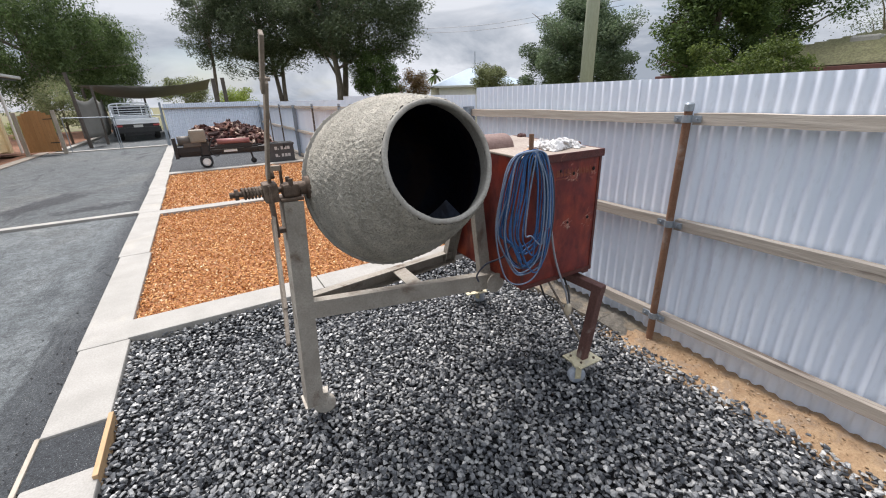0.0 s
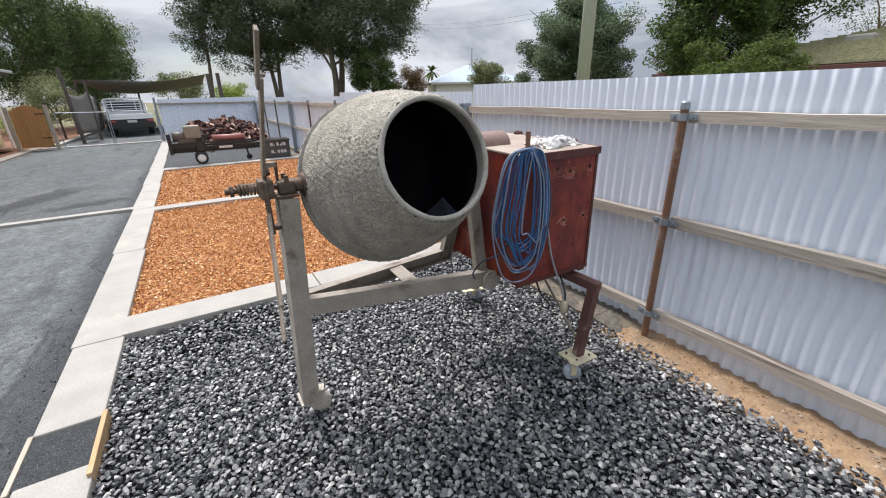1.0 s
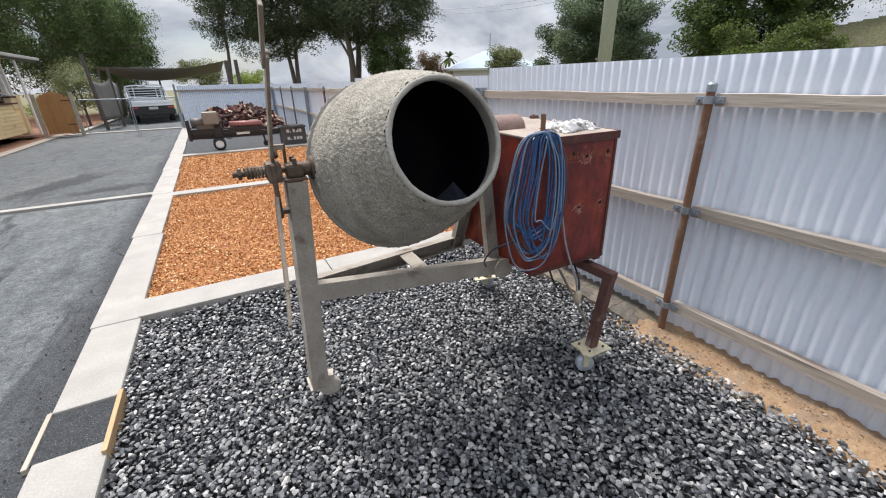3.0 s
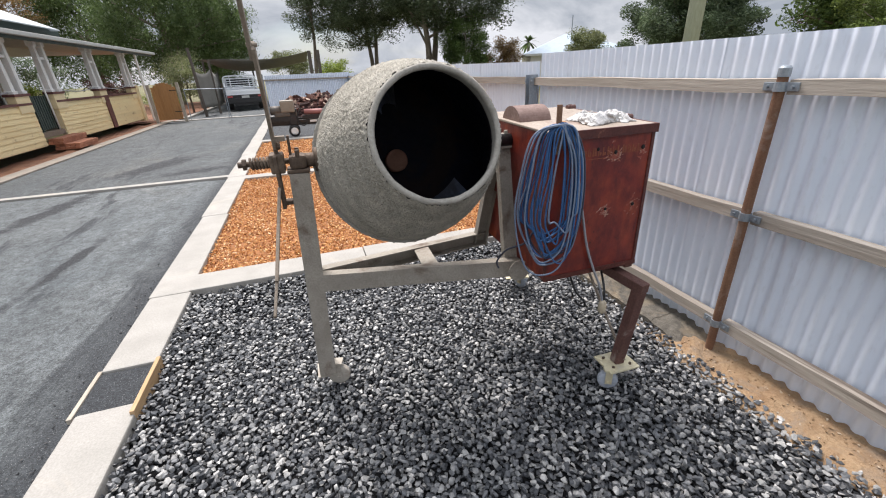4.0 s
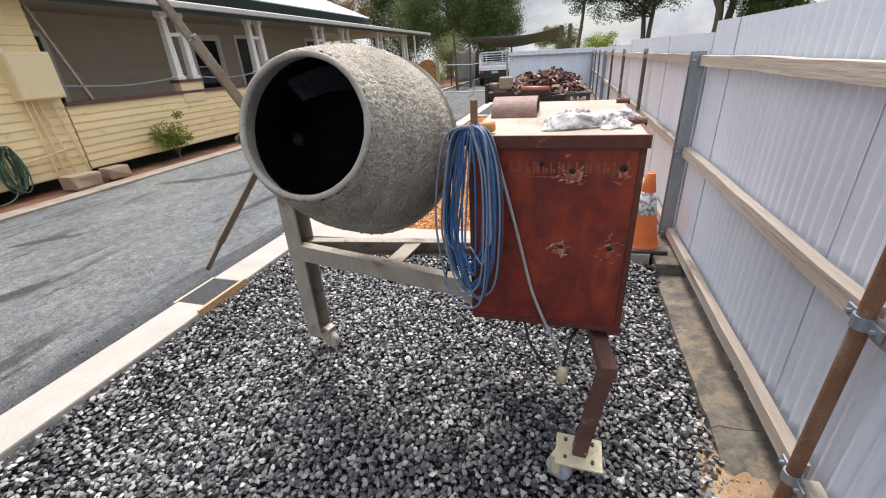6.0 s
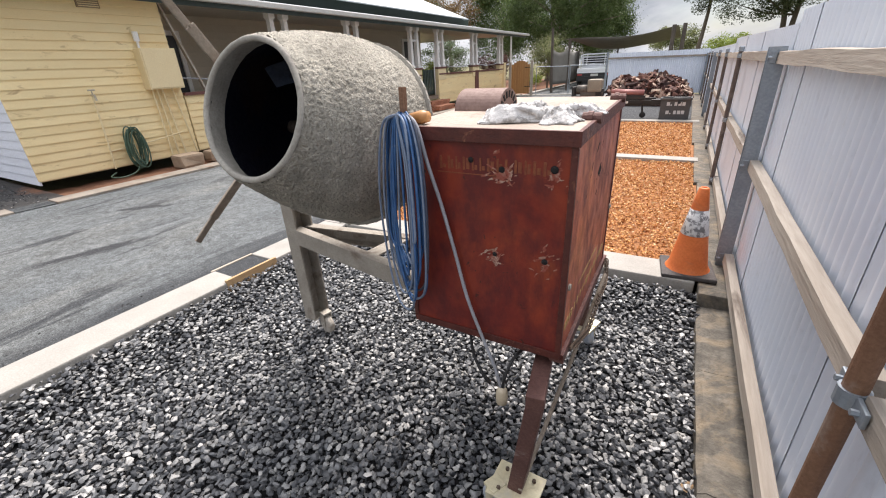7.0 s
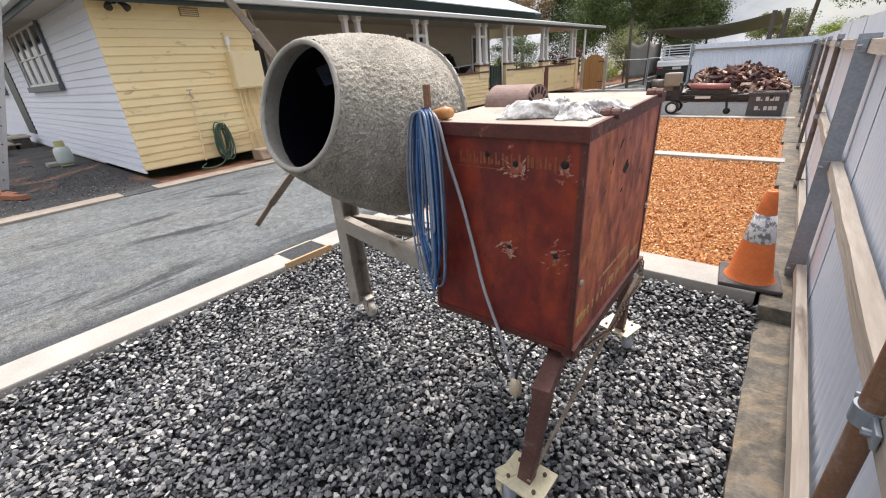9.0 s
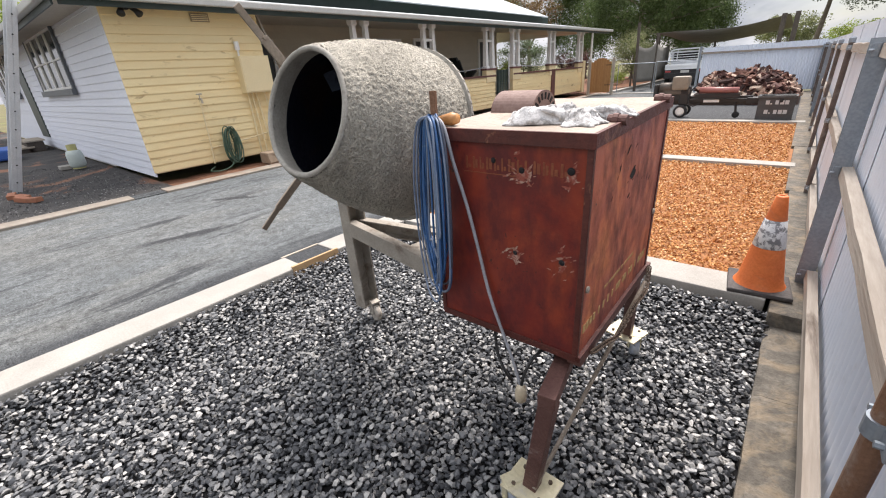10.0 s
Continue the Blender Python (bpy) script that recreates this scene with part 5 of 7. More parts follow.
part("veranda_floor", bm, worn("floor_boards", (0.2, 0.15, 0.11), (0.27, 0.21, 0.16), 4, 40, 0.7, 0, 0.2), house)
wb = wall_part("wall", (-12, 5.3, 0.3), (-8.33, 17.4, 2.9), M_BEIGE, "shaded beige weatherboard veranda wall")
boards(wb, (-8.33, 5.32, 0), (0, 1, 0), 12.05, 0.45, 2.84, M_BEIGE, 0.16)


def door(parent, y0, y1, z1, label):
    bm = B()
    f = 0.1
    for lo, hi in (((-8.32, y0 - f, 0.45), (-8.25, y0, z1 + f)), ((-8.32, y1, 0.45), (-8.25, y1 + f, z1 + f)), ((-8.32, y0, z1), (-8.25, y1, z1 + f))):
        block(bm, lo, hi, 0.004)
    d = part("door_frame", bm, M_WHITE, parent, "white door frame")
    bm = B()
    block(bm, (-8.325, y0, 0.45), (-8.285, y1, z1), 0.003)
    part("door", bm, worn("dark_door", (0.03, 0.032, 0.035), (0.05, 0.05, 0.05), 5, 40, 0.4, 0, 0.1), d, label)


door(wb, 5.75, 6.65, 2.4, "dark screen door")
door(wb, 12.1, 12.98, 2.48, "dark screen door")
door(wb, 16.0, 16.9, 2.48, "dark screen door")
window(wb, (-8.3, 10.3, 1.0), (0, 1, 0), (1, 0, 0), 1.0, 1.45, 1, M_WHITE, M_WHITE, 1)

PIERS = [7.98, 10.55, 13.75, 15.55, 18.65, 21.75]


def parapet(y0, y1):
    p = wall_part("parapet", (WX - 0.16, y0, 0.12), (WX - 0.03, y1, 1.2), M_CREAM_FLAT, "low cream weatherboard veranda wall")
    boards(p, (WX - 0.03, y0, 0), (0, 1, 0), y1 - y0, 0.14, 1.16, M_CREAM)
    bm = B()
    block(bm, (WX - 0.2, y0, 1.18), (WX + 0.03, y1, 1.235), 0.006)
    part("sill", bm, M_MAROON, p, "maroon sill cap")


parapet(5.33, 14.05)
parapet(15.3, 22.05)
pier_bm = B()
block(pier_bm, (-0.18, -0.3, 1.0), (0.02, 0.3, 1.4), 0.006)
pier_me = mesh_of("pier", pier_bm, M_CREAM_FLAT)
for y in PIERS:
    p = piece("pier", pier_me, Matrix.Translation((WX, y, 0)), house, "cream veranda pier with twin white posts")
    bm = B()
    block(bm, (WX - 0.21, y - 0.34, 1.4), (WX + 0.05, y + 0.34, 1.46), 0.008)
    part("cap", bm, M_MAROON, p, "maroon pier cap")
    for s in (-0.2, 0.2):
        bm = B()
        a, b2 = 0.075, 0.055
        vs = []
        for z, r in ((1.46, 0.1), (1.52, 0.1), (1.54, a), (2.62, b2), (2.66, 0.085), (2.86, 0.085)):
            vs.append([bm.verts.new((WX - 0.08 + sx * r, y + s + sy * r, z)) for sx, sy in ((-1, -1), (1, -1), (1, 1), (-1, 1))])
        for r0, r1 in zip(vs, vs[1:]):
            for k in range(4):
                bm.faces.new((r0[k], r0[(k + 1) % 4], r1[(k + 1) % 4], r1[k]))
        bm.faces.new(vs[0][::-1])
        bm.faces.new(vs[-1])
        part("post", bm, M_WHITE, p, "tapered white timber post")
    bm = B()
    block(bm, (WX - 0.11, y - 0.28, 2.3), (WX - 0.05, y + 0.28, 2.37), 0.004)
    part("crosspiece", bm, M_WHITE, p)
for a, b in ((5.4, 7.68), (8.28, 10.25), (10.85, 13.45), (15.85, 18.35), (18.95, 21.45)):
    bm = B()
    tube(bm, smooth_line([(WX - 0.08, a, 1.5), (WX - 0.08, (a + b) / 2, 1.43), (WX - 0.08, b, 1.5)], 5), 0.015, 6)
    part("rope", bm, M_GREYCORD, house, "pale rope strung between the veranda piers")
# door posts and downpipe at the far end
bm = B()
tube(bm, [(EX - 0.1, 22.4, 0.0), (EX - 0.1, 22.4, 2.75)], 0.045, 10)
part("downpipe", bm, M_WHITE, house, "white downpipe")
bm = B()
block(bm, (WX - 0.2, 21.95, 0.05), (WX + 0.06, 22.25, 1.5), 0.006)
part("end_pier", bm, M_CREAM_FLAT, house)
# maroon cover board below a pier, gate leaf and pole in the veranda opening
bm = B()
block(bm, (WX - 0.002, 18.58, 0.12), (WX + 0.035, 18.92, 1.24), 0.004)
part("cover_board", bm, M_MAROON, house, "maroon painted cover board")
leaf = thing("veranda_gate", "dark green slatted gate leaf standing open at the steps", "gate", (WX - 0.15, 14.8, 0.45))
for y in (14.42, 15.22):
    bm = B()
    block(bm, (WX - 0.17, y - 0.03, 0.46), (WX - 0.13, y + 0.03, 1.42), 0.004)
    part("stile", bm, M_DARKGREEN, leaf)
for k in range(6):
    bm = B()
    block(bm, (WX - 0.16, 14.49 + 0.115 * k, 0.5), (WX - 0.14, 14.57 + 0.115 * k, 1.38), 0.003)
    part("slat", bm, M_DARKGREEN, leaf)
for z in (0.55, 1.3):
    bm = B()
    block(bm, (WX - 0.185, 14.45, z), (WX - 0.161, 15.19, z + 0.06), 0.003)
    part("rail", bm, M_DARKGREEN, leaf)
bm = B()
tube(bm, [(WX - 0.08, 15.12, 0.46), (WX - 0.1, 15.14, 1.95)], 0.022, 10)
tagged(new("white_pole", mesh_of("white_pole", bm, M_WHITE, True)), "white pole leaning beside the veranda gate", "pole")
# brick steps in the opening
steps = thing("brick_steps", "low red brick steps at the veranda opening", "steps", (-5.95, 14.6, 0), kind="structure")
brick_bm = B()
block(brick_bm, (-0.053, -0.113, -0.036), (0.053, 0.113, 0.036), 0.004)
brick_me = mesh_of("brick", brick_bm, M_BRICK)
for row, (x0, n, z) in enumerate(((-5.62, 5, 0.03), (-5.62, 5, 0.105), (-5.95, 3, 0.18), (-5.95, 3, 0.255))):
    for i in range(n):
        for j in range(5 if row < 2 else 6):
            piece("brick", brick_me, Matrix.Translation((x0 - i * 0.115, 14.15 + j * 0.236 + 0.05 * (row % 2), z)), steps)
# meter box, pipes, tap, hose, vent, lamp
meter = thing("meter_box", "cream-painted steel meter box on the weatherboards", "meter box", (WX, 5.0, 1.34))
bm = B()
block(bm, (WX - 0.03, 4.66, 1.33), (WX + 0.2, 5.27, 2.0), 0.008)
part("body", bm, M_CREAM_FLAT, meter)
bm = B()
block(bm, (WX + 0.2, 4.68, 1.35), (WX + 0.212, 5.25, 1.98), 0.006)
part("door", bm, M_CREAM_FLAT, meter)
for k, y in enumerate((4.75, 4.83, 4.92, 5.1)):
    bm = B()
    tube(bm, [(WX + 0.05, y, 1.34), (WX + 0.05, y + 0.05 * k, 0.05)], 0.016, 8)
    part("conduit", bm, M_CREAM_FLAT, meter, "cream conduit pipe")
bm = B()
tube(bm, [(WX + 0.05, 4.75, 2.0), (WX + 0.05, 4.75, 2.12)], 0.02, 8)
tube(bm, [(WX + 0.05, 4.75, 2.11), (WX + 0.05, 4.75, 2.26)], 0.045, 12)
part("fuse", bm, M_WHITE, meter, "white service fuse")
tap = thing("garden_tap", "garden tap on a copper standpipe against the wall", "tap", (WX + 0.06, 4.0, 0))
bm = B()
tube(bm, smooth_line([(WX + 0.06, 3.8, 1.3), (WX + 0.06, 3.78, 0.7), (WX + 0.06, 3.75, 0.1)], 4), 0.014, 8)
tube(bm, smooth_line([(WX + 0.06, 3.78, 0.4), (WX + 0.06, 4.4, 0.45), (WX + 0.06, 5.1, 0.55)], 4), 0.012, 8)
part("pipe", bm, M_CREAM_FLAT, tap)
bm = B()
tube(bm, [(WX + 0.04, 3.8, 1.3), (WX + 0.14, 3.8, 1.3), (WX + 0.15, 3.8, 1.22)], 0.018, 8)
tube(bm, [(WX + 0.09, 3.8, 1.3), (WX + 0.09, 3.8, 1.38)], 0.01, 8)
tube(bm, [(WX + 0.09, 3.75, 1.38), (WX + 0.09, 3.85, 1.38)], 0.012, 8)
part("tap_head", bm, worn("old_brass", (0.45, 0.4, 0.32), (0.55, 0.5, 0.4), 9, 60, 0.5, 0.4, 0.1), tap)
hose = thing("garden_hose", "dark green garden hose coiled on the house wall", "hose", (WX + 0.1, 4.6, 0.05))
M_HOSE = worn("green_hose", (0.035, 0.085, 0.06), (0.1, 0.16, 0.11), 6, 100, 0.5, 0, 0.05)
rng = random.Random(8)
for k in range(13):
    bm = B()
    ry, rz = 0.12 + rng.uniform(-0.05, 0.05), 0.3 + rng.uniform(-0.05, 0.06)
    cy, cz = 4.15 + rng.uniform(-0.04, 0.04), 0.4 + rng.uniform(-0.04, 0.03)
    tube(bm, [(WX + 0.06 + 0.013 * k + 0.02 * math.sin(a * 2 + k), cy + ry * math.cos(a), cz + rz * math.sin(a)) for a in [2 * math.pi * q / 28 for q in range(29)]], 0.011, 6, False)
    part("coil", bm, M_HOSE, hose, "", True)
bm = B()
tube(bm, smooth_line([(WX + 0.15, 4.1, 0.12), (WX + 0.3, 3.95, 0.03), (WX + 0.4, 3.7, 0.0), (WX + 0.3, 3.55, 0.02), (WX + 0.15, 3.7, 0.05)], 6), 0.011, 6)
part("tail", bm, M_HOSE, hose, "", True)
bm = B()
beam(bm, (WX - 0.09, 5.84, 1.24), (WX - 0.12, 5.36, 2.78), 0.09, 0.035, 0.003)
tagged(new("timber_plank", mesh_of("timber_plank", bm, M_RAIL)), "weathered timber plank leaning on the veranda sill", "plank")
vent = thing("wall_vent", "small cream louvred wall vent", "vent", (WX, 4.2, 2.6))
bm = B()
block(bm, (WX - 0.005, 4.05, 2.58), (WX + 0.02, 4.37, 2.72), 0.003)
part("frame", bm, worn("vent_brown", (0.3, 0.22, 0.13), (0.36, 0.27, 0.17), 9, 60, 0.6, 0, 0.1), vent)
for k in range(4):
    bm = B()
    block(bm, (WX + 0.02, 4.07, 2.595 + 0.03 * k), (WX + 0.032, 4.35, 2.607 + 0.03 * k))
    part("slat", bm, M_CREAM_FLAT, vent)
lamp = thing("security_light", "black twin-head security light under the eave", "lamp", (WX, 3.1, 2.8))
bm = B()
tube(bm, [(WX - 0.02, 3.1, 2.76), (WX + 0.05, 3.1, 2.76)], 0.05, 12)
part("base", bm, M_BLACK, lamp)
for s in (-1, 1):
    bm = B()
    tube(bm, [(WX + 0.05, 3.1 + 0.04 * s, 2.75), (WX + 0.1, 3.1 + 0.1 * s, 2.7), (WX + 0.16, 3.1 + 0.13 * s, 2.64)], [0.02, 0.04, 0.06], 12)
    part("head", bm, M_BLACK, lamp, "", True)


# ---- things in the yard ----
def traffic_cone():
    c = thing("traffic_cone", "faded orange traffic cone with a scuffed white band", "traffic cone", (2.5, 3.68, 0.0))
    M_ORANGE = worn("cone_orange", (0.62, 0.13, 0.025), (0.72, 0.19, 0.045), 6, 60, 0.6, 0, 0.15, (0.4, 0.14, 0.07), 4, 0.55, 0.72)
    M_BAND = worn("scuffed_band", (0.7, 0.7, 0.7), (0.8, 0.8, 0.8), 6, 60, 0.5, 0, 0.1, (0.12, 0.12, 0.13), 22, 0.5, 0.56)
    M_BASE = worn("cone_base", (0.05, 0.045, 0.045), (0.09, 0.08, 0.075), 8, 80, 0.8, 0, 0.2)
    m = Matrix.Translation((2.5, 3.68, 0.0)) @ Matrix.Rotation(0.1, 4, "Z") @ Matrix.Scale(0.92, 4)
    bm = B()
    block(bm, (-0.19, -0.19, 0.002), (0.19, 0.19, 0.035), 0.012, m)
    part("base", bm, M_BASE, c, "black rubber base")

    def rad(z):
        return 0.145 - 0.112 * (z - 0.035) / 0.665
    bm = B()
    lathe(bm, [(0.16, 0.035), (0.15, 0.05), (rad(0.08), 0.08), (rad(0.3), 0.3), (rad(0.6), 0.6), (rad(0.69), 0.69), (0.024, 0.7), (0.02, 0.69), (0.1, 0.06)], 40, m)
    body = part("body", bm, M_ORANGE, c, "faded orange plastic cone", True)
    bm = B()
    lathe(bm, [(rad(0.33) + 0.0005, 0.33), (rad(0.33) + 0.0025, 0.331), (rad(0.53) + 0.0025, 0.529), (rad(0.53) + 0.0005, 0.53)], 40, m)
    part("band", bm, M_BAND, body, "scuffed white reflective band", True)


traffic_cone()


def wheel_parts(parent, c, r, w, rim_mat, axis="Y"):
    m = Matrix.Translation(c) @ (Matrix.Rotation(radians(90), 4, "X") if axis == "Y" else Matrix.Rotation(radians(90), 4, "Y"))
    bm = B()
    lathe(bm, [(r * 0.66, -w / 2), (r * 0.92, -w / 2), (r, -w * 0.3), (r, w * 0.3), (r * 0.92, w / 2), (r * 0.66, w / 2)], 28, m)
    wh = part("wheel", bm, M_RUBBER, parent, "black rubber wheel", True)
    bm = B()
    lathe(bm, [(0.0, -w * 0.42), (r * 0.3, -w * 0.42), (r * 0.35, -w * 0.36), (r * 0.67, -w * 0.46), (r * 0.67, w * 0.46), (r * 0.35, w * 0.36), (0.0, w * 0.42)], 24, m)
    part("rim", bm, rim_mat, wh, "", True)


# log splitter
ls = thing("log_splitter", "black petrol log splitter with a red ram and white-rimmed wheels", "log splitter", (0.6, 12.9, 0))
M_RED = worn("faded_red", (0.3, 0.11, 0.1), (0.38, 0.17, 0.15), 6, 60, 0.5, 0.1, 0.1)
bm = B()
block(bm, (-0.45, 12.78, 0.36), (1.6, 12.96, 0.44), 0.006)
block(bm, (-0.45, 12.84, 0.3), (1.6, 12.9, 0.5), 0.004)
block(bm, (1.5, 12.7, 0.34), (1.75, 13.05, 0.46), 0.01)
beam_p = part("beam", bm, M_BLACK, ls, "black steel beam")
bm = B()
block(bm, (0.62, 12.772, 0.36), (0.95, 12.778, 0.42), 0)
part("label", bm, M_WHITE, beam_p, "pale maker's plate bar")
bm = B()
tube(bm, [(0.5, 12.82, 0.64), (1.3, 12.82, 0.62)], 0.075, 16)
part("ram", bm, M_RED, ls, "faded red hydraulic ram", True)
bm = B()
block(bm, (0.42, 12.72, 0.46), (1.35, 12.78, 0.56), 0.006)
block(bm, (-0.5, 12.72, 0.42), (0.1, 13.0, 0.56), 0.01)
block(bm, (-0.52, 12.66, 0.28), (-0.44, 12.95, 0.8), 0.01)
block(bm, (0.08, 12.7, 0.3), (0.3, 12.95, 0.75), 0.03)
part("guard", bm, M_BLACK, ls, "black sheet guards")
bm = B()
tube(bm, [(-0.4, 12.8, 0.72), (-0.1, 12.8, 0.72)], 0.12, 16)
block(bm, (-0.3, 12.7, 0.55), (0.3, 13.0, 0.68), 0.02)
part("engine", bm, worn("dull_engine", (0.1, 0.09, 0.08), (0.16, 0.14, 0.12), 8, 60, 0.6, 0.4, 0.2), ls, "dull metal engine", True)
bm = B()
block(bm, (-0.12, 12.66, 0.66), (0.26, 12.98, 0.98), 0.05)
part("fuel_tank", bm, worn("tan_tank", (0.22, 0.19, 0.15), (0.3, 0.26, 0.2), 6, 50, 0.6, 0, 0.1), ls, "dusty tan tank cover")
for y in (12.66, 13.15):
    wheel_parts(ls, (0.16, y, 0.155), 0.155, 0.1, M_WHITE)
bm = B()
tube(bm, [(0.16, 12.66, 0.155), (0.16, 13.15, 0.155)], 0.02, 8)
beam(bm, (0.16, 12.9, 0.16), (0.25, 12.87, 0.36), 0.05, 0.05, 0.004)
part("axle", bm, M_BLACK, ls)
bm = B()
tube(bm, [(1.28, 12.85, 0.4), (1.32, 12.84, 0.12)], 0.025, 10)
jack = part("jack_leg", bm, M_BLACK, ls)
wheel_parts(jack, (1.33, 12.84, 0.07), 0.075, 0.05, M_BLACK)
bm = B()
tube(bm, smooth_line([(0.42, 12.75, 0.75), (0.32, 12.7, 0.6), (0.3, 12.68, 0.4), (0.42, 12.7, 0.28), (0.55, 12.75, 0.35)], 6), 0.014, 8)
part("hose", bm, M_RUBBER, ls, "black hydraulic hose", True)

# firewood heap
heap = thing("firewood_heap", "heap of split reddish-brown firewood logs", "firewood", (1.13, 17.4, 0))
WOOD = [(0.0, (0.03, 0.013, 0.011)), (0.4, (0.08, 0.03, 0.024)), (0.6, (0.17, 0.07, 0.052)), (0.8, (0.33, 0.19, 0.14)), (1.0, (0.66, 0.52, 0.41))]
M_LOGS = object_mat("split_wood", WOOD, 0.85, 40, 0.6)
rng = random.Random(21)
log_meshes = []
for k in range(9):
    bm = B()
    n, r = rng.uniform(0.2, 0.34), rng.uniform(0.05, 0.09)
    spread = rng.uniform(0.8, 2.6)
    prof = [(0, 0)] + [(r * (1 + rng.uniform(-0.15, 0.15)) * math.cos(a), r * math.sin(a)) for a in [spread * q / 4 for q in range(5)]]
    prism(bm, prof, (0, 0, -n / 2), (0, 0, n / 2))
    for v in bm.verts:
        v.co += Vector((rng.uniform(-1, 1), rng.uniform(-1, 1), rng.uniform(-1, 1))) * 0.02
    log_meshes.append(mesh_of("log", bm, M_LOGS))


def heap_z(x, y):
    k = max(0.0, 1 - ((x - 1.1) / 1.32) ** 4) * max(0.0, 1 - ((y - 17.4) / 1.3) ** 2)
    return (1.05 - 0.12 * x) * k ** 0.5 * (0.88 + 0.3 * noise.noise(Vector((x * 1.8, y * 1.8, 0.5))))


for k in range(290):
    x, y = rng.uniform(-0.15, 2.35), rng.uniform(16.15, 18.0)
    z = heap_z(x, y)
    if z < 0.05:
        z = 0.05
    z = max(0.06, z - rng.choice((0.0, 0.0, 0.04, 0.1)))
    m = Matrix.Translation((x, y, z)) @ Euler((rng.uniform(0.2, 2.9), rng.uniform(-3, 3), rng.uniform(0, 6.3))).to_matrix().to_4x4()
    piece("log", log_meshes[k % 9], m, heap)
M_LOGS_REST = island_mat("split_wood_rest", WOOD, 0.85, 40, 0.6)
rest_v, rest_f = [], []
for k in range(420):
    x, y = rng.uniform(-0.1, 2.3), rng.uniform(16.15, 18.0)
    z = max(0.04, heap_z(x, y) - rng.uniform(0.0, 0.08))
    m = Matrix.Translation((x, y, z)) @ Euler((rng.uniform(0.2, 2.9), rng.uniform(-3, 3), rng.uniform(0, 6.3))).to_matrix().to_4x4() @ Matrix.Scale(rng.uniform(0.5, 0.95), 4)
    src = log_meshes[k % 9]
    off = len(rest_v)
    rest_v += [tuple(m @ v.co) for v in src.vertices]
    rest_f += [tuple(i + off for i in p.vertices) for p in src.polygons]
rest_me = bpy.data.meshes.new("log_rest")
rest_me.from_pydata(rest_v, [], rest_f)
rest_me.materials.append(M_LOGS_REST)
rest_me.polygons.foreach_set("use_smooth", [False] * len(rest_f))
rest = hang(new("log_rest", rest_me), heap)
rest["kind"] = "stuff"
# dark brown sheet below the log tops, colouring in the shade of their gaps
bm = B()
NX = 26
rows_ = [[bm.verts.new((-0.25 + 2.7 * i / NX, 16.1 + 2.6 * j / NX, max(-0.03, heap_z(-0.25 + 2.7 * i / NX, 16.1 + 2.6 * j / NX) - 0.06))) for i in range(NX + 1)] for j in range(NX + 1)]
for j in range(NX):
    for i in range(NX):
        bm.faces.new((rows_[j][i], rows_[j][i + 1], rows_[j + 1][i + 1], rows_[j + 1][i]))
core = part("gap_filler", bm, worn("heap_gap_shade", (0.03, 0.014, 0.011), (0.06, 0.026, 0.02), 12, 40, 0.9, 0, 0.8, bdist=0.05), heap, "dark brown sheet filling the shaded gaps between the logs")

# storage crate
crate = thing("storage_crate", "dark grey plastic crate with pale printing", "crate", (2.07, 12.75, 0))
M_CRATE = worn("grey_plastic", (0.05, 0.052, 0.055), (0.08, 0.082, 0.085), 6, 60, 0.5, 0, 0.1)
bm = B()
x0, x1, y0, y1, zt = 1.74, 2.4, 12.52, 12.98, 0.5
for lo, hi in (((x0, y0, 0.0), (x1, y0 + 0.02, zt)), ((x0, y1 - 0.02, 0.0), (x1, y1, zt)), ((x0, y0 + 0.02, 0.0), (x0 + 0.02, y1 - 0.02, zt)), ((x1 - 0.02, y0 + 0.02, 0.0), (x1, y1 - 0.02, zt)), ((x0, y0, -0.02), (x1, y1, 0.01))):
    block(bm, lo, hi, 0.005)
cbody = part("body", bm, M_CRATE, crate)
bm = B()
for lo, hi in (((x0 - 0.02, y0 - 0.02, zt - 0.04), (x1 + 0.02, y0 + 0.0, zt + 0.01)), ((x0 - 0.02, y1, zt - 0.04), (x1 + 0.02, y1 + 0.02, zt + 0.01)), ((x0 - 0.02, y0, zt - 0.04), (x0, y1, zt + 0.01)), ((x1, y0, zt - 0.04), (x1 + 0.02, y1, zt + 0.01))):
    block(bm, lo, hi, 0.005)
part("rim", bm, M_CRATE, crate)
M_PRINT = worn("pale_print", (0.5, 0.5, 0.5), (0.6, 0.6, 0.6), 20, 60, 0.6, 0, 0.0)
for z in (0.33, 0.13):
    for k, wd in enumerate((0.07, 0.03, 0.06, 0.07, 0.07)):
        bm = B()
        xx = x0 + 0.14 + 0.085 * k
        block(bm, (xx, y0 - 0.004, z), (xx + wd, y0 - 0.0005, z + (0.085 if wd > 0.05 else 0.03)))
        part("print_bar", bm, M_PRINT, cbody, "pale printed bar")
bm = B()
for k in range(6):
    block(bm, (-0.2, -0.08, -0.05), (0.2, 0.08, 0.05), 0.02, Matrix.Translation((1.95 + 0.05 * k, 12.7 + 0.03 * (k % 3), 0.36 + 0.02 * k)) @ Matrix.Rotation(k * 0.7, 4, "Z"))
part("contents", bm, M_RUBBER, crate, "dark contents")

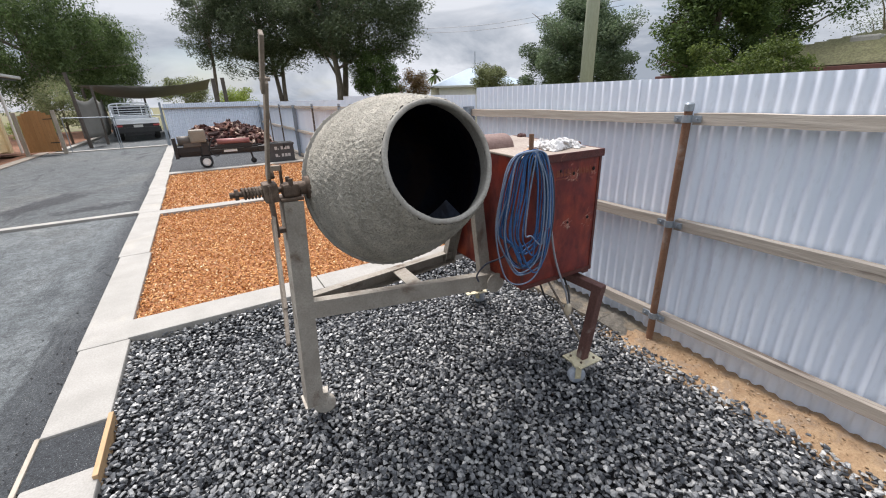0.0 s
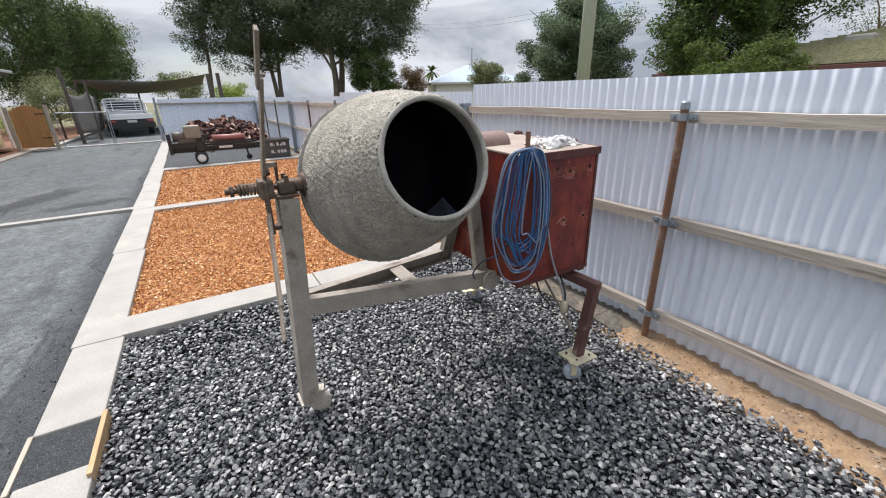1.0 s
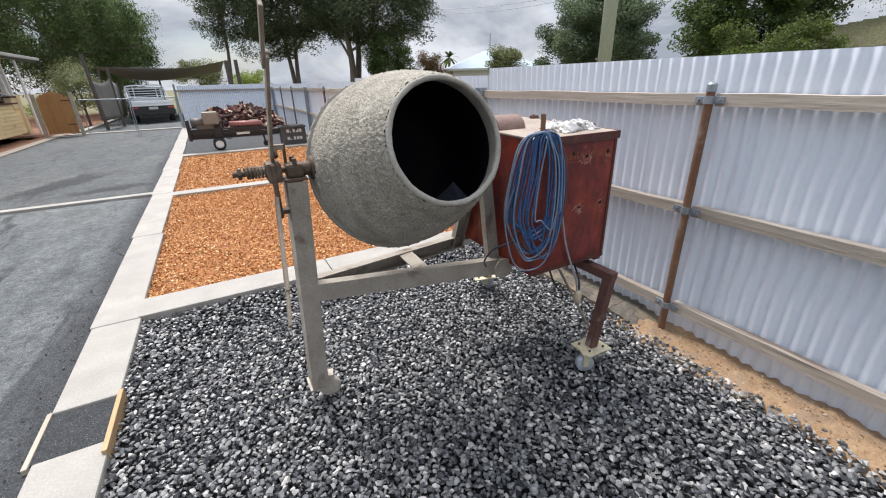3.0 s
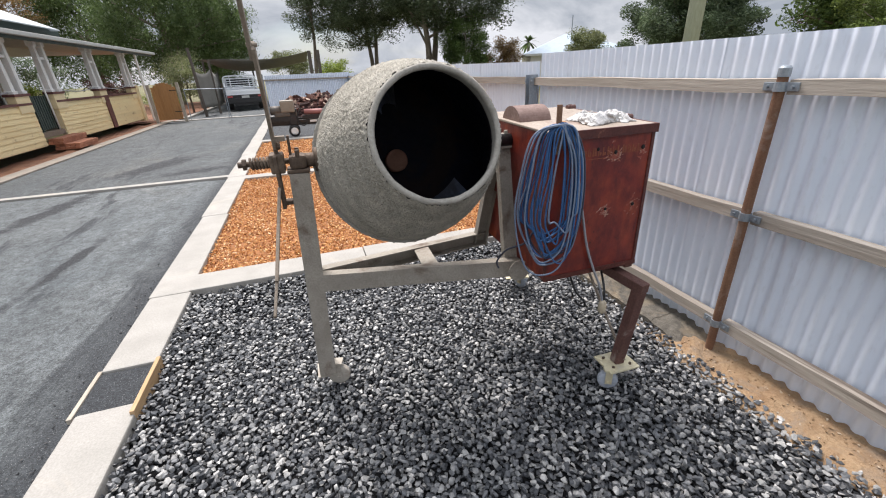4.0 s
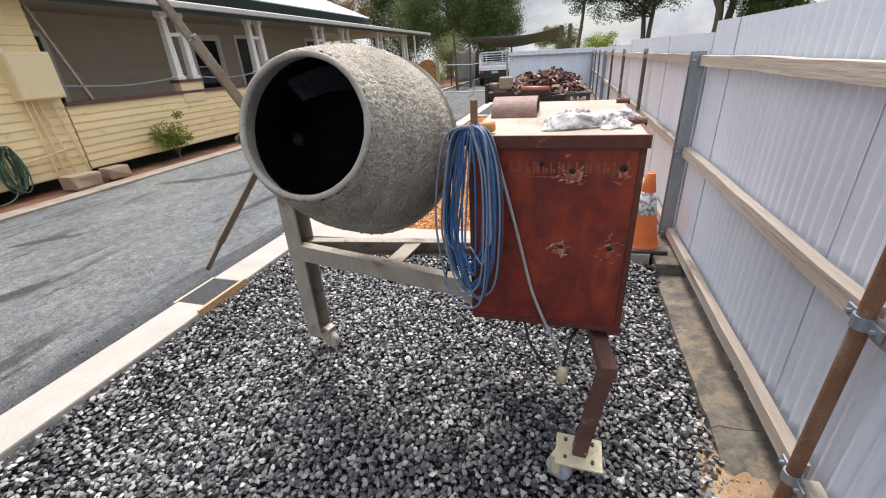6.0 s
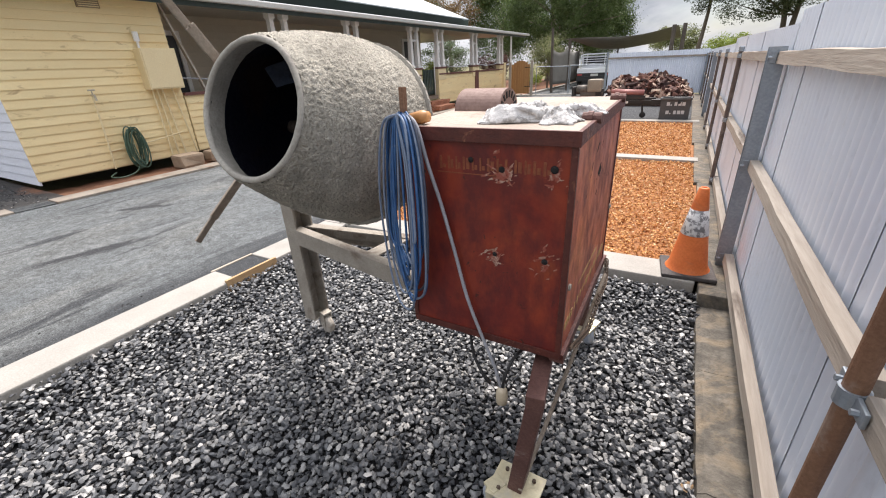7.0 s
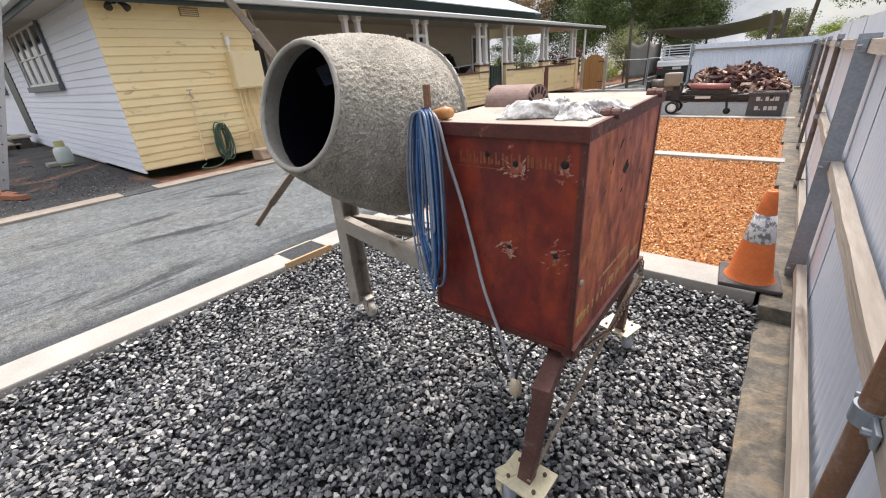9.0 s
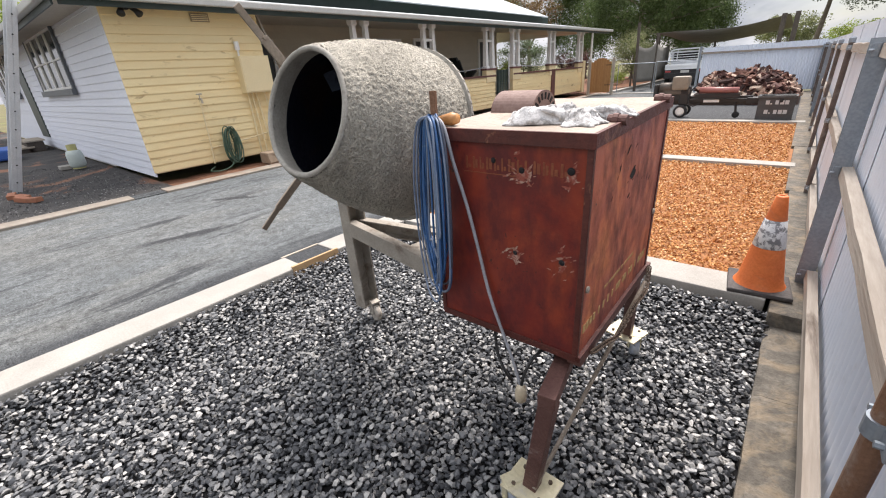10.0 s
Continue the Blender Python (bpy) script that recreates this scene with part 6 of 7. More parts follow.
# wooden gate, steel gate, posts
wg = thing("wooden_gate", "arched honey-coloured timber paling gate", "gate", (-4.95, 21.05, 0))
M_GATE = worn("honey_timber", (0.4, 0.19, 0.065), (0.5, 0.26, 0.1), 4, 50, 0.65, 0, 0.2, (0.28, 0.13, 0.05), 4, 0.55, 0.7, (1, 1, 0.15), "object", 0.2)
for k in range(8):
    x = -5.42 + 0.115 * k
    top = 1.56 - 0.22 * ((x + 0.055 + 4.96) / 0.46) ** 2
    bm = B()
    block(bm, (x, 21.03, 0.08), (x + 0.112, 21.05, top), 0.004)
    part("paling", bm, M_GATE, wg)
for z in (0.35, 1.2):
    bm = B()
    block(bm, (-5.42, 21.05, z), (-4.5, 21.09, z + 0.1), 0.004)
    part("rail", bm, M_GATE, wg)
    bm = B()
    block(bm, (-4.75, 21.02, z + 0.035), (-4.48, 21.03, z + 0.065), 0.002)
    part("hinge", bm, M_BLACK, wg, "black strap hinge")
for x, y, z, r in ((-4.42, 21.1, 1.55, 0.055), (-5.52, 21.1, 1.5, 0.055)):
    bm = B()
    block(bm, (x - r, y - r, -0.1), (x + r, y + r, z), 0.008)
    tagged(new("gate_post", mesh_of("gate_post", bm, M_GREYWOOD)), "weathered grey timber gate post", "post", "gate posts")
sg = thing("steel_gate", "galvanised pipe double gate across the driveway", "gate", (-2.7, 21.45, 0))
for a, b in ((-4.3, -2.75), (-2.68, -1.1)):
    bm = B()
    for p, q in (((a, 21.45, 1.25), (b, 21.45, 1.22)), ((a, 21.45, -0.05), (a, 21.45, 1.25)), ((b, 21.45, -0.05), (b, 21.45, 1.22))):
        tube(bm, [p, q], 0.016, 8)
    part("gate_frame", bm, M_GALV, sg)
bm = B()
block(bm, (-4.85, 22.0, -0.1), (-4.6, 34, 0.06), 0.01)
tagged(new("kerb_8", mesh_of("kerb_8", bm, M_CONCRETE)), "concrete edging beside the driveway beyond the gate", "kerb", kind="structure")
# shade sail and its posts
M_DARKWOOD = worn("dark_timber", (0.07, 0.06, 0.05), (0.12, 0.1, 0.085), 5, 40, 0.85, 0, 0.4)
M_SAIL = worn("grey_shade_cloth", (0.15, 0.145, 0.13), (0.21, 0.2, 0.185), 2, 90, 0.9, 0, 0.2)
for x, y, z, r, lean_ in ((-3.95, 23.0, 2.95, 0.07, 0.1), (-3.6, 24.7, 2.5, 0.06, 0.0), (1.25, 24.2, 2.75, 0.1, 0.0), (1.68, 24.2, 2.78, 0.1, 0.0), (-2.4, 33.5, 2.5, 0.06, 0.0), (-4.7, 29.5, 2.6, 0.07, 0.0)):
    bm = B()
    tube(bm, [(x, y, -0.1), (x - lean_, y, z)], [r, r * 0.9], 10)
    tagged(new("timber_post", mesh_of("timber_post", bm, M_DARKWOOD)), "dark round timber post holding up the shade cloth", "post", "shade posts")


def cloth(name, f, n, m_, mat, label, cat):
    bm = B()
    rows2 = [[bm.verts.new(f(i / n, j / m_)) for i in range(n + 1)] for j in range(m_ + 1)]
    for j in range(m_):
        for i in range(n):
            bm.faces.new((rows2[j][i], rows2[j][i + 1], rows2[j + 1][i + 1], rows2[j + 1][i]))
    ob = new(name, mesh_of(name, bm, mat, True))
    s = ob.modifiers.new("thick", "SOLIDIFY")
    s.thickness = 0.006
    return tagged(ob, label, cat)


cloth("shade_sail", lambda u, v: (-4.6 + 5.9 * u, 27.2 + 7.0 * v, 2.62 + 0.22 * u - 0.27 * v - 0.5 * 4 * u * (1 - u) * (0.35 + 0.4 * v) + 0.06 * math.sin(7 * u + 3 * v)), 24, 12, M_SAIL,
      "sagging grey shade cloth stretched over the driveway", "shade sail")
cloth("shade_screen", lambda u, v: (-4.1 + 0.5 * u, 23.1 + 1.6 * u, 0.35 + 1.75 * v - 0.25 * 4 * u * (1 - u) * v), 14, 8, M_SAIL, "dark shade cloth screen hanging between posts", "screen")
cloth("shade_screen", lambda u, v: (-3.62 - 0.3 * u, 24.8 + 4.0 * u, 0.3 + 1.8 * v - 0.25 * 4 * u * (1 - u) * v), 14, 8, M_SAIL, "dark shade cloth screen hanging between posts", "screen")


# parked ute
def ute():
    u = thing("parked_ute", "white utility truck with an alloy tray parked on the driveway", "truck", (-2.35, 27.5, 0))
    M_CAR = worn("white_car_paint", (0.82, 0.85, 0.88), (0.86, 0.89, 0.92), 3, 40, 0.3, 0, 0.02)
    cx, y0 = -2.29, 25.6
    bm = B()
    block(bm, (cx - 0.92, y0, 0.78), (cx + 0.92, y0 + 2.3, 0.86), 0.01)
    for lo, hi in (((cx - 0.92, y0, 0.86), (cx + 0.92, y0 + 0.04, 1.02)), ((cx - 0.92, y0, 0.86), (cx - 0.88, y0 + 2.3, 1.02)), ((cx + 0.88, y0, 0.86), (cx + 0.92, y0 + 2.3, 1.02))):
        block(bm, lo, hi, 0.012)
    tray = part("tray", bm, M_CAR, u, "white drop-side tray")
    bm = B()
    for k in range(3):
        block(bm, (cx - 0.8 + 0.55 * k, y0 - 0.012, 0.9), (cx - 0.33 + 0.55 * k, y0 - 0.002, 1.0), 0.008)
    part("tailgate_panel", bm, M_CAR, tray)
    bm = B()
    hb = y0 + 2.3
    tube(bm, smooth_line([(cx - 0.86, hb, 0.86), (cx - 0.86, hb, 1.5), (cx - 0.72, hb, 1.72), (cx, hb, 1.74), (cx + 0.72, hb, 1.72), (cx + 0.86, hb, 1.5), (cx + 0.86, hb, 0.86)], 5), 0.035, 8)
    for k in range(5):
        tube(bm, [(cx - 0.84, hb, 1.1 + 0.12 * k), (cx + 0.84, hb, 1.1 + 0.12 * k)], 0.016, 8)
    for s in (-1, 1):
        tube(bm, [(cx + s * 0.86, y0 + 1.2, 1.12), (cx + s * 0.86, y0 + 1.5, 1.4), (cx + s * 0.84, hb, 1.5)], 0.03, 8)
        tube(bm, [(cx + s * 0.5, hb, 1.1), (cx + s * 0.5, hb, 1.72)], 0.02, 8)
    part("headboard", bm, M_CAR, u, "white tubular headboard")
    bm = B()
    prism(bm, [(0.0, 0.6), (3.0, 0.55), (3.0, 0.95), (1.7, 1.05), (1.05, 1.6), (0.1, 1.64), (0.0, 1.05)], (cx - 0.8, hb + 0.15, 0), (cx + 0.8, hb + 0.15, 0))
    cab = part("cab", bm, M_CAR, u, "white cab")
    bm = B()
    block(bm, (cx - 0.68, hb + 0.13, 1.15), (cx + 0.68, hb + 0.146, 1.58), 0.01)
    part("rear_window", bm, M_DARKGLASS, cab, "dark rear window")
    bm = B()
    block(bm, (cx - 0.92, y0 - 0.06, 0.36), (cx + 0.92, y0 + 0.1, 0.62), 0.02)
    block(bm, (cx - 0.6, y0 - 0.02, 0.24), (cx + 0.6, y0 + 0.1, 0.36), 0.01)
    block(bm, (cx - 0.88, y0 + 0.02, 0.55), (cx + 0.88, y0 + 0.1, 0.78), 0.01)
    part("bumper", bm, M_BLACK, u, "black step bumper")
    for s in (-1, 1):
        bm = B()
        block(bm, (cx + s * 0.76 - 0.13, y0 - 0.02, 0.66), (cx + s * 0.76 + 0.13, y0 + 0.03, 0.74), 0.01)
        part("tail_light", bm, base_mat("tail_red", (0.4, 0.06, 0.06), 0.3)[0], u, "red tail light")
        wheel_parts(u, (cx + s * 0.76, y0 + 0.75, 0.36), 0.36, 0.24, M_GALV, "X")
        wheel_parts(u, (cx + s * 0.76, y0 + 4.1, 0.36), 0.36, 0.24, M_GALV, "X")
    bm = B()
    block(bm, (cx - 0.19, y0 - 0.035, 0.62), (cx + 0.19, y0 - 0.022, 0.74), 0.004)
    part("number_plate", bm, M_GUTTER, u, "pale plate bar")
    u.location.x -= 0.4
    u.rotation_euler = (0, 0, radians(10))


ute()

# ladder, gas bottle, steps by the side wall
lad = thing("ladder", "aluminium extension ladder leaning on the side eave", "ladder", (-7.98, 1.07, 0))
M_ALU = worn("aluminium", (0.6, 0.62, 0.64), (0.7, 0.72, 0.74), 6, 60, 0.4, 0.5, 0.05)
la, lb = Vector((-7.98, 1.05, -0.02)), Vector((-7.68, 2.12, 3.3))
for off in (0.0, 0.07):
    for s in (0, 0.42):
        bm = B()
        d = Vector((-s, -off, 0))
        beam(bm, la + d, lb + d, 0.028, 0.065, 0.003, (0, 1, 0))
        part("stile", bm, M_ALU, lad)
for k in range(11):
    p = la + (lb - la) * (k + 0.6) / 11.4
    bm = B()
    tube(bm, [p + Vector((0.03, -0.035, 0)), p + Vector((-0.45, -0.035, 0))], 0.016, 8)
    part("rung", bm, M_ALU, lad)
    bm = B()
    tube(bm, [p + Vector((0.014, -0.036, 0)), p + Vector((0.034, -0.036, 0))], 0.013, 8)
    part("rung_end", bm, M_BLACK, lad, "dark open rung end")
gas = thing("gas_bottle", "pale green gas bottle standing on dark gravel", "gas bottle", (-9.8, 2.25, 0))
M_GAS = worn("pale_green_paint", (0.5, 0.58, 0.55), (0.58, 0.65, 0.62), 5, 50, 0.45, 0, 0.05)
bm = B()
lathe(bm, [(0.0, 0.03), (0.13, 0.03), (0.155, 0.08), (0.155, 0.3), (0.13, 0.38), (0.05, 0.42), (0.0, 0.42)], 28, Matrix.Translation((-9.8, 2.25, 0)))
part("tank", bm, M_GAS, gas, "", True)
bm = B()
lathe(bm, [(0.12, 0.0), (0.12, 0.05), (0.115, 0.05), (0.115, 0.0)], 24, Matrix.Translation((-9.8, 2.25, 0)))
lathe(bm, [(0.09, 0.4), (0.09, 0.52), (0.085, 0.52), (0.085, 0.4)], 24, Matrix.Translation((-9.8, 2.25, 0)))
part("collar", bm, worn("yellow_collar", (0.5, 0.48, 0.2), (0.58, 0.55, 0.26), 8, 50, 0.5, 0, 0.05), gas, "yellowish collar")
bm = B()
tube(bm, [(-9.8, 2.25, 0.42), (-9.8, 2.25, 0.5)], 0.02, 8)
part("valve", bm, M_BLACK, gas)
bm = B()
block(bm, (-10.3, 1.95, -0.02), (-10.0, 2.15, 0.06), 0.01)
tagged(new("paver", mesh_of("paver", bm, M_CONCRETE)), "pale concrete paver lying beside the gas bottle", "paver")
st = thing("timber_steps", "weathered timber steps at the side door", "steps", (-16.3, 2.2, 0))
for k, (z, y) in enumerate(((0.15, 1.75), (0.33, 2.05))):
    bm = B()
    block(bm, (-16.9, y, z - 0.05), (-15.6, y + 0.5, z), 0.008)
    part("tread", bm, M_GREYWOOD, st)
    bm = B()
    block(bm, (-16.85, y + 0.05, -0.05), (-15.65, y + 0.45, z - 0.05), 0.008)
    part("riser", bm, M_DARKWOOD, st)
bm = B()
block(bm, (-15.2, 1.2, 0.0), (-13.9, 1.75, 0.28), 0.06)
tagged(new("blue_tarp_bundle", mesh_of("blue_tarp_bundle", bm, worn("blue_tarp", (0.03, 0.1, 0.4), (0.05, 0.16, 0.5), 6, 50, 0.6, 0, 0.4))), "folded blue tarpaulin bundle in the side yard", "tarpaulin")
# loose red bricks and wood in the yard corner
rng = random.Random(3)
for k in range(14):
    m = Matrix.Translation((-7.2 + rng.uniform(-0.9, 0.8), 0.6 + rng.uniform(-0.5, 0.5), 0.02)) @ Matrix.Rotation(rng.uniform(0, 3), 4, "Z") @ Matrix.Rotation(rng.uniform(-0.1, 0.1), 4, "X")
    ob = new("loose_brick", brick_me)
    ob.matrix_basis = m
    tagged(ob, "loose red brick half buried in red dirt", "brick", "loose bricks")
# broken pots by the kerb
for k, (x, y, w_) in enumerate(((-5.72, 4.75, 0.34), (-5.78, 5.35, 0.3))):
    bm = B()
    block(bm, (x - w_ / 2, y - w_ * 0.62, -0.03), (x + w_ / 2, y + w_ * 0.62, 0.2 - 0.03 * k), 0.04)
    for v in bm.verts:
        v.co += Vector((noise.noise(v.co * 6), noise.noise(v.co * 6 + Vector((5, 0, 0))), 0)) * 0.04
    tagged(new("rough_stone", mesh_of("rough_stone", bm, worn("sandstone", (0.32, 0.24, 0.17), (0.42, 0.32, 0.23), 6, 60, 0.9, 0, 0.6))), "rough sandstone block beside the house kerb", "stone", "stone blocks")
# veranda clutter
ch = thing("garden_chair", "black reclining garden chair on the veranda", "chair", (-7.2, 13.3, 0.45))
for nm, p, q, w_, h_ in (("seat", (-7.2, 13.2, 1.16), (-7.2, 13.62, 1.2), 0.5, 0.04), ("backrest", (-7.2, 13.22, 1.17), (-7.2, 12.86, 1.78), 0.5, 0.05), ("headrest", (-7.2, 12.9, 1.72), (-7.2, 12.8, 1.86), 0.34, 0.09),
                        ("footrest", (-7.2, 13.6, 1.2), (-7.2, 13.95, 1.42), 0.42, 0.05), ("leg", (-7.42, 12.95, 0.45), (-7.42, 13.6, 1.16), 0.035, 0.035), ("leg", (-6.98, 12.95, 0.45), (-6.98, 13.6, 1.16), 0.035, 0.035),
                        ("leg", (-7.42, 13.7, 0.45), (-7.42, 13.1, 1.2), 0.035, 0.035), ("leg", (-6.98, 13.7, 0.45), (-6.98, 13.1, 1.2), 0.035, 0.035)):
    bm = B()
    beam(bm, p, q, w_, h_, 0.005)
    part(nm, bm, M_BLACK, ch)
tb = thing("side_table", "dark cluttered side table on the veranda", "table", (-7.3, 6.6, 0.45))
bm = B()
block(bm, (-7.6, 6.1, 1.1), (-7.0, 7.1, 1.14), 0.006)
part("tabletop", bm, M_DARKWOOD, tb)
for x in (-7.55, -7.05):
    for y in (6.15, 7.05):
        bm = B()
        block(bm, (x - 0.025, y - 0.025, 0.45), (x + 0.025, y + 0.025, 1.1), 0.003)
        part("leg", bm, M_DARKWOOD, tb)


# ---- trees and neighbours ----
def leaf_mat(name, a, b, c):
    m, nt, bs = base_mat(name, a, 0.6)
    r = nt.nodes.new("ShaderNodeNewGeometry").outputs["Random Per Island"]
    col = ramp(nt, r, [(0.0, a), (0.55, b), (1.0, c)])
    n = noise_tex(nt, 1.3, 4, 0.55)
    col = mixc(nt, 1.0, col, ramp(nt, n, [(0.32, (0.55,) * 3), (0.68, (1.5,) * 3)]), "MULTIPLY")
    nt.links.new(col, bs.inputs["Base Color"])
    bs.inputs["Specular IOR Level"].default_value = 0.3
    tr = nt.nodes.new("ShaderNodeBsdfTranslucent")
    nt.links.new(col, tr.inputs["Color"])
    mx = nt.nodes.new("ShaderNodeMixShader")
    mx.inputs["Fac"].default_value = 0.38
    nt.links.new(bs.outputs["BSDF"], mx.inputs[1])
    nt.links.new(tr.outputs["BSDF"], mx.inputs[2])
    nt.links.new(mx.outputs["Shader"], nt.nodes["Material Output"].inputs["Surface"])
    return m


def leaves(name, pts, size, mat, parent, rs, droop=0.0, narrow=0.45, label=""):
    """One small folded leaf spray at each point."""
    n = len(pts)
    u = rs.normal(size=(n, 3))
    u[:, 2] = u[:, 2] * 0.6 - droop
    u /= np.linalg.norm(u, axis=1, keepdims=True)
    w = np.cross(u, rs.normal(size=(n, 3)))
    w /= np.linalg.norm(w, axis=1, keepdims=True)
    s = size * rs.uniform(0.6, 1.4, (n, 1))
    v = np.stack([pts - u * s * 0.5, pts + w * s * narrow * 0.5, pts + u * s * 0.5 + np.cross(u, w) * s * 0.12, pts - w * s * narrow * 0.5], 1).reshape(-1, 3)
    me = bpy.data.meshes.new(name)
    me.vertices.add(4 * n)
    me.vertices.foreach_set("co", v.astype(np.float32).ravel())
    me.loops.add(4 * n)
    me.loops.foreach_set("vertex_index", np.arange(4 * n, dtype=np.int32))
    me.polygons.add(n)
    me.polygons.foreach_set("loop_start", np.arange(0, 4 * n, 4, dtype=np.int32))
    me.update()
    me.materials.append(mat)
    ob = new(name, me)
    hang(ob, parent)
    if label:
        ob["label"] = label
    ob["kind"] = "stuff"
    return ob


def tree(label, at, height, crown, base_h, mat, seed, n_limbs=9, clumps=60, per=70, leaf=0.3, spread=0.55, trunk_r=0.2, lean_xy=(0, 0), droop=0.0, narrow=0.45, forks=1, name="tree", strands=0, taper=0.0):
    """crown: half width, half depth. base_h: where the foliage begins."""
    rs = np.random.RandomState(seed)
    rg = random.Random(seed)
    t = thing(name, label, "tree" if name == "tree" else "shrub", (*at, -0.1))
    base = Vector((*at, -0.15))
    bm = B()
    top = base + Vector((lean_xy[0], lean_xy[1], height * 0.72))
    ends = []
    for f in range(forks):
        a0 = rg.uniform(0, 6.3)
        sx = 0.0 if forks == 1 else 0.22 * crown
        tp = top + Vector((math.cos(a0) * sx * 2, math.sin(a0) * sx * 2, rg.uniform(-0.6, 0.4)))
        mid = base.lerp(tp, 0.5) + Vector((rg.uniform(-1, 1), rg.uniform(-1, 1), 0)) * crown * 0.06
        line = smooth_line([base + Vector((math.cos(a0), math.sin(a0), 0)) * sx * 0.3, base.lerp(mid, 0.5), mid, mid.lerp(tp, 0.5), tp], 4)
        tube(bm, line, [trunk_r * (1 - 0.8 * i / (len(line) - 1)) * (1.25 if i == 0 else 1) for i in range(len(line))], 9)
        for k in range(n_limbs):
            fr = rg.uniform(0.35, 1.0)
            p = line[min(len(line) - 1, int(fr * (len(line) - 1)))]
            a = rg.uniform(0, 6.3)
            reach = crown * rg.uniform(0.45, 0.95)
            zt = min(height, max(base_h + 0.3, p.z + rg.uniform(0.05, 0.35) * height))
            e = Vector((at[0] + lean_xy[0] * fr + math.cos(a) * reach, at[1] + lean_xy[1] * fr + math.sin(a) * reach, zt))
            m = p.lerp(e, 0.5) + Vector((0, 0, 0.06 * height * rg.uniform(-0.3, 1)))
            tube(bm, smooth_line([p, m, e], 4), [trunk_r * 0.36 * (1 - 0.1 * i) for i in range(9)], 6)
            ends += [e, m.lerp(e, 0.5), m]
    part("trunk", bm, M_TRUNK, t, "", True)
    cz, hz = (base_h + height) / 2, (height - base_h) / 2
    pts = []
    for k in range(clumps):
        if k < len(ends) and rg.random() < 0.7:
            c = np.array(ends[k])
            if c[2] < base_h:
                continue
        else:
            d = rs.normal(size=3)
            d /= np.linalg.norm(d)
            rr = rg.uniform(0.45, 1.0) ** 0.6
            lump = 0.8 + 0.35 * noise.noise(Vector(d) * 2.2 + Vector((seed, 0, 0)))
            wide = crown * (1 - taper * d[2] * rr)
            c = np.array((at[0] + lean_xy[0] * 0.8, at[1] + lean_xy[1] * 0.8, cz)) + d * rr * lump * np.array((wide, wide, hz))
        sp = spread * rg.uniform(0.6, 1.3)
        q = rs.normal(size=(int(3.15 * per * rg.uniform(0.5, 1.4)), 3))
        q *= (rs.uniform(0, 1, len(q)) ** 0.45 / np.linalg.norm(q, axis=1))[:, None]
        q = q * np.array((sp, sp, sp * 0.7)) * 1.45 + c
        if strands:
            q[:, 2] -= np.abs(rs.normal(size=len(q))) * strands
        pts.append(q)
    pts = np.concatenate(pts)
    pts = pts[pts[:, 2] > max(0.05, base_h * 0.75)]
    leaves("crown", pts, leaf * 0.52, mat, t, rs, droop, narrow)
    return t


L_PEPPER = leaf_mat("pepper_leaves", (0.05, 0.085, 0.025), (0.085, 0.13, 0.045), (0.14, 0.19, 0.075))
L_GUM = leaf_mat("gum_leaves", (0.06, 0.085, 0.045), (0.1, 0.13, 0.07), (0.16, 0.19, 0.115))
L_DARK = leaf_mat("dark_leaves", (0.045, 0.075, 0.022), (0.08, 0.125, 0.036), (0.14, 0.2, 0.06))
L_GREYGREEN = leaf_mat("grey_green_leaves", (0.07, 0.105, 0.055), (0.115, 0.16, 0.088), (0.18, 0.23, 0.135))
L_BROWN = leaf_mat("bronze_leaves", (0.16, 0.09, 0.04), (0.24, 0.15, 0.07), (0.3, 0.22, 0.1))
L_PURPLE = leaf_mat("purple_leaves", (0.05, 0.025, 0.025), (0.09, 0.04, 0.035), (0.14, 0.06, 0.05))
L_LIME = leaf_mat("bright_leaves", (0.14, 0.2, 0.035), (0.24, 0.31, 0.06), (0.36, 0.4, 0.11))
L_MID = leaf_mat("mid_green_leaves", (0.05, 0.08, 0.016), (0.09, 0.125, 0.028), (0.15, 0.19, 0.05))
L_OLIVE = leaf_mat("olive_leaves", (0.12, 0.15, 0.06), (0.18, 0.2, 0.09), (0.25, 0.26, 0.14))


def polar(az, d, cx=0.1, cy=0.0):
    return (cx + d * math.sin(radians(az)), cy + d * math.cos(radians(az)))


# beyond the gate and behind the house
tree("large weeping pepper tree with feathery green foliage", polar(-12.5, 38), 10.8, 5.8, 1.8, L_PEPPER, 1, 10, 120, 150, 0.4, 0.75, 0.34, strands=0.9, droop=0.8, narrow=0.3)
tree("large weeping pepper tree with feathery green foliage", polar(-8.0, 46), 9.0, 3.6, 1.6, L_PEPPER, 2, 10, 100, 140, 0.36, 0.75, 0.3, strands=0.9, droop=0.8, narrow=0.3)
tree("large weeping pepper tree with feathery green foliage", polar(-19.0, 48), 10.5, 5.5, 1.5, L_PEPPER, 3, 10, 100, 140, 0.4, 0.8, 0.3, strands=0.9, droop=0.8, narrow=0.3)
tree("sparse tree with pinkish brown flowers behind the house", polar(-25.5, 46), 10.5, 4.2, 4.0, L_BROWN, 4, 9, 90, 60, 0.3, 0.8, 0.25)
tree("grey-green gum tree behind the house", polar(-31.0, 50), 11.0, 5.0, 3.0, L_GREYGREEN, 5, 9, 90, 90, 0.34, 0.8, 0.25)
tree("grey-green gum tree beyond the side yard", polar(-62, 48, 2.4, 0.5), 9.5, 4.5, 2.5, L_GREYGREEN, 45, 9, 70, 80, 0.36, 0.8, 0.25)
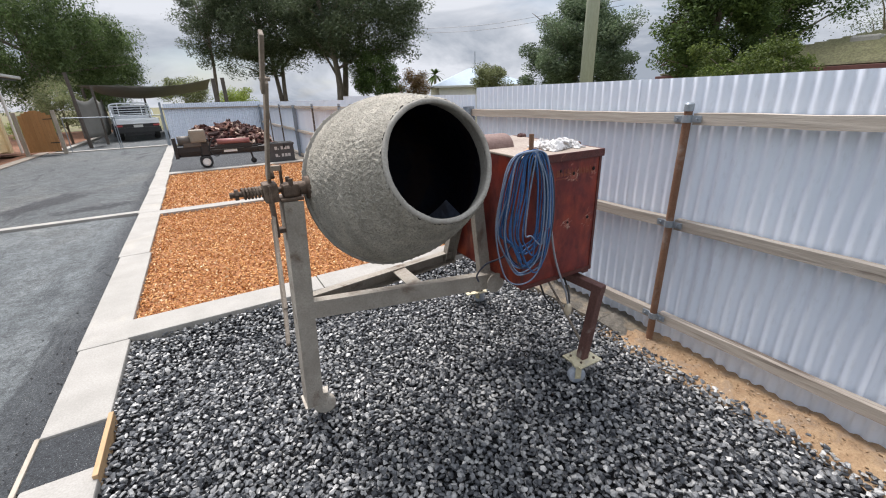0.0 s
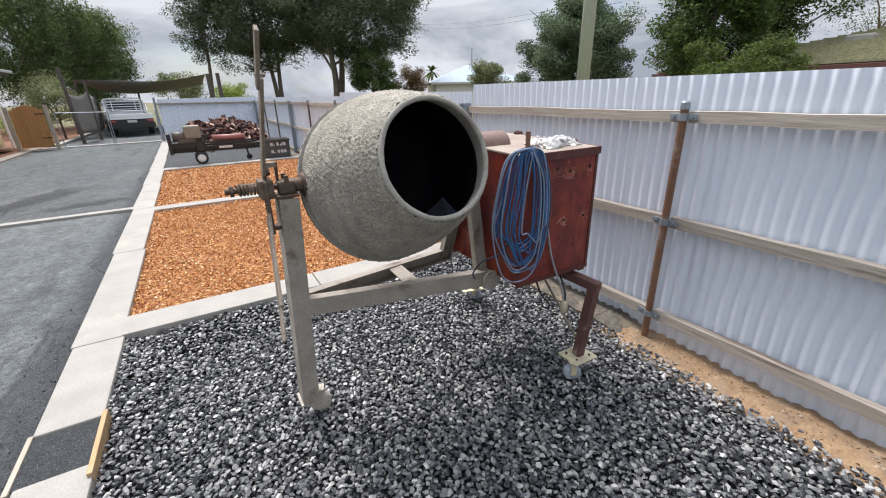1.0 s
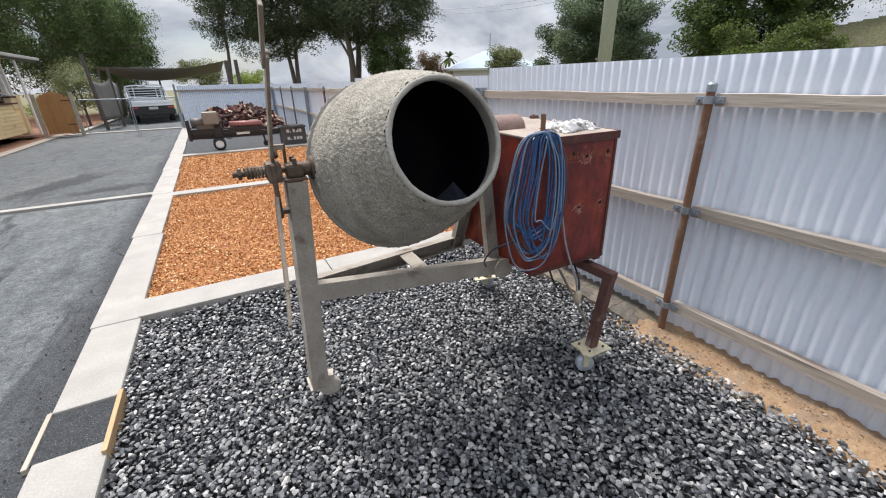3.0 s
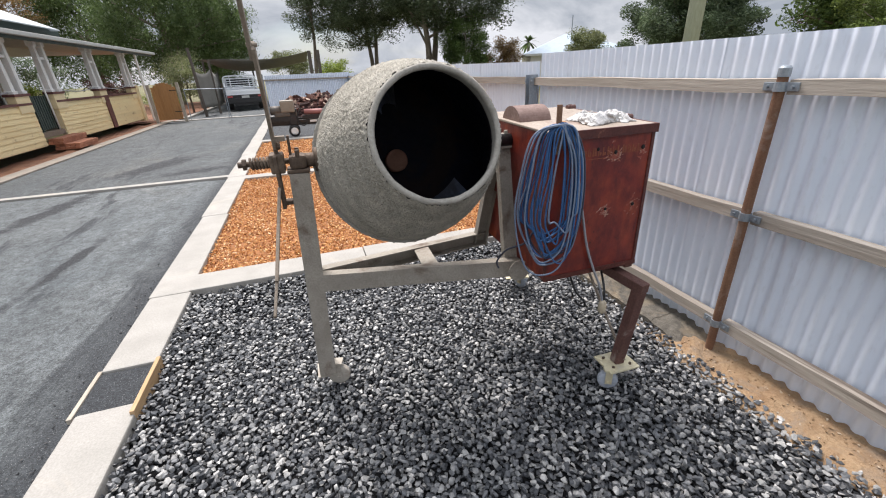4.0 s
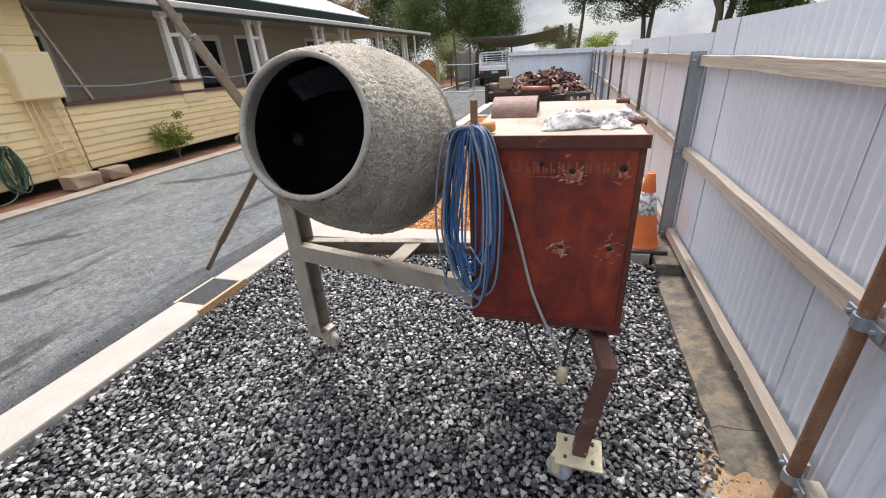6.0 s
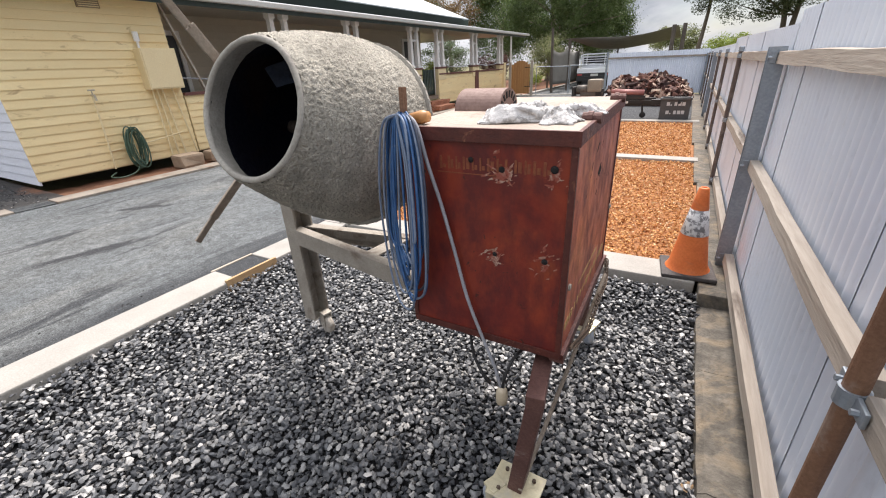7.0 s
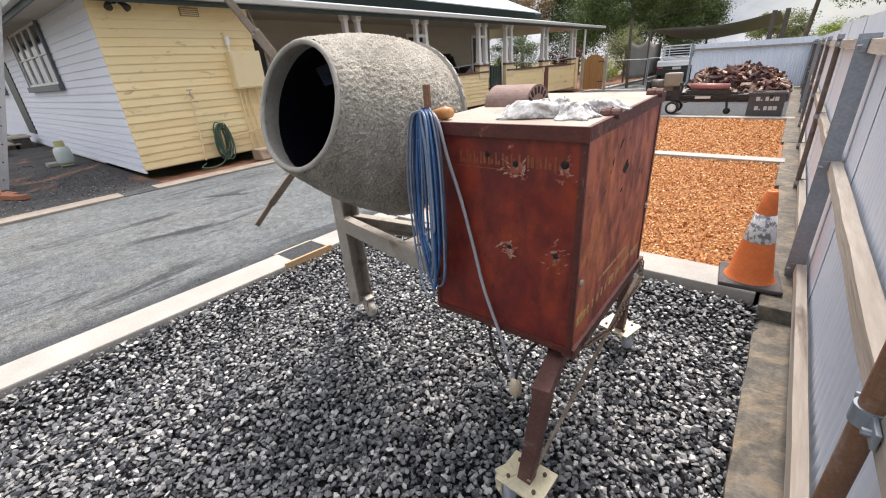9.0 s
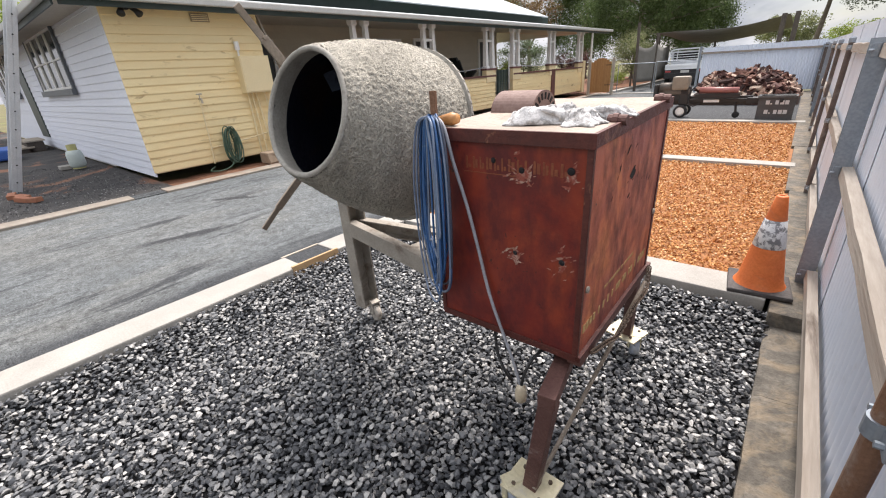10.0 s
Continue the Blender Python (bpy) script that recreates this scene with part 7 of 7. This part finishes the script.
tree("bright green tree beyond the side yard", polar(-84, 34, 2.4, 0.5), 8.0, 3.5, 2.0, L_LIME, 46, 9, 60, 80, 0.34, 0.7, 0.25)
tree("pale olive shrub behind the wooden gate", (-5.2, 26.5), 3.2, 1.5, 0.3, L_OLIVE, 6, 7, 45, 90, 0.13, 0.3, 0.06, name="shrub")
tree("purple-leaved shrub beside the veranda", (-7.8, 24.5), 2.6, 1.2, 0.4, L_PURPLE, 7, 6, 34, 90, 0.13, 0.26, 0.05, name="shrub")
tree("low green shrub behind the wooden gate", (-6.9, 28.5), 1.2, 1.6, 0.1, L_LIME, 8, 5, 24, 80, 0.13, 0.3, 0.04, name="shrub")
tree("leafy green shrub seen through the veranda", (-10.2, 20.3), 2.3, 1.4, 0.4, L_LIME, 9, 6, 34, 80, 0.14, 0.28, 0.05, name="shrub")
tree("tall green shrub seen through the veranda", (-11.5, 25.5), 3.4, 2.0, 0.4, L_GREYGREEN, 10, 6, 40, 80, 0.16, 0.34, 0.05, name="shrub")
# gums beyond the back fence
tree("slender dark gum tree with open branches", polar(2.6, 47), 14.0, 2.9, 3.6, L_GUM, 11, 10, 90, 85, 0.36, 0.7, 0.22, (0.6, 0), narrow=0.35)
tree("tall spreading gum tree with a leaning pale trunk", polar(17.5, 42), 16.0, 7.8, 3.0, L_GUM, 12, 15, 330, 120, 0.42, 0.95, 0.36, (1.9, 0), narrow=0.35, forks=2)
tree("tall spreading gum tree with dark foliage", polar(10.2, 46), 15.5, 6.0, 2.8, L_GUM, 13, 13, 240, 115, 0.42, 0.9, 0.26, (-0.8, 0), narrow=0.35, forks=2)
tree("dense dark green tree behind the fence", polar(21.8, 40), 6.4, 2.5, 1.0, L_DARK, 14, 8, 75, 130, 0.26, 0.55, 0.16)
tree("far hazy green tree", polar(-0.5, 75), 5.6, 4.2, 1.0, L_OLIVE, 15, 7, 50, 60, 0.45, 0.8, 0.2)
tree("far yellow-green shrub behind the back fence", polar(4.6, 60), 3.6, 3.0, 0.5, L_LIME, 16, 6, 34, 80, 0.35, 0.6, 0.1, name="shrub")
tree("bronze-leaved tree behind the fence", polar(26.4, 44), 4.0, 2.2, 0.5, L_BROWN, 17, 7, 44, 90, 0.25, 0.45, 0.12)
tree("yellowish green tree beside the blue roof", polar(36.6, 34), 4.2, 1.7, 0.8, L_OLIVE, 18, 7, 44, 100, 0.22, 0.4, 0.12)
tree("wispy grey-green tree with feathery top", polar(47.2, 23), 6.7, 2.75, 0.6, L_GREYGREEN, 19, 12, 170, 170, 0.24, 0.45, 0.16, narrow=0.35, taper=0.6)
tree("dense dark green tree by the neighbour's yard", polar(61.6, 16.5), 6.6, 1.55, 0.8, L_DARK, 20, 10, 110, 190, 0.2, 0.38, 0.16)
tree("dark gum tree by the neighbour's roof", polar(66.0, 19.0), 7.6, 2.1, 2.6, L_DARK, 21, 12, 100, 130, 0.22, 0.45, 0.18)
tree("purple-leaved small tree behind the fence", polar(59.0, 17.0), 4.8, 0.6, 1.6, L_PURPLE, 22, 6, 26, 90, 0.15, 0.26, 0.08)
tree("clipped bright green shrub above the fence", polar(64.5, 13.5), 2.75, 1.3, 0.6, L_MID, 23, 7, 44, 150, 0.12, 0.26, 0.07, name="shrub")
tree("clipped bright green shrub above the fence", polar(68.2, 12.5), 2.55, 0.75, 0.6, L_MID, 24, 7, 34, 130, 0.12, 0.22, 0.07, name="shrub")
tree("bare-topped distant tree beside the tiled roof", polar(74.5, 34), 6.2, 3.2, 1.5, L_GUM, 25, 14, 46, 34, 0.2, 0.7, 0.16)
tree("green shrub growing against the veranda wall", (-5.98, 6.9), 1.15, 0.34, 0.06, L_LIME, 26, 6, 20, 46, 0.1, 0.12, 0.02, name="shrub")

# palm
palm = thing("palm_tree", "distant palm tree above the blue roof", "tree", (*polar(29.4, 70), 0))
px_, py_ = polar(29.4, 70)
bm = B()
tube(bm, [(px_, py_, 0), (px_, py_, 4.8)], [0.25, 0.2], 8)
part("trunk", bm, M_TRUNK, palm)
rng = random.Random(2)
for k in range(26):
    a, el = rng.uniform(0, 6.3), rng.uniform(-0.5, 1.2)
    bm = B()
    p0 = Vector((px_, py_, 4.8))
    d = Vector((math.cos(a) * math.cos(el), math.sin(a) * math.cos(el), math.sin(el)))
    line = [p0 + d * s - Vector((0, 0, 0.25 * s * s)) for s in (0, 0.5, 1.0, 1.5, 1.9)]
    side = d.cross(Vector((0, 0, 1))).normalized()
    top_, bot_ = [], []
    for s, p in zip((0.05, 0.2, 0.22, 0.15, 0.02), line):
        top_.append(bm.verts.new(p + side * s))
        bot_.append(bm.verts.new(p - side * s))
    for i in range(4):
        bm.faces.new((top_[i], top_[i + 1], bot_[i + 1], bot_[i]))
    part("frond", bm, L_DARK, palm)


def hip_house(name, label, c, half, eave, ridge, wall_mat, roof_mat, ridge_half, turn=0.0):
    h = thing(name, label, "house", (*c, 0))
    m = Matrix.Translation((*c, 0)) @ Matrix.Rotation(turn, 4, "Z")
    bm = B()
    block(bm, (-half[0], -half[1], -0.2), (half[0], half[1], eave), 0, m)
    wl_ = part("wall", bm, wall_mat, h)
    bm = B()
    o = 0.5
    e = [bm.verts.new(m @ Vector((sx * (half[0] + o), sy * (half[1] + o), eave))) for sx, sy in ((-1, -1), (1, -1), (1, 1), (-1, 1))]
    r = [bm.verts.new(m @ Vector((s * ridge_half, 0, ridge))) for s in (-1, 1)]
    bm.faces.new((e[0], e[1], r[1], r[0]))
    bm.faces.new((e[2], e[3], r[0], r[1]))
    bm.faces.new((e[1], e[2], r[1]))
    bm.faces.new((e[3], e[0], r[0]))
    bm.faces.new(e)
    roof = part("roof", bm, roof_mat, h)
    bm = B()
    for s in (-1, 1):
        block(bm, (-half[0] - o, s * (half[1] + o) - 0.06, eave - 0.16), (half[0] + o, s * (half[1] + o) + 0.06, eave + 0.02), 0.01, m)
        block(bm, (s * (half[0] + o) - 0.06, -half[1] - o, eave - 0.16), (s * (half[0] + o) + 0.06, half[1] + o, eave + 0.02), 0.01, m)
    part("gutter", bm, M_MAROON if "tile" in label else M_GUTTER, h)
    return h, roof, m


M_BLUEROOF = worn("blue_grey_roof", (0.34, 0.42, 0.5), (0.42, 0.5, 0.58), 2, 30, 0.5, 0.1, 0.05)
bh, broof, _ = hip_house("blue_roof_house", "neighbouring house with a blue-grey iron roof", polar(34.5, 46), (4.2, 4.0), 2.5, 4.2, M_WHITE, M_BLUEROOF, 0.6, -0.4)
bm = B()
bx_, by_ = polar(34.6, 44)
tube(bm, [(bx_, by_, 3.4), (bx_, by_, 5.6)], 0.04, 6)
part("mast", bm, M_GALV, bh, "thin antenna mast")


def tile_mat():
    m, nt, b = base_mat("mossy_tiles", (0.2, 0.21, 0.12), 0.85)
    tc = nt.nodes.new("ShaderNodeTexCoord")
    big = noise_tex(nt, 1.2, 5, 0.6)
    fine = noise_tex(nt, 18, 5, 0.6)
    col = ramp(nt, big, [(0.3, (0.25, 0.255, 0.14)), (0.7, (0.38, 0.37, 0.23))])
    col = mixc(nt, ramp(nt, fine, [(0.4, (0.6,) * 3), (0.6, (0.0,) * 3)]), col, (0.16, 0.14, 0.1))
    nt.links.new(col, b.inputs["Base Color"])
    bump(nt, b, fine, 0.4, 0.02)
    return m


M_TILE = tile_mat()
th_c = polar(78.5, 19.5)
tile_house, troof, tm = hip_house("tiled_house", "neighbouring house with a mossy green tile roof", th_c, (4.2, 5.2), 2.02, 3.2, worn("dark_brick", (0.12, 0.05, 0.04), (0.17, 0.08, 0.06), 5, 30, 0.9, 0, 0.3), M_TILE, 0.8, 0.0)
# courses of tiles on the two faces of the roof that show
for k in range(22):
    f = (k + 0.4) / 22
    z = 2.03 + 1.17 * f
    xw = -(4.7) * (1 - f) - 0.8 * f
    yw = 5.7 * (1 - f)
    bm = B()
    prism(bm, [(-0.05, 0), (0.05, 0.02), (0.05, 0.07), (-0.05, 0.03)], tm @ Vector((xw, -yw, z)), tm @ Vector((xw, yw, z)))
    part("tile_course", bm, M_TILE, troof)
cooler = thing("roof_cooler", "grey evaporative cooler on the tiled roof", "air cooler", (th_c[0] - 2.2, th_c[1] + 0.6, 3.0))
bm = B()
block(bm, (th_c[0] - 2.6, th_c[1] + 0.7, 2.5), (th_c[0] - 1.8, th_c[1] + 1.35, 2.86), 0.05)
part("cabinet", bm, worn("cooler_grey", (0.3, 0.29, 0.27), (0.36, 0.35, 0.32), 4, 40, 0.6, 0, 0.1), cooler)

# street pole and wires
pp = polar(48.5, 10.0)
pole_t = thing("power_pole", "pale green-grey power pole behind the fence", "pole", (*pp, 0))
bm = B()
tube(bm, [(*pp, -0.2), (pp[0] + 0.06, pp[1], 8.5)], [0.14, 0.12], 18)
part("shaft", bm, worn("green_grey_pole", (0.36, 0.39, 0.3), (0.44, 0.46, 0.37), 2, 40, 0.8, 0, 0.1, stretch=(1, 1, 0.2)), pole_t, "", True)
w1, w2_ = Vector((*polar(22, 60), 9.5)), Vector((*polar(52, 50), 9.6))
for k in range(2):
    bm = B()
    tube(bm, smooth_line([w1 + Vector((0, 0, 0.5 * k)), w1.lerp(w2_, 0.5) - Vector((0, 0, 0.9 - 0.5 * k)), w2_ + Vector((0, 0, 0.5 * k))], 8), 0.02, 4)
    part("wire", bm, M_BLACK, pole_t, "thin black overhead wire")


# ---- loose stone ----
def hull_stones(count, n_pts, seed, flat=0.62):
    """A few angular stones as (vertices, triangles)."""
    rg, out = random.Random(seed), []
    for _ in range(count):
        bm = bmesh.new()
        ax = (1.0, rg.uniform(0.6, 0.9), rg.uniform(flat - 0.15, flat + 0.1))
        for _ in range(n_pts):
            d = Vector((rg.gauss(0, 1), rg.gauss(0, 1), rg.gauss(0, 1))).normalized()
            bm.verts.new((d.x * ax[0], d.y * ax[1], d.z * ax[2]))
        bmesh.ops.convex_hull(bm, input=bm.verts)
        loose = [v for v in bm.verts if not v.link_faces]
        bmesh.ops.delete(bm, geom=loose, context="VERTS")
        bmesh.ops.triangulate(bm, faces=bm.faces)
        bm.verts.index_update()
        out.append((np.array([v.co for v in bm.verts]), np.array([[v.index for v in f.verts] for f in bm.faces])))
        bm.free()
    return out


def scatter(shapes, places, sizes, rs, tilt=0.5):
    """Joined vertices and triangles of one stone at each place."""
    vs, fs, off = [], [], 0
    pick = rs.randint(0, len(shapes), len(places))
    for k in range(len(shapes)):
        idx = np.where(pick == k)[0]
        if not len(idx):
            continue
        sv, sf = shapes[k]
        a, b, c = rs.uniform(0, 6.283, len(idx)), rs.normal(0, tilt, len(idx)), rs.normal(0, tilt, len(idx))
        ca, sa, cb, sb, cc, sc = np.cos(a), np.sin(a), np.cos(b), np.sin(b), np.cos(c), np.sin(c)
        z, o = np.zeros_like(a), np.ones_like(a)
        rz = np.stack([ca, -sa, z, sa, ca, z, z, z, o], 1).reshape(-1, 3, 3)
        rx = np.stack([o, z, z, z, cb, -sb, z, sb, cb], 1).reshape(-1, 3, 3)
        ry = np.stack([cc, z, sc, z, o, z, -sc, z, cc], 1).reshape(-1, 3, 3)
        r = rz @ rx @ ry
        v = np.einsum("nij,vj->nvi", r, sv) * sizes[idx][:, None, None] + places[idx][:, None, :]
        vs.append(v.reshape(-1, 3))
        fs.append((sf[None] + (np.arange(len(idx)) * len(sv))[:, None, None] + off).reshape(-1, 3))
        off += len(idx) * len(sv)
    return np.concatenate(vs), np.concatenate(fs)


def tri_mesh(name, v, f, mat):
    me = bpy.data.meshes.new(name)
    me.vertices.add(len(v))
    me.vertices.foreach_set("co", v.astype(np.float32).ravel())
    me.loops.add(3 * len(f))
    me.loops.foreach_set("vertex_index", f.astype(np.int32).ravel())
    me.polygons.add(len(f))
    me.polygons.foreach_set("loop_start", np.arange(0, 3 * len(f), 3, dtype=np.int32))
    me.polygons.foreach_set("use_smooth", np.zeros(len(f), dtype=bool))
    me.update()
    me.materials.append(mat)
    return me


GREY_STOPS = [(0.0, (0.015, 0.017, 0.021)), (0.25, (0.046, 0.05, 0.057)), (0.6, (0.142, 0.147, 0.154)), (0.88, (0.28, 0.28, 0.274)), (1.0, (0.48, 0.47, 0.45))]
M_STONES = island_mat("grey_river_stone", GREY_STOPS, 0.36, 90, 0.3, 0.55)
M_STONE = object_mat("grey_river_stone_single", GREY_STOPS, 0.36, 90, 0.3, 0.55)
rs = np.random.RandomState(7)
shapes = hull_stones(20, 12, 5, 0.52)


def spread_points(n, x0, x1, y0, y1, zf, lift, rs_):
    x, y = rs_.uniform(x0, x1, n), rs_.uniform(y0, y1, n)
    z = np.array([zf(a, b) for a, b in zip(x, y)]) + rs_.uniform(*lift, n)
    return np.stack([x, y, z], 1)


def packed_points(cell, jitter, y0, y1, lift, rs_):
    """Stones lying side by side: a loose hexagonal packing."""
    rows_n = int((y1 - y0) / (cell * 0.866))
    cols_n = int((GX1 + 0.03 - GX0) / cell)
    jj, ii = np.meshgrid(np.arange(rows_n), np.arange(cols_n), indexing="ij")
    x = (GX0 + 0.012 + (ii + 0.5 * (jj % 2)) * cell).ravel() + rs_.normal(0, jitter * cell, rows_n * cols_n)
    y = (y0 + jj * cell * 0.866).ravel() + rs_.normal(0, jitter * cell, rows_n * cols_n)
    z = np.array([bay_z(a, b) for a, b in zip(x, y)]) + lift + rs_.uniform(-0.006, 0.008, len(x))
    return np.stack([x, y, z], 1)


top_layer = packed_points(0.032, 0.22, -1.0, GY1 - 0.02, 0.016, rs)
low_layer = packed_points(0.0285, 0.3, -0.6, GY1 - 0.02, -0.017, rs)
pl = np.concatenate([top_layer, low_layer])
edge_x = np.where(pl[:, 1] < 1.3, 2.53 + 0.05 * np.clip(pl[:, 1] / 0.5, 0, 1), 2.585)
pl = pl[(pl[:, 0] < edge_x + rs.normal(0, 0.025, len(pl))) & (pl[:, 1] < GY1 - 0.02) & (pl[:, 0] > GX0 + 0.005)]
sz = 0.0138 + 0.0098 * rs.uniform(0, 1, len(pl)) ** 1.3
near = (np.hypot(pl[:, 0] - 1.05, pl[:, 1] - 1.05) < 0.27) & (pl[:, 2] > -0.135)
ids = np.where(near)[0][:290]
keep = np.ones(len(pl), bool)
keep[ids] = False
v, f = scatter(shapes, pl[keep], sz[keep], rs, 0.3)
gravel = new("grey_gravel", tri_mesh("grey_gravel", v, f, M_STONES))
tagged(gravel, "loose angular grey stones spread thickly over the bay", "gravel", kind="stuff")
stone_me = [tri_mesh("stone", sv, sf, M_STONE) for sv, sf in shapes]
gbed = bpy.data.objects["gravel_shade_bed"]
rg = random.Random(9)
for i in ids:
    m = Matrix.Translation(Vector(pl[i])) @ Euler((rg.gauss(0, 0.3), rg.gauss(0, 0.3), rg.uniform(0, 6.3))).to_matrix().to_4x4() @ Matrix.Scale(float(sz[i]), 4)
    piece("stone", stone_me[rg.randrange(20)], m, gbed)

ORANGE_STOPS = [(0.0, (0.26, 0.095, 0.03)), (0.3, (0.5, 0.215, 0.068)), (0.65, (0.64, 0.32, 0.115)), (0.9, (0.74, 0.45, 0.21)), (1.0, (0.8, 0.6, 0.38))]
M_CHIPS = island_mat("orange_stone_chips", ORANGE_STOPS, 0.75, 90, 0.3, 0.3)
chips = hull_stones(10, 7, 15, 0.45)
bark_z = lambda x, y: -0.05 + wob(x, y, 2, 0.01)
p1 = spread_points(27000, -0.68, 2.55, 3.76, 7.68, bark_z, (0.0, 0.03), rs)
p2 = spread_points(15000, -0.71, 2.5, 7.9, 12.22, bark_z, (0.0, 0.03), rs)
v, f = scatter(chips, np.concatenate([p1, p2]), np.concatenate([rs.uniform(0.01, 0.02, len(p1)), rs.uniform(0.014, 0.026, len(p2))]), rs, 0.6)
tagged(new("orange_gravel", tri_mesh("orange_gravel", v, f, M_CHIPS)), "loose orange stone chips filling two bays", "gravel", kind="stuff")
# dark crumbs along the driveway kerb and loose chips on the driveway
p3 = spread_points(2600, -1.3, -0.94, -1.5, 12.0, lambda x, y: -0.03, (0.0, 0.008), rs)
p3 = p3[rs.uniform(0, 1, len(p3)) < ((p3[:, 0] + 1.3) / 0.36) ** 2]
v, f = scatter(chips, p3, rs.uniform(0.004, 0.011, len(p3)), rs)
tagged(new("kerb_crumbs", tri_mesh("kerb_crumbs", v, f, island_mat("dark_crumbs", [(0.0, (0.02, 0.02, 0.021)), (1.0, (0.12, 0.12, 0.12))], 0.8, 90, 0.2))), "dark loose gravel crumbs along the driveway kerb", "gravel", kind="stuff")
# coarse dark stones of the side yard
p5 = spread_points(7000, -11.0, -5.45, -0.6, 2.6, lambda x, y: -0.03 + wob(x, y, 0.8, 0.02), (0.0, 0.008), rs)
p5 = p5[rs.uniform(0, 1, len(p5)) < 0.25 + 0.75 * np.clip((p5[:, 0] + 9.0) / 3.0, 0, 1)]
v, f = scatter(chips, p5, rs.uniform(0.008, 0.02, len(p5)), rs)
tagged(new("yard_stones", tri_mesh("yard_stones", v, f, island_mat("yard_stone", [(0.0, (0.03, 0.03, 0.031)), (0.7, (0.12, 0.12, 0.12)), (1.0, (0.33, 0.32, 0.31))], 0.8, 90, 0.2))), "loose dark stones over the side yard", "gravel", kind="stuff")
# crumbs of sandy soil where it meets the gravel
p6 = spread_points(700, 2.52, 2.78, -1.0, 1.8, sand_z, (-0.004, 0.006), rs)
v, f = scatter(chips, p6, rs.uniform(0.004, 0.013, len(p6)), rs)
tagged(new("sand_crumbs", tri_mesh("sand_crumbs", v, f, island_mat("sand_crumb", [(0.0, (0.2, 0.12, 0.06)), (0.6, (0.38, 0.25, 0.14)), (1.0, (0.5, 0.42, 0.33))], 0.9, 90, 0.2))), "crumbs of orange sandy soil beside the fence", "soil", kind="stuff")
